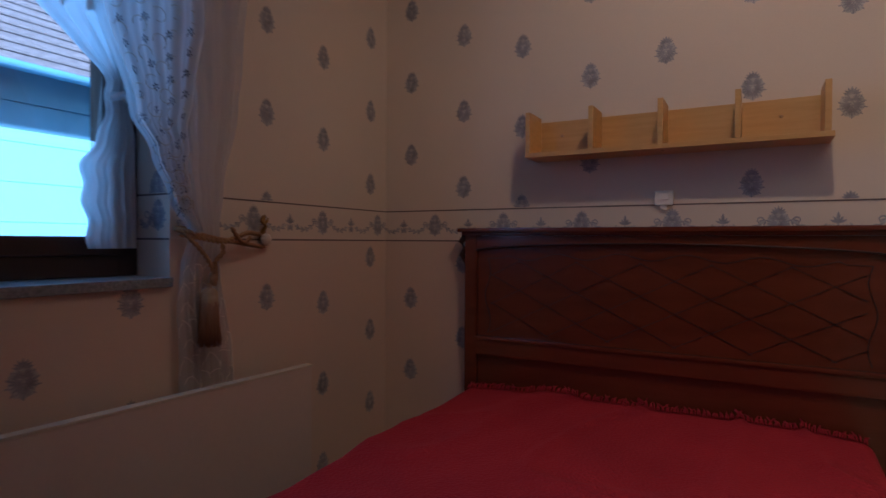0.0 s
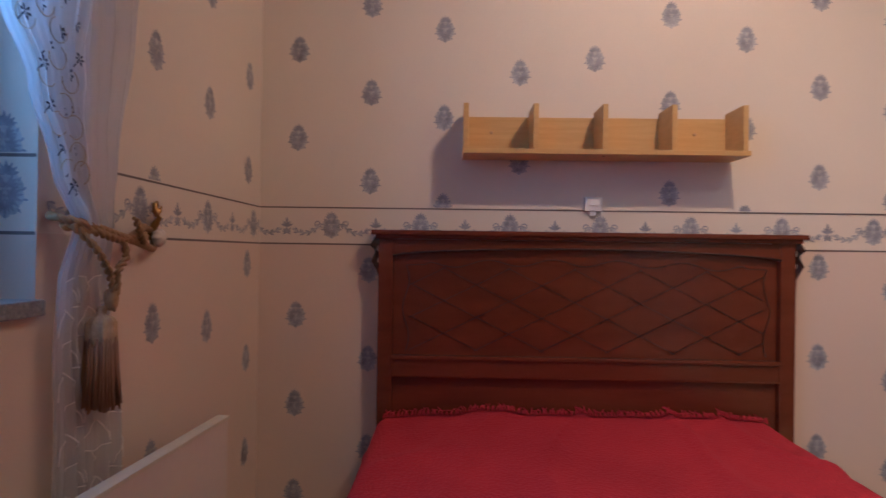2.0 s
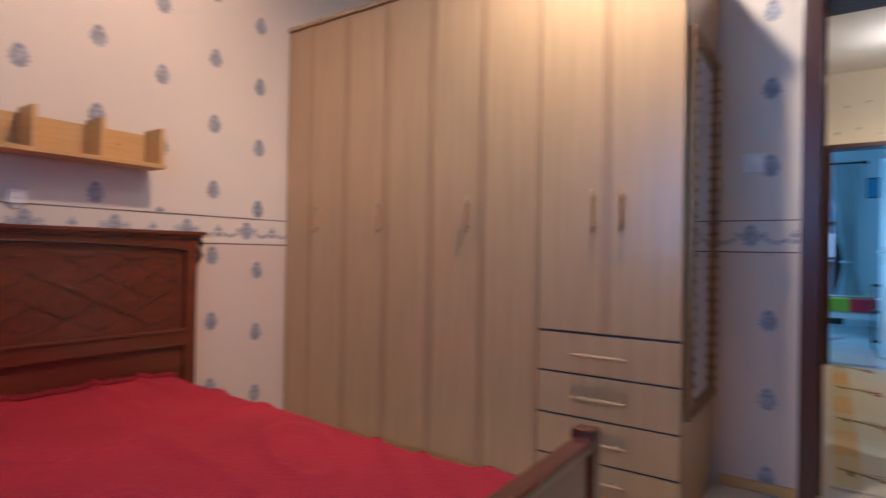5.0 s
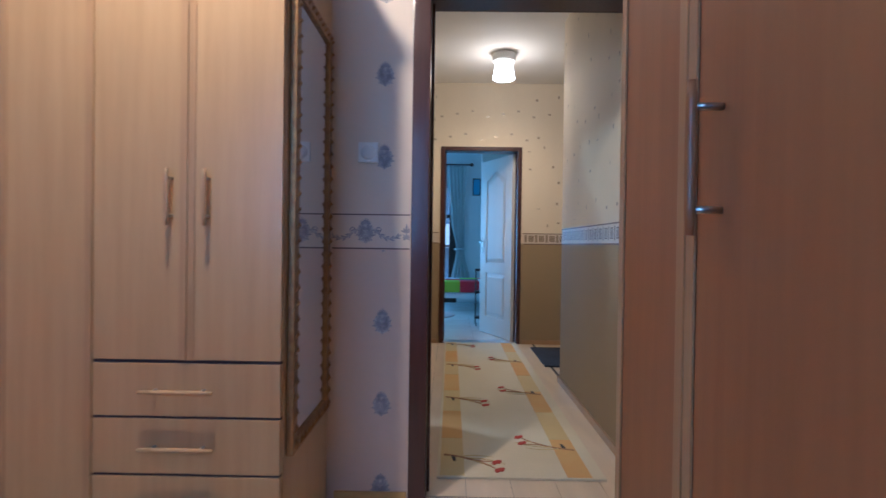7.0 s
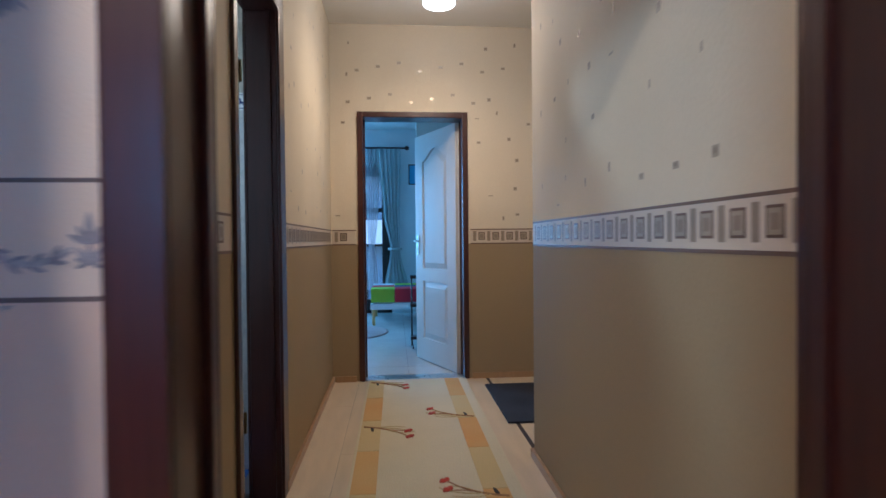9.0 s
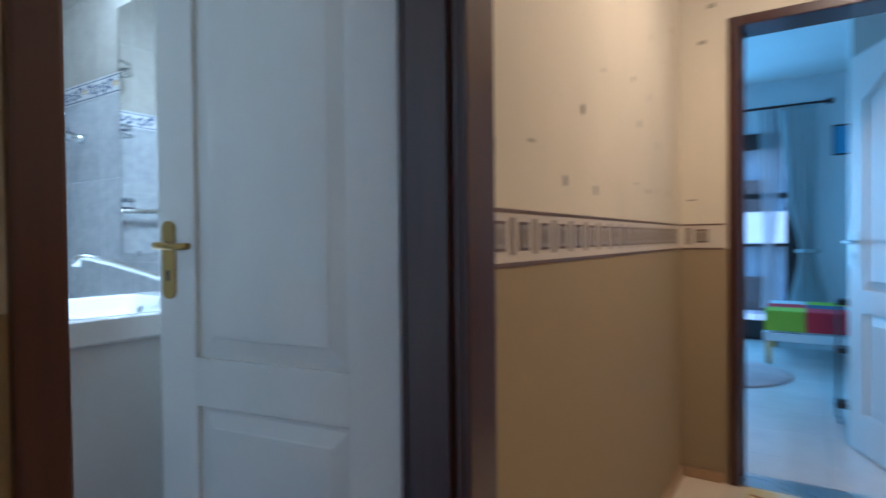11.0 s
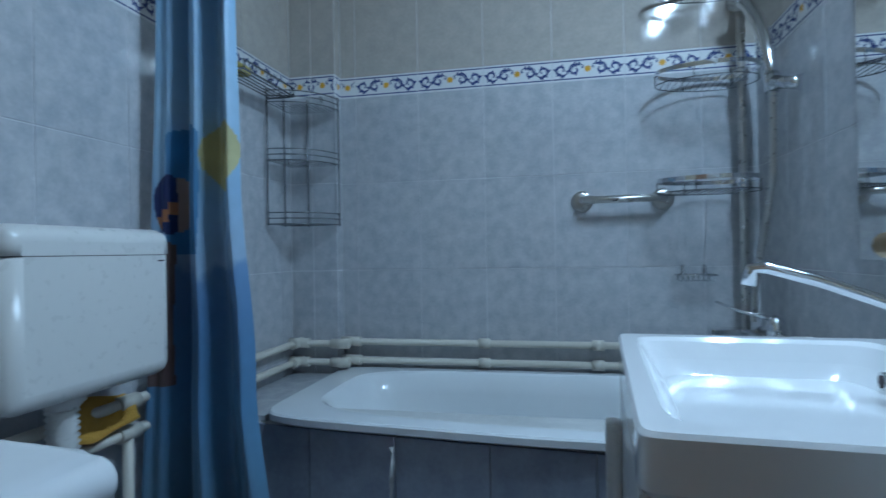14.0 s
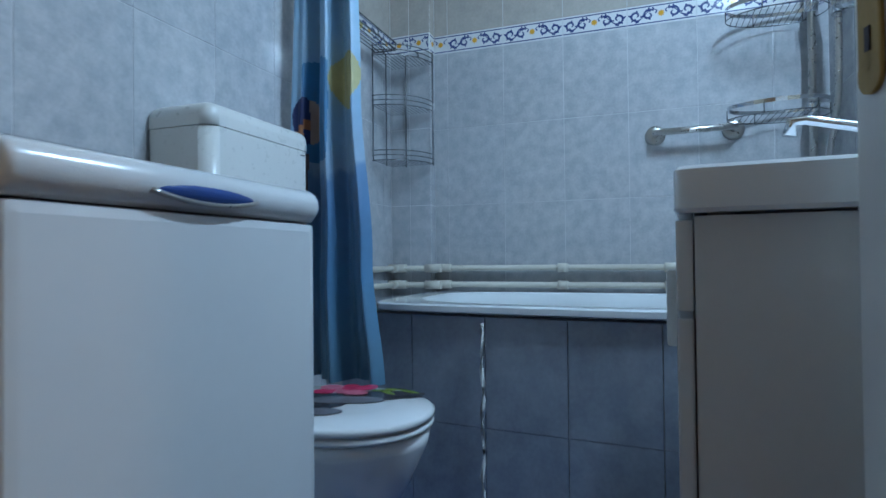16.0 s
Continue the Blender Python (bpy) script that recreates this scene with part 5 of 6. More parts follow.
# pole with wire shelves
po = thing("corner_pole_shelf", (-1.70, 5.755, 0.63), "steel tension pole with three oval wire shelves", "shelf")
part("pole", tb([(-1.70, 5.755, 0.634), (-1.70, 5.755, CE)], 0.0125, 12), M_STEEL, po)
for z in (1.92, 1.62, 1.27):
    band, wires, grid_ = bmesh.new(), bmesh.new(), []
    n = 36
    el = [(-1.70 + 0.02 + 0.10 * math.sin(a), 5.69 + 0.20 * math.cos(a) * (1 if math.cos(a) < 0 else 0.55)) for a in (2 * math.pi * k / n for k in range(n))]
    for k in range(n):
        (x0, y0), (x1, y1) = el[k], el[(k + 1) % n]
        poly(band, [(x0, y0, z + 0.032), (x1, y1, z + 0.032), (x1, y1, z + 0.046), (x0, y0, z + 0.046)], (0.0012, 0, 0))
    tube(wires, [(x, y, z) for x, y in el], 0.002, 5, True)
    for k in range(0, n, 6):
        tube(wires, [(*el[k], z), (*el[k], z + 0.034)], 0.0018, 4)
    for k in range(-6, 7):
        y = 5.63 + 0.02 * k
        w = 0.095 * math.sqrt(max(0.02, 1 - ((y - 5.65) / 0.17) ** 2))
        grid_.append(tb([(-1.68 - w, y, z), (-1.68 + w, y, z)], 0.0015, 4))
    bmesh.ops.remove_doubles(band, verts=band.verts, dist=0.0014)
    sh_ = part("shelf_band", band, M_CHROME, po)
    part("rim", wires, M_WIRE, sh_)
    for one in grid_:
        part("wire", one, M_WIRE, sh_)
    part("clamp", lathe(bmesh.new(), [(0.018, 0), (0.02, 0.01), (0.02, 0.035), (0.018, 0.045)], (-1.70, 5.755, z)), M_CHROME, po)

# shower and mixer
sw2 = thing("hand_shower", (-1.45, 5.80, 1.6), "chrome hand shower on a wall bracket with ribbed hose", "shower")
part("bracket", tb([(-1.425, 5.828, 1.535), (-1.44, 5.80, 1.54), (-1.485, 5.778, 1.555)], [0.024, 0.016, 0.02], 12), M_CHROME, sw2)
part("holder", tb([(-1.492, 5.775, 1.53), (-1.5, 5.775, 1.585)], [0.019, 0.022], 14), M_CHROME, sw2)
part("handset", tb([(-1.493, 5.775, 1.515), (-1.501, 5.775, 1.60), (-1.527, 5.774, 1.68), (-1.573, 5.77, 1.76), (-1.63, 5.755, 1.84), (-1.665, 5.735, 1.87)], [0.011, 0.0165, 0.0205, 0.019, 0.022, 0.036], 14), M_CHROME, sw2)
hose_pts = [(-1.49, 5.775, 1.53), (-1.50, 5.777, 1.42), (-1.512, 5.778, 1.30), (-1.543, 5.77, 1.18), (-1.568, 5.76, 1.08), (-1.582, 5.748, 0.97), (-1.588, 5.742, 0.86)]
hb_, pts = bmesh.new(), []
for (a, b) in zip(hose_pts, hose_pts[1:]):
    pts += [Vector(a).lerp(Vector(b), k / 16) for k in range(16)]
tube(hb_, pts, [0.0105 if k % 2 else 0.0082 for k in range(len(pts))], 9)
part("hose", hb_, M_STEEL, sw2, "ribbed steel hose")
mx = thing("bath_mixer", (-1.52, 5.78, 0.83), "chrome single-lever bath mixer on the wall", "tap")
part("body", tb([(-1.62, 5.775, 0.825), (-1.42, 5.775, 0.825)], 0.024, 12), M_CHROME, mx)
part("cap", lathe(bmesh.new(), [(0.027, 0), (0.028, 0.02), (0.02, 0.05), (0.005, 0.06)], (-1.50, 5.775, 0.835)), M_CHROME, mx)
part("lever", tb([(-1.50, 5.77, 0.885), (-1.55, 5.70, 0.90), (-1.60, 5.64, 0.925)], [0.007, 0.006, 0.004], 8), M_CHROME, mx)
part("spout", bx(-1.68, -1.61, 5.63, 5.80, 0.81, 0.838, 0.008), M_CHROME, mx)
for x in (-1.40, -1.30):
    part("coupling", tb([(x, 5.828, 0.83), (x, 5.78, 0.83)], 0.02, 12), M_PIPE, mx)
sd = thing("wire_soap_dish", (-1.78, 5.62, 1.0), "chrome wire soap basket hung on the tiles", "soap dish")
bm = bmesh.new()
tube(bm, [(-1.797, 5.56, 1.0), (-1.73, 5.56, 1.0), (-1.73, 5.68, 1.0), (-1.797, 5.68, 1.0)], 0.003, 6, True)
part("rim", bm, M_CHROME, sd)
for k in range(7):
    y = 5.57 + 0.0165 * k
    part("wire", tb([(-1.73, y, 1.0), (-1.735, y, 0.98), (-1.79, y, 0.98), (-1.797, y, 1.0)], 0.0018, 5), M_CHROME, sd)
for y in (5.585, 5.655):
    part("hook", tb([(-1.799, y, 1.03), (-1.785, y, 1.03), (-1.783, y, 1.0)], 0.005, 6), M_CHROME, sd)

# basin and vanity
bs = thing("wash_basin", (-0.61, 5.54, 0.86), "square white ceramic basin on the vanity cabinet", "basin")
bm = bmesh.new()
BX0, BX1, BY0, BY1 = -0.935, -0.292, 5.252, 5.785
cx, cy = (BX0 + BX1) / 2, (BY0 + BY1) / 2
rx, ry = (BX1 - BX0) / 2, (BY1 - BY0) / 2
rows = [(cx, cy, rx - 0.004, ry - 0.004, 0.06, 0.858), (cx, cy, rx, ry, 0.06, 0.864), (cx, cy, rx, ry, 0.06, 0.916), (cx, cy, rx - 0.004, ry - 0.004, 0.06, 0.921), (cx, cy - 0.035, rx - 0.035, ry - 0.065, 0.16, 0.921),
        (cx, cy - 0.035, rx - 0.043, ry - 0.073, 0.18, 0.914), (cx, cy - 0.035, rx - 0.06, ry - 0.09, 0.2, 0.884), (cx, cy - 0.035, rx - 0.076, ry - 0.106, 0.24, 0.86), (cx, cy - 0.033, rx - 0.092, ry - 0.122, 0.28, 0.846), (cx, cy - 0.03, rx - 0.12, ry - 0.15, 0.34, 0.838), (cx, cy - 0.03, rx - 0.17, ry - 0.185, 0.45, 0.833), (cx, cy - 0.03, 0.05, 0.05, 0.8, 0.829)]
rings = [ring(bm, *r) for r in rows]
for a, b in zip(rings, rings[1:]):
    bridge(bm, a, b)
bm.faces.new(rings[-1])
bm.faces.new(rings[0][::-1])
for f in bm.faces:
    f.smooth = all(abs(v.co.z - 0.921) > 0.03 and v.co.z < 0.9 for v in f.verts) and max(v.co.x for v in f.verts) < BX1 - 0.02 and min(v.co.y for v in f.verts) > BY0 + 0.02
part("bowl", bm, M_CERAM, bs)
part("drain", lathe(bmesh.new(), [(0.03, 0), (0.032, 0.004), (0.022, 0.006), (0.004, 0.006)], (-0.76, 5.5, 0.8365)), M_CHROME, bs)
part("overflow", lathe(bmesh.new(), [(0.016, 0), (0.015, -0.006), (0.009, -0.007), (0.002, -0.003)], (-0.775, 5.652, 0.876), "y", 16), M_CHROME, bs)
part("overflow_hole", lathe(bmesh.new(), [(0.0105, 0), (0.0105, -0.008), (0.001, -0.0082)], (-0.775, 5.652, 0.876), "y", 16), M_GAP, bs)
tp = thing("basin_tap", (-0.65, 5.77, 0.92), "chrome basin tap with a long curved spout", "tap")
part("base", lathe(bmesh.new(), [(0.026, 0), (0.026, 0.01), (0.02, 0.02), (0.02, 0.07), (0.024, 0.08), (0.02, 0.1), (0.004, 0.105)], (-0.65, 5.765, 0.921)), M_CHROME, tp)
part("spout", tb([(-0.655, 5.77, 0.955), (-0.665, 5.735, 0.972), (-0.69, 5.66, 1.004), (-0.713, 5.58, 1.036), (-0.733, 5.51, 1.058), (-0.739, 5.487, 1.058), (-0.74, 5.482, 1.03)], [0.011, 0.011, 0.01, 0.01, 0.01, 0.011, 0.013], 12), M_CHROME, tp)
part("lever", tb([(-0.65, 5.765, 1.025), (-0.63, 5.72, 1.045), (-0.62, 5.68, 1.05)], [0.008, 0.007, 0.005], 8), M_CHROME, tp)
va = thing("vanity_cabinet", (-0.61, 5.55, 0), "white lacquered vanity cabinet with curved handles", "cabinet")
for nm, r in (("side_panel", (-0.905, -0.8875, 5.278, 5.785, 0.06, 0.855)), ("side_panel", (-0.3375, -0.32, 5.278, 5.785, 0.06, 0.855)), ("back_panel", (-0.887, -0.338, 5.7675, 5.785, 0.06, 0.855)),
              ("bottom_panel", (-0.887, -0.338, 5.278, 5.767, 0.06, 0.08)), ("front_panel", (-0.887, -0.338, 5.278, 5.296, 0.0805, 0.855))):
    part(nm, bx(*r, 0.001), M_LACQ, va)
part("plinth", bx(-0.88, -0.34, 5.34, 5.80, 0, 0.06), M_LACQ, va)
for a, b in ((-0.903, -0.615), (-0.611, -0.322)):
    d = part("door", bx(a, b, 5.254, 5.276, 0.075, 0.715, 0.004), M_LACQ, va)
    if a < -0.7:
        part("handle", bx(-0.868, -0.82, 5.224, 5.2535, 0.60, 0.77, 0.011), M_CISTP, d, "broad white handle")
part("drawer_front", bx(-0.903, -0.322, 5.254, 5.276, 0.725, 0.85, 0.004), M_LACQ, va)
part("side_seam", bx(-0.3232, -0.3192, 5.2765, 5.2778, 0.08, 0.715), M_GAP, va)

TURN = Matrix.Translation((-0.292, 5.252, 0)) @ Matrix.Rotation(radians(-3.6), 4, "Z") @ Matrix.Translation((0.292, -5.252, 0))
for one in (bs, va):
    one.matrix_basis = TURN @ Matrix.Translation(ORG[one.name])
wmir = thing("bathroom_mirror", (-1.135, 5.826, 1.06), "frameless wall mirror above the wash basin", "mirror")
part("glass", bx(-1.135, -0.24, 5.823, 5.8275, 1.06, 2.02, 0.0012), M_MIRROR, wmir)
for x in (-1.035, -0.40):
    part("clip", bx(x, x + 0.02, 5.8195, 5.8285, 1.052, 1.07, 0.002), M_CHROME, wmir)

# cistern
ci = thing("toilet_cistern", (-0.6, 4.25, 0.86), "white plastic wall-hung cistern with grey lid joint", "cistern")
part("tank", rbox(bmesh.new(), -0.835, -0.45, 4.166, 4.335, 0.836, 1.0965, 0.032, lambda m, d: (abs(d.z) > 0.1 and m.y > 4.3) or (m.z < 0.85 and m.y > 4.2)), M_CISTP, ci)
part("lid", rbox(bmesh.new(), -0.8365, -0.4485, 4.165, 4.3365, 1.098, 1.152, 0.03, lambda m, d: (abs(d.z) > 0.02 and m.y > 4.3) or m.z > 1.144), M_CISTP, ci)
part("lid_joint", bx(-0.815, -0.47, 4.175, 4.312, 1.096, 1.0985), M_GAP, ci)
part("label_bar", bx(-0.808, -0.788, 4.3352, 4.336, 1.083, 1.086), M_GAP, ci)
part("neck", lathe(bmesh.new(), [(0.029, 0), (0.033, 0.006), (0.04, 0.012), (0.04, 0.03)], (-0.63, 4.25, 0.808)), M_CISTP, ci)
bm = bmesh.new()
tube(bm, [(-0.63, 4.25, 0.808 - 0.006 * k) for k in range(58)], [0.03 if k % 2 else 0.0235 for k in range(58)], 14)
part("bellows", bm, M_CISTP, ci, "ribbed flush pipe")

# toilet
to = thing("toilet", (-0.63, 4.53, 0), "white ceramic toilet with orchid and stones on its lid", "toilet")
bm = bmesh.new()
rows = [(-0.63, 4.43, 0.11, 0.2, 1, 0), (-0.63, 4.43, 0.105, 0.19, 1, 0.05), (-0.63, 4.45, 0.10, 0.19, 1, 0.18), (-0.63, 4.49, 0.14, 0.225, 1, 0.3), (-0.63, 4.52, 0.175, 0.235, 1, 0.39), (-0.63, 4.52, 0.18, 0.24, 1, 0.42), (-0.63, 4.52, 0.15, 0.21, 1, 0.422)]
rings = [ring(bm, *r) for r in rows]
for a, b in zip(rings, rings[1:]):
    bridge(bm, a, b)
bm.faces.new(rings[-1])
bm.faces.new(rings[0][::-1])
part("bowl", bm, M_CERAM, to)
for nm, z0, z1, g in (("seat", 0.425, 0.44, 0.0), ("lid", 0.444, 0.462, 0.002)):
    bm = bmesh.new()
    rings = [ring(bm, -0.63, 4.515, 0.19 + g - i, 0.25 + g - i, 0.92, z) for i, z in ((0.006, z0), (0, z0 + 0.004), (0, z1 - 0.004), (0.008, z1), (0.1, z1 + (0.004 if nm == "lid" else 0)))]
    for a, b in zip(rings, rings[1:]):
        bridge(bm, a, b)
    bm.faces.new(rings[-1])
    bm.faces.new(rings[0][::-1])
    lid = part(nm, bm, M_CERAM, to)


def blob(name, cx, cy, rx, ry, turn, m, z=0.4675, n=20, wob=0.12):
    pts = []
    for k in range(n):
        a = 2 * math.pi * k / n
        r = 1 + wob * math.sin(2 * a + cx * 40)
        x, y = rx * r * math.cos(a), ry * r * math.sin(a)
        c, s = math.cos(turn), math.sin(turn)
        pts.append((cx + x * c - y * s, cy + x * s + y * c, z))
    return part(name, poly(bmesh.new(), pts, (0, 0, 0.0006)), m, lid)


M_STONE = mat("printed_grey_stone", (0.2, 0.19, 0.21), 0.2, var=0.15, scale=20, bump=0)
M_STONED = mat("printed_stone_and_shadow", (0.055, 0.05, 0.055), 0.2, var=0.15, scale=20, bump=0)
M_PINK = mat("printed_pink_petal", (0.62, 0.05, 0.14), 0.2, var=0.2, scale=40, bump=0)
M_PINKL = mat("printed_pale_pink_petal", (0.68, 0.18, 0.26), 0.2, var=0.2, scale=40, bump=0)
M_LEAFG = mat("printed_green_leaf", (0.22, 0.3, 0.05), 0.2, var=0.2, scale=40, bump=0)
blob("stone_and_shadow_print", -0.625, 4.45, 0.085, 0.11, 0.35, M_STONED)
blob("stone_and_shadow_print", -0.70, 4.565, 0.05, 0.11, 0.35, M_STONED, 0.4678)
# Narrow dark strip painted for the shadow beside the stones.
blob("stone_and_shadow_print", -0.745, 4.645, 0.025, 0.07, 0.3, M_STONED, 0.468)
blob("stone_and_shadow_print", -0.655, 4.545, 0.036, 0.085, 0.35, M_STONE, 0.4683)
blob("stone_and_shadow_print", -0.545, 4.53, 0.03, 0.06, 0.2, M_STONE, 0.4683)
for k, (x, y) in enumerate(((-0.715, 4.455), (-0.735, 4.50), (-0.77, 4.495), (-0.755, 4.45), (-0.775, 4.54), (-0.72, 4.535))):
    blob("petal_print", x, y, 0.024, 0.034, k * 1.2, (M_PINK, M_PINKL)[k % 2], 0.4687 + 0.0003 * k)
for k, (x, y) in enumerate(((-0.765, 4.59), (-0.785, 4.62), (-0.775, 4.655), (-0.75, 4.61))):
    blob("leaf_print", x, y, 0.008, 0.034, 0.35 - 0.3 * k, M_LEAFG, 0.4686)

# washing machine
wm = thing("washing_machine", (0.0, 4.46, 0), "white top-loading washing machine with blue lid grip", "washing machine")
part("body", bx(-0.202, 0.227, 4.17, 4.756, 0.02, 0.8535, 0.012), M_MACH, wm)
bm = bmesh.new()
prof = [(4.17, 0.855), (4.74, 0.855)] + [(4.742 + 0.024 * math.sin(a), 0.879 - 0.024 * math.cos(a)) for a in (k * math.pi / 12 for k in range(1, 12))] + [(4.72, 0.9045), (4.6, 0.91), (4.45, 0.918), (4.3, 0.93), (4.17, 0.935)]
poly(bm, [(-0.2045, y, z) for y, z in prof], (0.434, 0, 0))
bmesh.ops.bevel(bm, geom=[e for e in bm.edges if abs(e.verts[0].co.x - e.verts[1].co.x) < 1e-5 and max(v.co.z for v in e.verts) > 0.86], offset=0.009, segments=3, affect="EDGES", profile=0.5)
for f in bm.faces:
    f.smooth = abs(f.normal.x) < 0.99 and len(f.verts) < 6
part("lid", bm, M_MACH, wm)
part("joint", bx(-0.196, 0.22, 4.18, 4.744, 0.851, 0.8585), M_GAP, wm)
bm = bmesh.new()
for v in bmesh.ops.create_uvsphere(bm, u_segments=24, v_segments=10, radius=1)["verts"]:
    v.co = Vector((0.017 + 0.082 * v.co.x, 4.7625 + 0.006 * v.co.y, 0.8745 + 0.009 * v.co.z))
g = part("grip", bm, M_BLUEP, wm, "blue oval grip")
bm = bmesh.new()
tube(bm, [(0.017 + 0.08 * t, 4.767 - 0.003 * t * t, 0.872 - 0.009 * (1 - t * t)) for t in (k / 8 - 1 for k in range(17))], 0.003, 6)
part("grip_lip", bm, M_STEEL, g)
for x in (-0.17, 0.17):
    for y in (4.22, 4.70):
        part("foot", lathe(bmesh.new(), [(0.022, 0), (0.022, 0.012), (0.012, 0.022)], (x, y, 0.0)), M_GAP, wm)

# shower curtain
M_SC = [mat("curtain_" + n, c, 0.4, var=0.16, scale=7, fine=22, bump=0.05) for n, c in (("sky", (0.22, 0.38, 0.58)), ("pale_sky", (0.33, 0.5, 0.68)), ("blue", (0.1, 0.25, 0.48)), ("yellow", (0.55, 0.51, 0.25)), ("sea", (0.11, 0.23, 0.38)), ("navy", (0.02, 0.03, 0.13)), ("orange", (0.5, 0.2, 0.08)), ("peach", (0.5, 0.36, 0.28)), ("dark_edge", (0.17, 0.11, 0.1)), ("far_balloon", (0.24, 0.3, 0.46)))]


def shower(u, v):
    z = 0.445 + 1.6 * v
    a = lerp([(0.4, 4.18), (1.0, 4.2), (1.7, 4.215), (2.1, 4.215)], z)
    b = lerp([(0.4, 4.52), (0.8, 4.475), (1.3, 4.435), (1.7, 4.425), (2.1, 4.42)], z)
    return (-0.965 + fold(u, 2.3, 0.03 * (1.15 - 0.4 * v), 0.6) + 0.03 * (1 - v) ** 2, a + (b - a) * u, z)


def printed_sky():
    """Curtain print: bands of sky, haze and sea that change with the height, broken up by soft clouds."""
    m = mat("printed_sky", (0.2, 0.36, 0.56), 0.42, var=0.1, scale=6, fine=30, bump=0.04)
    n, l = m.node_tree.nodes, m.node_tree.links
    geo = [x for x in n if x.bl_idname == "ShaderNodeNewGeometry"][0]
    hsv = [x for x in n if x.bl_idname == "ShaderNodeHueSaturation"][0]
    sep, cloud, add, rng, ramp = (n.new("ShaderNode" + k) for k in ("SeparateXYZ", "TexNoise", "Math", "MapRange", "ValToRGB"))
    l.new(geo.outputs["Position"], sep.inputs[0])
    cloud.inputs["Scale"].default_value, cloud.inputs["Detail"].default_value = 7.0, 4
    l.new(geo.outputs["Position"], cloud.inputs["Vector"])
    add.operation, add.inputs[1].default_value = "MULTIPLY_ADD", 0.22
    l.new(cloud.outputs[0], add.inputs[0])
    l.new(sep.outputs[2], add.inputs[2])
    rng.inputs[1].default_value, rng.inputs[2].default_value = 0.5, 2.2
    l.new(add.outputs[0], rng.inputs[0])
    stops = ((0.0, (0.11, 0.19, 0.26)), (0.1, (0.13, 0.23, 0.34)), (0.2, (0.12, 0.24, 0.41)), (0.33, (0.12, 0.22, 0.40)), (0.385, (0.15, 0.25, 0.43)), (0.405, (0.31, 0.41, 0.54)), (0.5, (0.29, 0.43, 0.6)), (0.62, (0.34, 0.48, 0.63)), (0.8, (0.24, 0.39, 0.58)), (1.0, (0.2, 0.36, 0.56)))
    el = ramp.color_ramp.elements
    el[0].position, el[0].color = stops[0][0], (*stops[0][1], 1)
    el[1].position, el[1].color = stops[-1][0], (*stops[-1][1], 1)
    for p, c in stops[1:-1]:
        el.new(p).color = (*c, 1)
    l.new(rng.outputs[0], ramp.inputs[0])
    l.new(ramp.outputs[0], hsv.inputs["Color"])
    return m


cu = thing("shower_curtain", (-0.965, 4.33, 0.445), "blue shower curtain printed with sun and hot-air balloons", "curtain")
M_SC[0] = printed_sky()
bm = sheet(shower, 150, 260)
for f in bm.faces:
    c = f.calc_center_median()
    y, z = c.y, c.z
    k = 0
    ridge = 1.395 + 0.12 * (y - 4.25) + 0.02 * math.sin(y * 40)
    if 4.24 < y < 4.335 and 1.1 < z < ridge:
        k = 2
    if ((y - 4.385) / 0.05) ** 2 + ((z - 1.34) / 0.088) ** 2 < 1:
        k = 3
    bx_, bz_ = (y - 4.243) / 0.034, (z - 1.232) / 0.06
    if bx_ * bx_ + (bz_ * (1.0 if bz_ > 0 else 0.72)) ** 2 < 1:
        k = 7 if bx_ > 0.25 else (6 if abs(bz_ + 0.35 - 0.3 * math.floor(bx_ * 2.4)) < 0.22 else 5)
    if ((y - 4.39) / 0.022) ** 2 + ((z - 1.70) / 0.05) ** 2 < 1:
        k = 9
    # Darkness of the gap beside the cistern, put into the cloth colour.
    if y < 4.25 and 0.78 < z < 1.13 - 0.2 * (y - 4.22):
        k = 8
    f.material_index = k
part("cloth", bm, M_SC, cu)
rod2 = thing("shower_rod", (-0.965, 5.0, 2.07), "thin white shower curtain rod", "rod")
part("bar", tb([(-0.965, 4.161, 2.07), (-0.965, 5.829, 2.07)], 0.011, 10), M_PLAST, rod2)
for k in range(7):
    part("ring", tb([(-0.965 + 0.016 * math.sin(a), 4.22 + 0.03 * k, 2.065 + 0.018 * math.cos(a)) for a in (j * math.pi / 6 for j in range(12))], 0.002, 5, True), M_PLAST, rod2)


# ---- wallpaper prints ----
def leaf_pts(c, d, l, w):
    """A pointed leaf from c along d, in wall coordinates."""
    n = (-d[1], d[0])
    return [(c[0] + d[0] * l * t + n[0] * w * s, c[1] + d[1] * l * t + n[1] * w * s) for t, s in ((0, 0), (0.25, 0.7), (0.55, 1), (0.85, 0.5), (1, 0), (0.85, -0.5), (0.55, -1), (0.25, -0.7))]


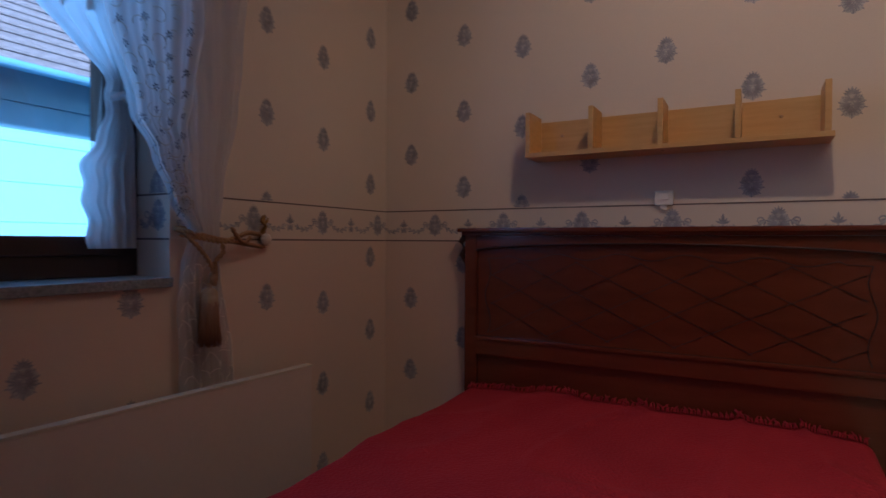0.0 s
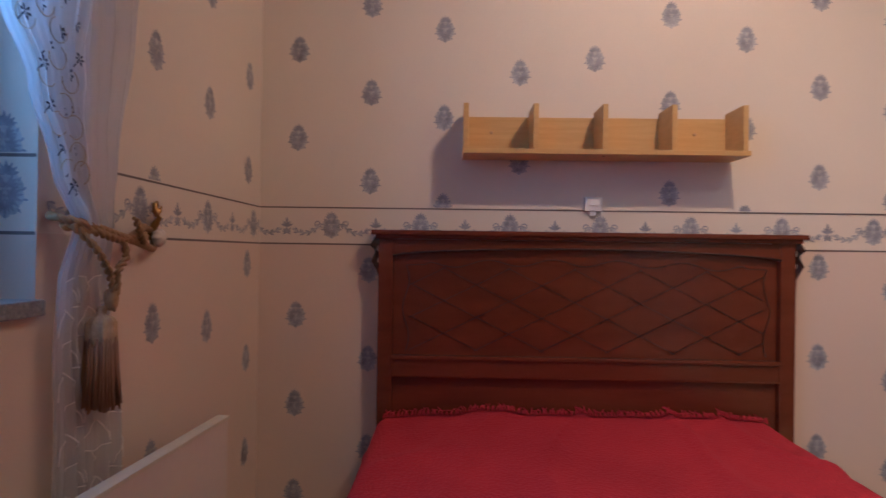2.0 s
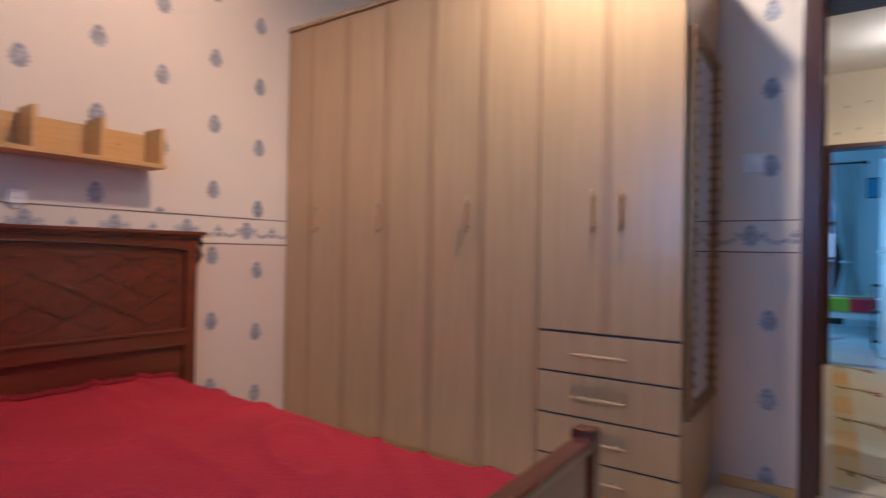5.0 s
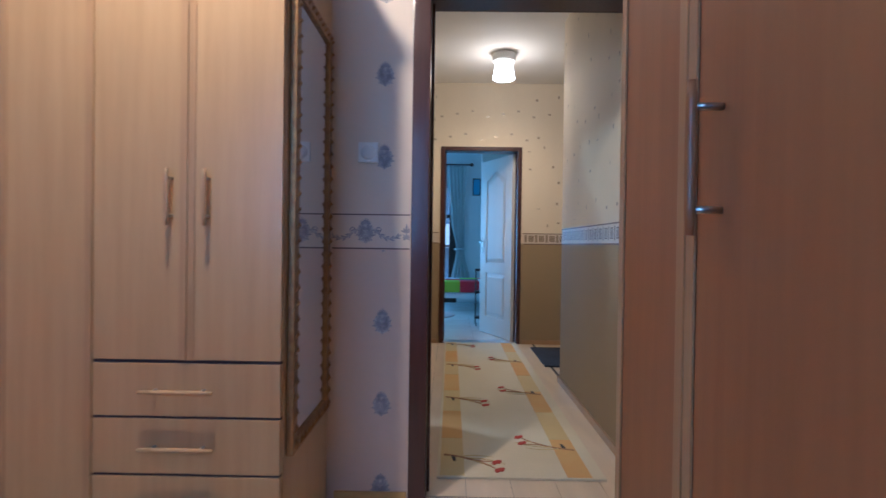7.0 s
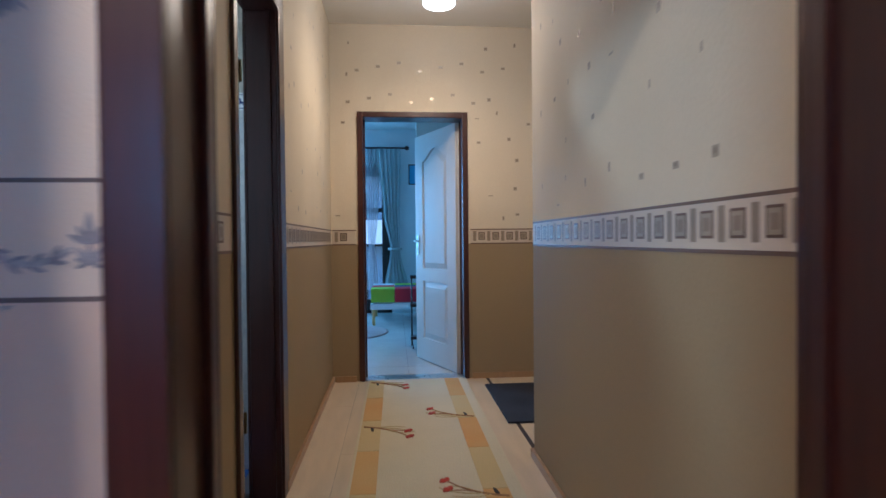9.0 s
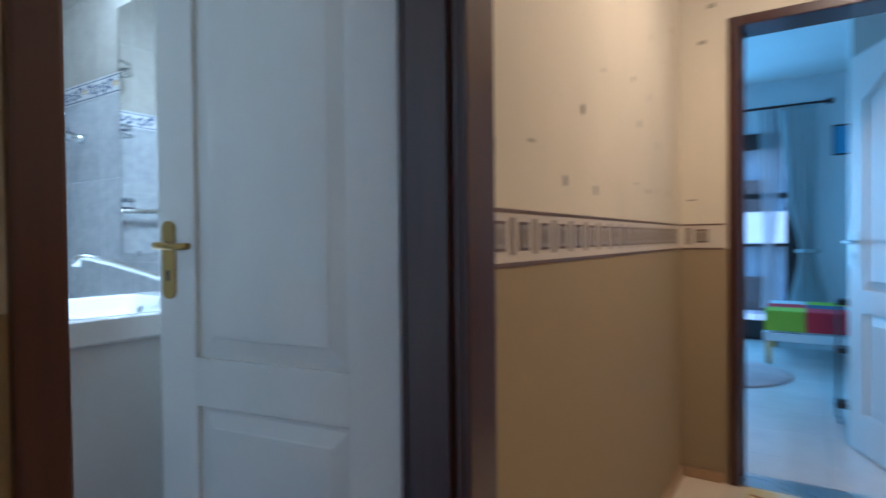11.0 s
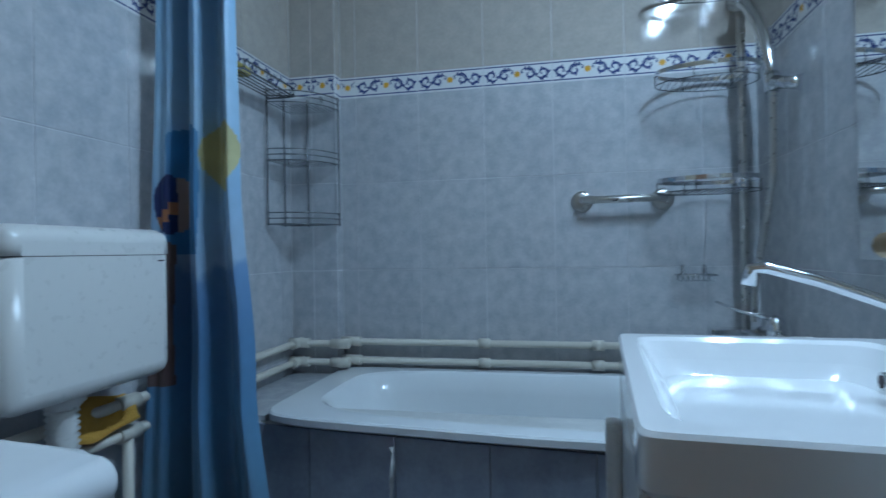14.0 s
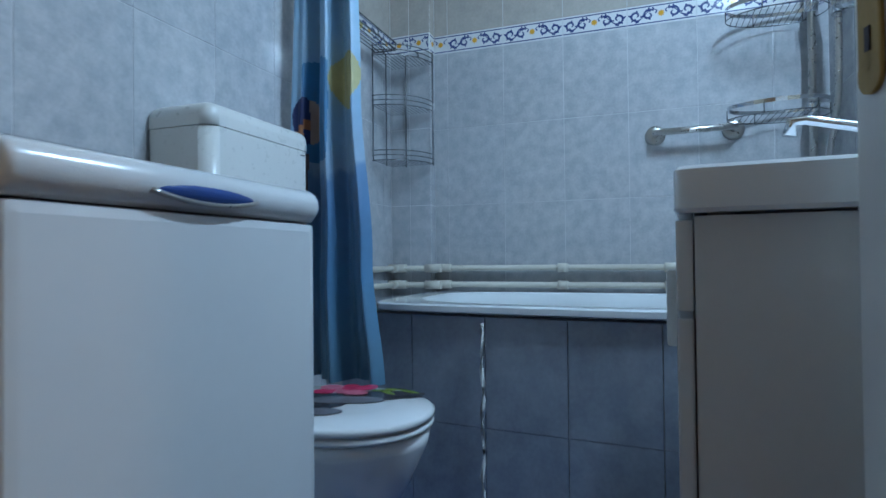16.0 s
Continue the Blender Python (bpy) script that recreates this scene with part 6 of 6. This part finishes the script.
def medallion():
    """A drop-shaped damask flower: a palmette over a fan of leaves on a pale ground, hooked side leaves and a tail."""
    out, edge = [], []
    for k in range(64):
        a = 2 * math.pi * k / 64
        up = max(0.0, math.sin(a))
        lobe = 0.84 + 0.10 * abs(math.cos(5 * (a - math.pi / 2)))
        edge.append((0.036 * lobe * math.cos(a) * (1 - 0.36 * up ** 1.5), -0.004 + 0.050 * lobe * math.sin(a)))
    out.append((edge, 1))
    fans = ((0.024, 0.027, 0.0030, (0.0, 0.42, 0.85, 1.3)), (0.006, 0.026, 0.0030, (0.55, 0.95, 1.35, 1.75)),
            (-0.012, 0.030, 0.0030, (0.8, 1.15, 1.5, 1.9, 2.3)), (-0.018, 0.027, 0.0028, (2.55, 2.85)), (-0.024, 0.030, 0.0028, (math.pi,)),
            (0.000, 0.013, 0.0022, (0.0, 0.6, 2.5)), (-0.022, 0.014, 0.0022, (0.0, 1.0, 2.0)), (0.034, 0.010, 0.0018, (0.25, 0.7)))
    for z, l, w, angles in fans:
        for a in angles:
            for s in ((1, -1) if 0.01 < a < 3.1 else (1,)):
                out.append((leaf_pts((0.0035 * s * math.sin(a), z), (s * math.sin(a), math.cos(a)), l * (1 - 0.22 * abs(math.sin(a)) * (z > 0)), w * 1.1), 0))
    for s in (1, -1):
        for x, z, h, l in ((0.021, 0.012, 1.0, 0.011), (0.028, -0.004, 0.75, 0.012), (0.029, -0.018, -0.1, 0.012), (0.021, -0.033, -0.9, 0.011)):
            out.append((leaf_pts((s * x, z), (s * math.cos(h), math.sin(h)), l, 0.0024), 0))
    return out


def sprig():
    """The small three-leaved flower of the border."""
    out = []
    for z, l, w, angles in ((-0.004, 0.036, 0.0052, (0.0,)), (-0.006, 0.026, 0.0040, (0.55, 1.1)), (-0.030, 0.026, 0.0044, (0.0, 0.6)), (-0.026, 0.017, 0.0030, (1.35, 2.0))):
        for a in angles:
            for s in ((1, -1) if a else (1,)):
                out.append((leaf_pts((0, z), (s * math.sin(a), math.cos(a)), l, w), 0))
    return out


BIG, SMALL = medallion(), sprig()


def stem(pts, w):
    """A tapering strip through pts."""
    out = []
    for k, ((x0, z0), (x1, z1)) in enumerate(zip(pts, pts[1:])):
        d = math.hypot(x1 - x0, z1 - z0) or 1
        nx, nz = -(z1 - z0) / d * w, (x1 - x0) / d * w
        a, b = 1 - 0.6 * k / len(pts), 1 - 0.6 * (k + 1) / len(pts)
        out.append(([(x0 + nx * a, z0 + nz * a), (x1 + nx * b, z1 + nz * b), (x1 - nx * b, z1 - nz * b), (x0 - nx * a, z0 - nz * a)], 0))
    return out


def swag(d):
    """A leafy garland that hangs from a medallion at 0 to a sprig at the signed distance d."""
    s = 1 if d > 0 else -1
    line = [(s * 0.036, 0.006), (d * 0.34, -0.012), (d * 0.46, -0.026), (d * 0.6, -0.031), (d * 0.74, -0.026), (d * 0.88, -0.014)]
    out = stem(line, 0.0026)
    out += stem([(s * (0.052 + 0.010 * math.cos(a)), 0.006 + 0.010 * math.sin(a)) for a in (math.pi - k * 0.62 for k in range(9))], 0.0026)
    for k in range(1, len(line)):
        (x0, z0), (x1, z1) = line[k - 1], line[k]
        h = math.atan2(z1 - z0, (x1 - x0) * s)
        for turn, l, w, tone in ((0.55, 0.024, 0.0036, 0), (-0.5, 0.020, 0.0032, 0), (0.15, 0.03, 0.0045, 1)):
            out.append((leaf_pts((x0, z0), (s * math.cos(h + turn), math.sin(h + turn)), l, w), tone))
    return out


class Print:
    """Flat printed shapes on one wall, in two tones. at(u, z) gives the place on the wall."""

    def __init__(self, at, lo, hi, holes=(), zcut=None):
        self.at, self.lo, self.hi, self.holes = at, lo, hi, holes
        self.tones, self.n = [bmesh.new(), bmesh.new(), bmesh.new()], 0

    def put(self, shapes, u, z, lim=None):
        for pts, tone in shapes:
            q = [(min(max(u + a, self.lo), self.hi), z + b) for a, b in pts]
            if lim:
                q = [(a, max(b, lim[1]) if z > 1.081 else min(b, lim[0])) for a, b in q]
            if max(a for a, b in q) - min(a for a, b in q) < 0.002 or max(b for a, b in q) - min(b for a, b in q) < 0.002:
                continue
            if any(max(a for a, b in q) > h[0] and min(a for a, b in q) < h[1] and max(b for a, b in q) > h[2] and min(b for a, b in q) < h[3] for h in self.holes):
                continue
            self.n = self.n % 40 + 1 if len(pts) < 20 else 1
            poly(self.tones[tone], [self.at(a, b, 0.00025 + 0.00004 * self.n) for a, b in q])

    def done(self, parent, mats, names=("print", "print", "border_line")):
        for bm, m, nm in zip(self.tones, mats, names):
            if bm.verts:
                ob = part(nm, bm, m, parent)
                ob["kind"] = "stuff"
            else:
                bm.free()


def bar(u0, u1, z0, z1):
    return [(u0, z0), (u1, z0), (u1, z1), (u0, z1)]


def damask_wall(parent, at, lo, hi, cols, bigs, smalls, holes=()):
    pr = Print(at, lo, hi, holes)
    for u, ph in cols:
        for k in range(9):
            pr.put(BIG, u, ph + 0.3285 * k, (1.008, 1.154))
    for u in bigs:
        pr.put(BIG, u, 1.086)
        for s in (1, -1):
            near = [abs(v - u) for v in smalls if 0.1 < (v - u) * s < 0.25] or [0.168]
            pr.put(swag(s * near[0]), u, 1.082)
    for u in smalls:
        pr.put(SMALL, u, 1.082)
    n = max(1, round((hi - lo) / 0.2))
    for k in range(n):
        a, b = lo + (hi - lo) * k / n, lo + (hi - lo) * (k + 1) / n
        for z, h in ((1.149, 0.0026), (1.014, 0.003)):
            pr.put([(bar(a, b, z - h, z + h), 2)], 0, 0)
    pr.done(parent, (M_PRINT, M_PRINT2, M_LINE))


damask_wall(w_west, lambda u, z, d: (-1.66 + d, u, z), 0.647, 3.75, [(0.785, 0.096), (1.055, 0.266), (1.326, 0.175), (1.605, 0.016), (1.879, 0.07), (2.157, 0.233), (2.433, 0.145), (2.702, 0.299), (2.968, 0.22)],
            [0.582 + 0.331 * k for k in range(9)], [0.747 + 0.331 * k for k in range(9)])
damask_wall(w_south, lambda u, z, d: (u, 0.645 + d, z), -1.658, 1.85, [(-1.537, 0.285), (-1.22, 0.108), (-0.92, 0.155), (-0.42, 0.183), (-0.155, 0.02), (0.12, 0.21), (0.4, 0.1), (0.78, 0.2), (1.05, 0.1), (1.33, 0.27), (1.6, 0.05)],
            [-1.593, -1.216, -0.86, -0.5] + [0.9 + 0.345 * k for k in range(3)], [-1.397, -1.035, -0.68] + [1.07 + 0.345 * k for k in range(2)], [(-0.56, 0.8, 0.9, 2.26)])
damask_wall(w_north, lambda u, z, d: (u, 3.785 - d, z), 0.46, 0.77, [(0.665, 0.068)], [0.593], [0.425, 0.757])
# window reveal, same paper
rv = Print(lambda u, z, d: (-0.54 + d, u, z), 0.302, 0.643)
for k in range(9):
    rv.put(BIG, 0.585, 0.19 + 0.3285 * k, (1.008, 1.154))
rv.put(BIG, 0.59, 1.09)
rv.put(SMALL, 0.475, 1.085)
rv.put(swag(-0.1), 0.59, 1.082)
rv.put(swag(-0.12), 0.46, 1.082)
for z in (1.149, 1.014):
    rv.put([(bar(0.302, 0.643, z - 0.003, z + 0.003), 2)], 0, 0)
rv.done(w_south, (M_PRINT, M_PRINT2, M_LINE))


def hall_wall(parent, at, lo, hi, seed, holes=()):
    """Border band with rectangles, and small printed rectangles above it."""
    r = random.Random(seed)
    runs = [(lo, hi)]
    for h in holes:
        runs = [q for a, b in runs for q in ((a, min(b, h[0])), (max(a, h[1]), b)) if q[1] - q[0] > 0.02]
    for a, b in runs:
        bm = poly(bmesh.new(), [at(*q, 0.0008) for q in bar(a, b, 1.05, 1.158)])
        part("border_band", bm, M_HBAND, parent)
        bm = bmesh.new()
        for z0, z1 in ((1.043, 1.052), (1.152, 1.16)):
            poly(bm, [at(*q, 0.0016) for q in bar(a, b, z0, z1)])
        part("border_line", bm, M_HDARK, parent)
        d, m, c = bmesh.new(), bmesh.new(), bmesh.new()
        u, k = a + 0.02, 0
        while u < b - 0.06:
            if k % 2 == 0:
                poly(m, [at(*q, 0.0018) for q in bar(u, u + 0.024, 1.067, 1.143)])
                u += 0.024 + 0.017
            else:
                poly(d, [at(*q, 0.0018) for q in bar(u, u + 0.052, 1.075, 1.135)])
                poly(c, [at(*q, 0.0024) for q in bar(u + 0.006, u + 0.046, 1.081, 1.129)])
                poly(m, [at(*q, 0.003) for q in bar(u + 0.014, u + 0.038, 1.09, 1.12)])
                u += 0.052 + 0.017
            k += 1
        for bm, mm in ((d, M_HDARK), (m, M_HMID), (c, M_HSIL)):
            if bm.verts:
                part("border_print", bm, mm, parent)["kind"] = "stuff"
    bm, bm2 = bmesh.new(), bmesh.new()
    for i in range(int((hi - lo) / 0.2) + 1):
        for j in range(8):
            u = lo + 0.06 + i * 0.2 + r.uniform(-0.06, 0.06) + (0.1 if j % 2 else 0)
            z = 1.26 + j * 0.185 + r.uniform(-0.05, 0.05)
            w, h = r.choice(((0.016, 0.03), (0.03, 0.018), (0.035, 0.008), (0.012, 0.022), (0.026, 0.026)))
            if r.random() < 0.3 or u + w > hi - 0.01 or any(u + w > q[0] and u < q[1] for q in holes) or z > 2.65:
                continue
            poly(bm, [at(*q, 0.001) for q in bar(u, u + w, z, z + h)])
            if w * h > 0.0004:
                poly(bm2, [at(*q, 0.0018) for q in bar(u + w * 0.25, u + w * 0.75, z + h * 0.3, z + h * 0.8)])
    for b_, mm in ((bm, M_HSIL), (bm2, M_HMID)):
        part("print", b_, mm, parent)["kind"] = "stuff"


hall_wall(w_hw, lambda u, z, d: (0.62 + d, u, z), 3.97, 7.43, 1, [(4.82, 5.55)])
hall_wall(w_he, lambda u, z, d: (1.775 - d, u, z), 3.97, 5.815, 2)
hall_wall(w_hn, lambda u, z, d: (u, 7.437 - d, z), 0.625, 3.28, 3, [(0.805, 1.685)])
bm = bmesh.new()
for i in range(7):
    for j in range(2):
        u, z = 0.74 + i * 0.16 + 0.07 * j, 2.12 + 0.24 * j + 0.03 * (i % 3)
        poly(bm, [(a, 7.4355, b) for a, b in bar(u, u + 0.03, z, z + 0.02)])
part("print", bm, M_HSIL, w_hn)["kind"] = "stuff"


# ---- floor boards and tiles ----
def shared(name, mesh, at, parent, turn=None):
    ob = new(name, mesh)
    ob.parent = parent
    ob.matrix_basis = Matrix.Translation(at) if turn is None else Matrix.Translation(at) @ turn
    return ob


def slab_mesh(name, w, l, h, m, bevel=0.0012):
    bm = bx(-w / 2, w / 2, -l / 2, l / 2, 0, h, bevel)
    bmesh.ops.recalc_face_normals(bm, faces=bm.faces)
    me = bpy.data.meshes.new(name)
    bm.to_mesh(me)
    bm.free()
    me.materials.append(m)
    return me


fl = {o.name: o for o in scene.objects}


def boards(parent, x0, x1, y0, y1, w, l, m, stagger=True):
    me = slab_mesh("plank", w - 0.0015, l - 0.0015, 0.004, m)
    i = 0
    x = x0
    while x + w <= x1 + 0.001:
        n = int((y1 - y0) / l)
        left = y1 - y0
        y = y0
        first = l * (0.3 + 0.35 * (i % 3)) if stagger else l
        cut = first
        while y < y1 - 0.01:
            c = min(cut, y1 - y)
            use = me if abs(c - l) < 1e-4 else slab_mesh("plank", w - 0.0015, c - 0.0015, 0.004, m)
            shared("plank" if stagger else "tile", use, (x + w / 2, y + c / 2, -0.004), parent)
            y += c
            cut = l
        x += w
        i += 1


boards(fl["floor_hall"], 0.62, 1.80, 3.85, 7.45, 0.196, 1.28, M_LAM)
boards(fl["floor_hall"], 1.82, 3.3, 5.84, 7.45, 0.196, 1.28, M_LAM)
boards(fl["floor_bedroom"], -1.66, 1.88, 0.60, 3.84, 0.196, 1.28, M_LAM)
boards(fl["floor_living_room"], -0.6, 2.7, 7.46, 11.5, 0.45, 0.45, M_TILEW, False)
boards(fl["floor_bathroom"], -1.19, 0.51, 4.16, 5.84, 0.2, 0.2, M_BFLOOR, False)
setting("trim_threshold", bx(0.865, 1.625, 7.44, 7.6, -0.003, 0.006, 0.002), M_STEEL, "thin metal threshold strip")

# bathroom wall tiles
G = 0.0022
MESH = {}


def tile_mesh(w, h, m, key):
    k = (round(w, 3), round(h, 3), key)
    if k not in MESH:
        bm = bx(-w / 2 + G / 2, w / 2 - G / 2, -h / 2 + G / 2, h / 2 - G / 2, 0, 0.008, 0.0011)
        bmesh.ops.recalc_face_normals(bm, faces=bm.faces)
        me = bpy.data.meshes.new("tile")
        bm.to_mesh(me)
        bm.free()
        me.materials.append(m)
        MESH[k] = me
    return MESH[k]


def border_mesh(w):
    k = ("border", round(w, 3))
    if k in MESH:
        return MESH[k]
    h = zb1 - zb0
    bm = bx(-w / 2 + G / 2, w / 2 - G / 2, -h / 2 + G / 2, h / 2 - G / 2, 0, 0.0082, 0.0011)
    z0, cnt = 0.0084, [0]

    def add(pts, idx):
        cnt[0] += 1
        v = [bm.verts.new((a, b, z0 + 0.00001 * cnt[0])) for a, b in pts if abs(a) < w / 2 - 0.002]
        if len(v) > 2:
            bm.faces.new(v).material_index = idx
    for y in (-0.032, 0.032):
        add(bar(-w / 2 + 0.0022, w / 2 - 0.0022, y - 0.0022, y + 0.0022), 1)
    for s in (1, -1):
        for cx_, up in ((0.045, 1), (0.092, -1)):
            pts = [(s * (cx_ + (0.006 + 0.0011 * k2) * math.cos(0.42 * k2 + 2.0)), up * (-0.001 + (0.006 + 0.0011 * k2) * math.sin(0.42 * k2 + 2.0) * 0.95)) for k2 in range(17)]
            for q0, q1, j in zip(pts, pts[1:], range(16)):
                d = math.hypot(q1[0] - q0[0], q1[1] - q0[1])
                nx, ny = -(q1[1] - q0[1]) / d, (q1[0] - q0[0]) / d
                wd_ = 0.0022 + 0.0022 * math.sin(math.pi * j / 16)
                add([(q0[0] + nx * wd_, q0[1] + ny * wd_), (q1[0] + nx * wd_, q1[1] + ny * wd_), (q1[0] - nx * wd_, q1[1] - ny * wd_), (q0[0] - nx * wd_, q0[1] - ny * wd_)], 1)
            for j in (6, 10, 14):
                e = Vector(pts[j]) - Vector((s * cx_, 0))
                add(leaf_pts(pts[j], tuple(e.normalized()), 0.010, 0.0036), 1)
    for s in (1, -1):
        st = [(s * (0.014 + 0.0055 * k2), 0.019 * math.sin(0.62 + 0.31 * k2)) for k2 in range(20)]
        for q0, q1, j in zip(st, st[1:], range(19)):
            d = math.hypot(q1[0] - q0[0], q1[1] - q0[1])
            nx, ny = -(q1[1] - q0[1]) / d * 0.0016, (q1[0] - q0[0]) / d * 0.0016
            add([(q0[0] + nx, q0[1] + ny), (q1[0] + nx, q1[1] + ny), (q1[0] - nx, q1[1] - ny), (q0[0] - nx, q0[1] - ny)], 1)
            if j % 2 == 0:
                up = 1 if j % 4 else -1
                add(leaf_pts(q0, (s * 0.62, 0.78 * up), 0.0125, 0.0034), 1)
    for j in range(8):
        a = j * math.pi / 4
        add(leaf_pts((0, 0), (math.cos(a), math.sin(a)), 0.0135, 0.0034), 2)
    me = bpy.data.meshes.new("tile")
    for f in bm.faces:
        if f.normal.z < 0 and f.material_index:
            f.normal_flip()
    bm.to_mesh(me)
    bm.free()
    for one in (M_BTILE, M_BBLUE, M_BYEL):
        me.materials.append(one)
    MESH[k] = me
    return me


def tile_wall(parent, plane, o, u0, u1, grid, flip, zlo=0.0, zhi=CE):
    """Tiles on the plane x = o or y = o between u0 and u1; grid: where a joint lies; flip: +1 or -1, the way they face."""
    if plane == "x":
        turn = Matrix(((0, 0, flip), (flip, 0, 0), (0, 1, 0))).to_4x4()
    else:
        turn = Matrix(((-flip, 0, 0), (0, 0, flip), (0, 1, 0))).to_4x4()
    us = [u0] + [grid + 0.25 * k for k in range(-20, 20) if u0 + 0.012 < grid + 0.25 * k < u1 - 0.012] + [u1]
    zs = [(zb0 - TH * (k + 1), zb0 - TH * k, "low") for k in range(6)] + [(zb0, zb1, "band")] + [(zb1 + TH * k, zb1 + TH * (k + 1), "high") for k in range(3)]
    for z0, z1, kind in zs:
        z0, z1 = max(z0, zlo), min(z1, zhi)
        if z1 - z0 < 0.02:
            continue
        for a, b in zip(us, us[1:]):
            me = border_mesh(b - a) if kind == "band" else tile_mesh(b - a, z1 - z0, M_TILE if kind == "low" else M_TILEU, kind)
            at = ((o, (a + b) / 2, (z0 + z1) / 2) if plane == "x" else ((a + b) / 2, o, (z0 + z1) / 2))
            shared("tile", me, at, parent, turn)


tile_wall(b_west, "x", -1.808, 4.346, 5.83, 4.408, 1)
tile_wall(b_chase, "x", -1.748, 4.160, 4.346, 4.0, 1)
tile_wall(b_chase, "y", 4.338, -1.80, -1.748, -1.5, 1)
tile_wall(b_south, "y", 4.152, -1.74, 0.498, -0.662, 1)
tile_wall(b_north, "y", 5.838, -1.80, 0.498, -1.55, -1)
# panel before the tub
pan = setting("wall_tub_panel", poly(bmesh.new(), [(tub_front(4.162 + 1.668 * k / 10) - 0.03, 4.162 + 1.668 * k / 10, 0.0) for k in range(11)] + [(-1.35, 5.83, 0.0), (-1.35, 4.162, 0.0)], (0, 0, 0.62)), M_GROUT, "slate blue tiled tub panel")
ys = [4.162, 4.26, 4.508, 4.757, 5.005, 5.255, 5.505, 5.755, 5.83]
for y0, y1 in zip(ys, ys[1:]):
    a, b = Vector((tub_front(y0) - 0.028, y0, 0)), Vector((tub_front(y1) - 0.028, y1, 0))
    d = (b - a)
    n = Vector((d.y, -d.x, 0)).normalized()
    for z0, z1 in ((0.287, 0.621), (0.0, 0.287)):
        turn = Matrix((d.normalized(), Vector((0, 0, 1)), n)).transposed().to_4x4()
        shared("tile", tile_mesh(d.length, z1 - z0, M_TILED, "panel"), (a + b) / 2 + Vector((0, 0, (z0 + z1) / 2)), pan, turn)
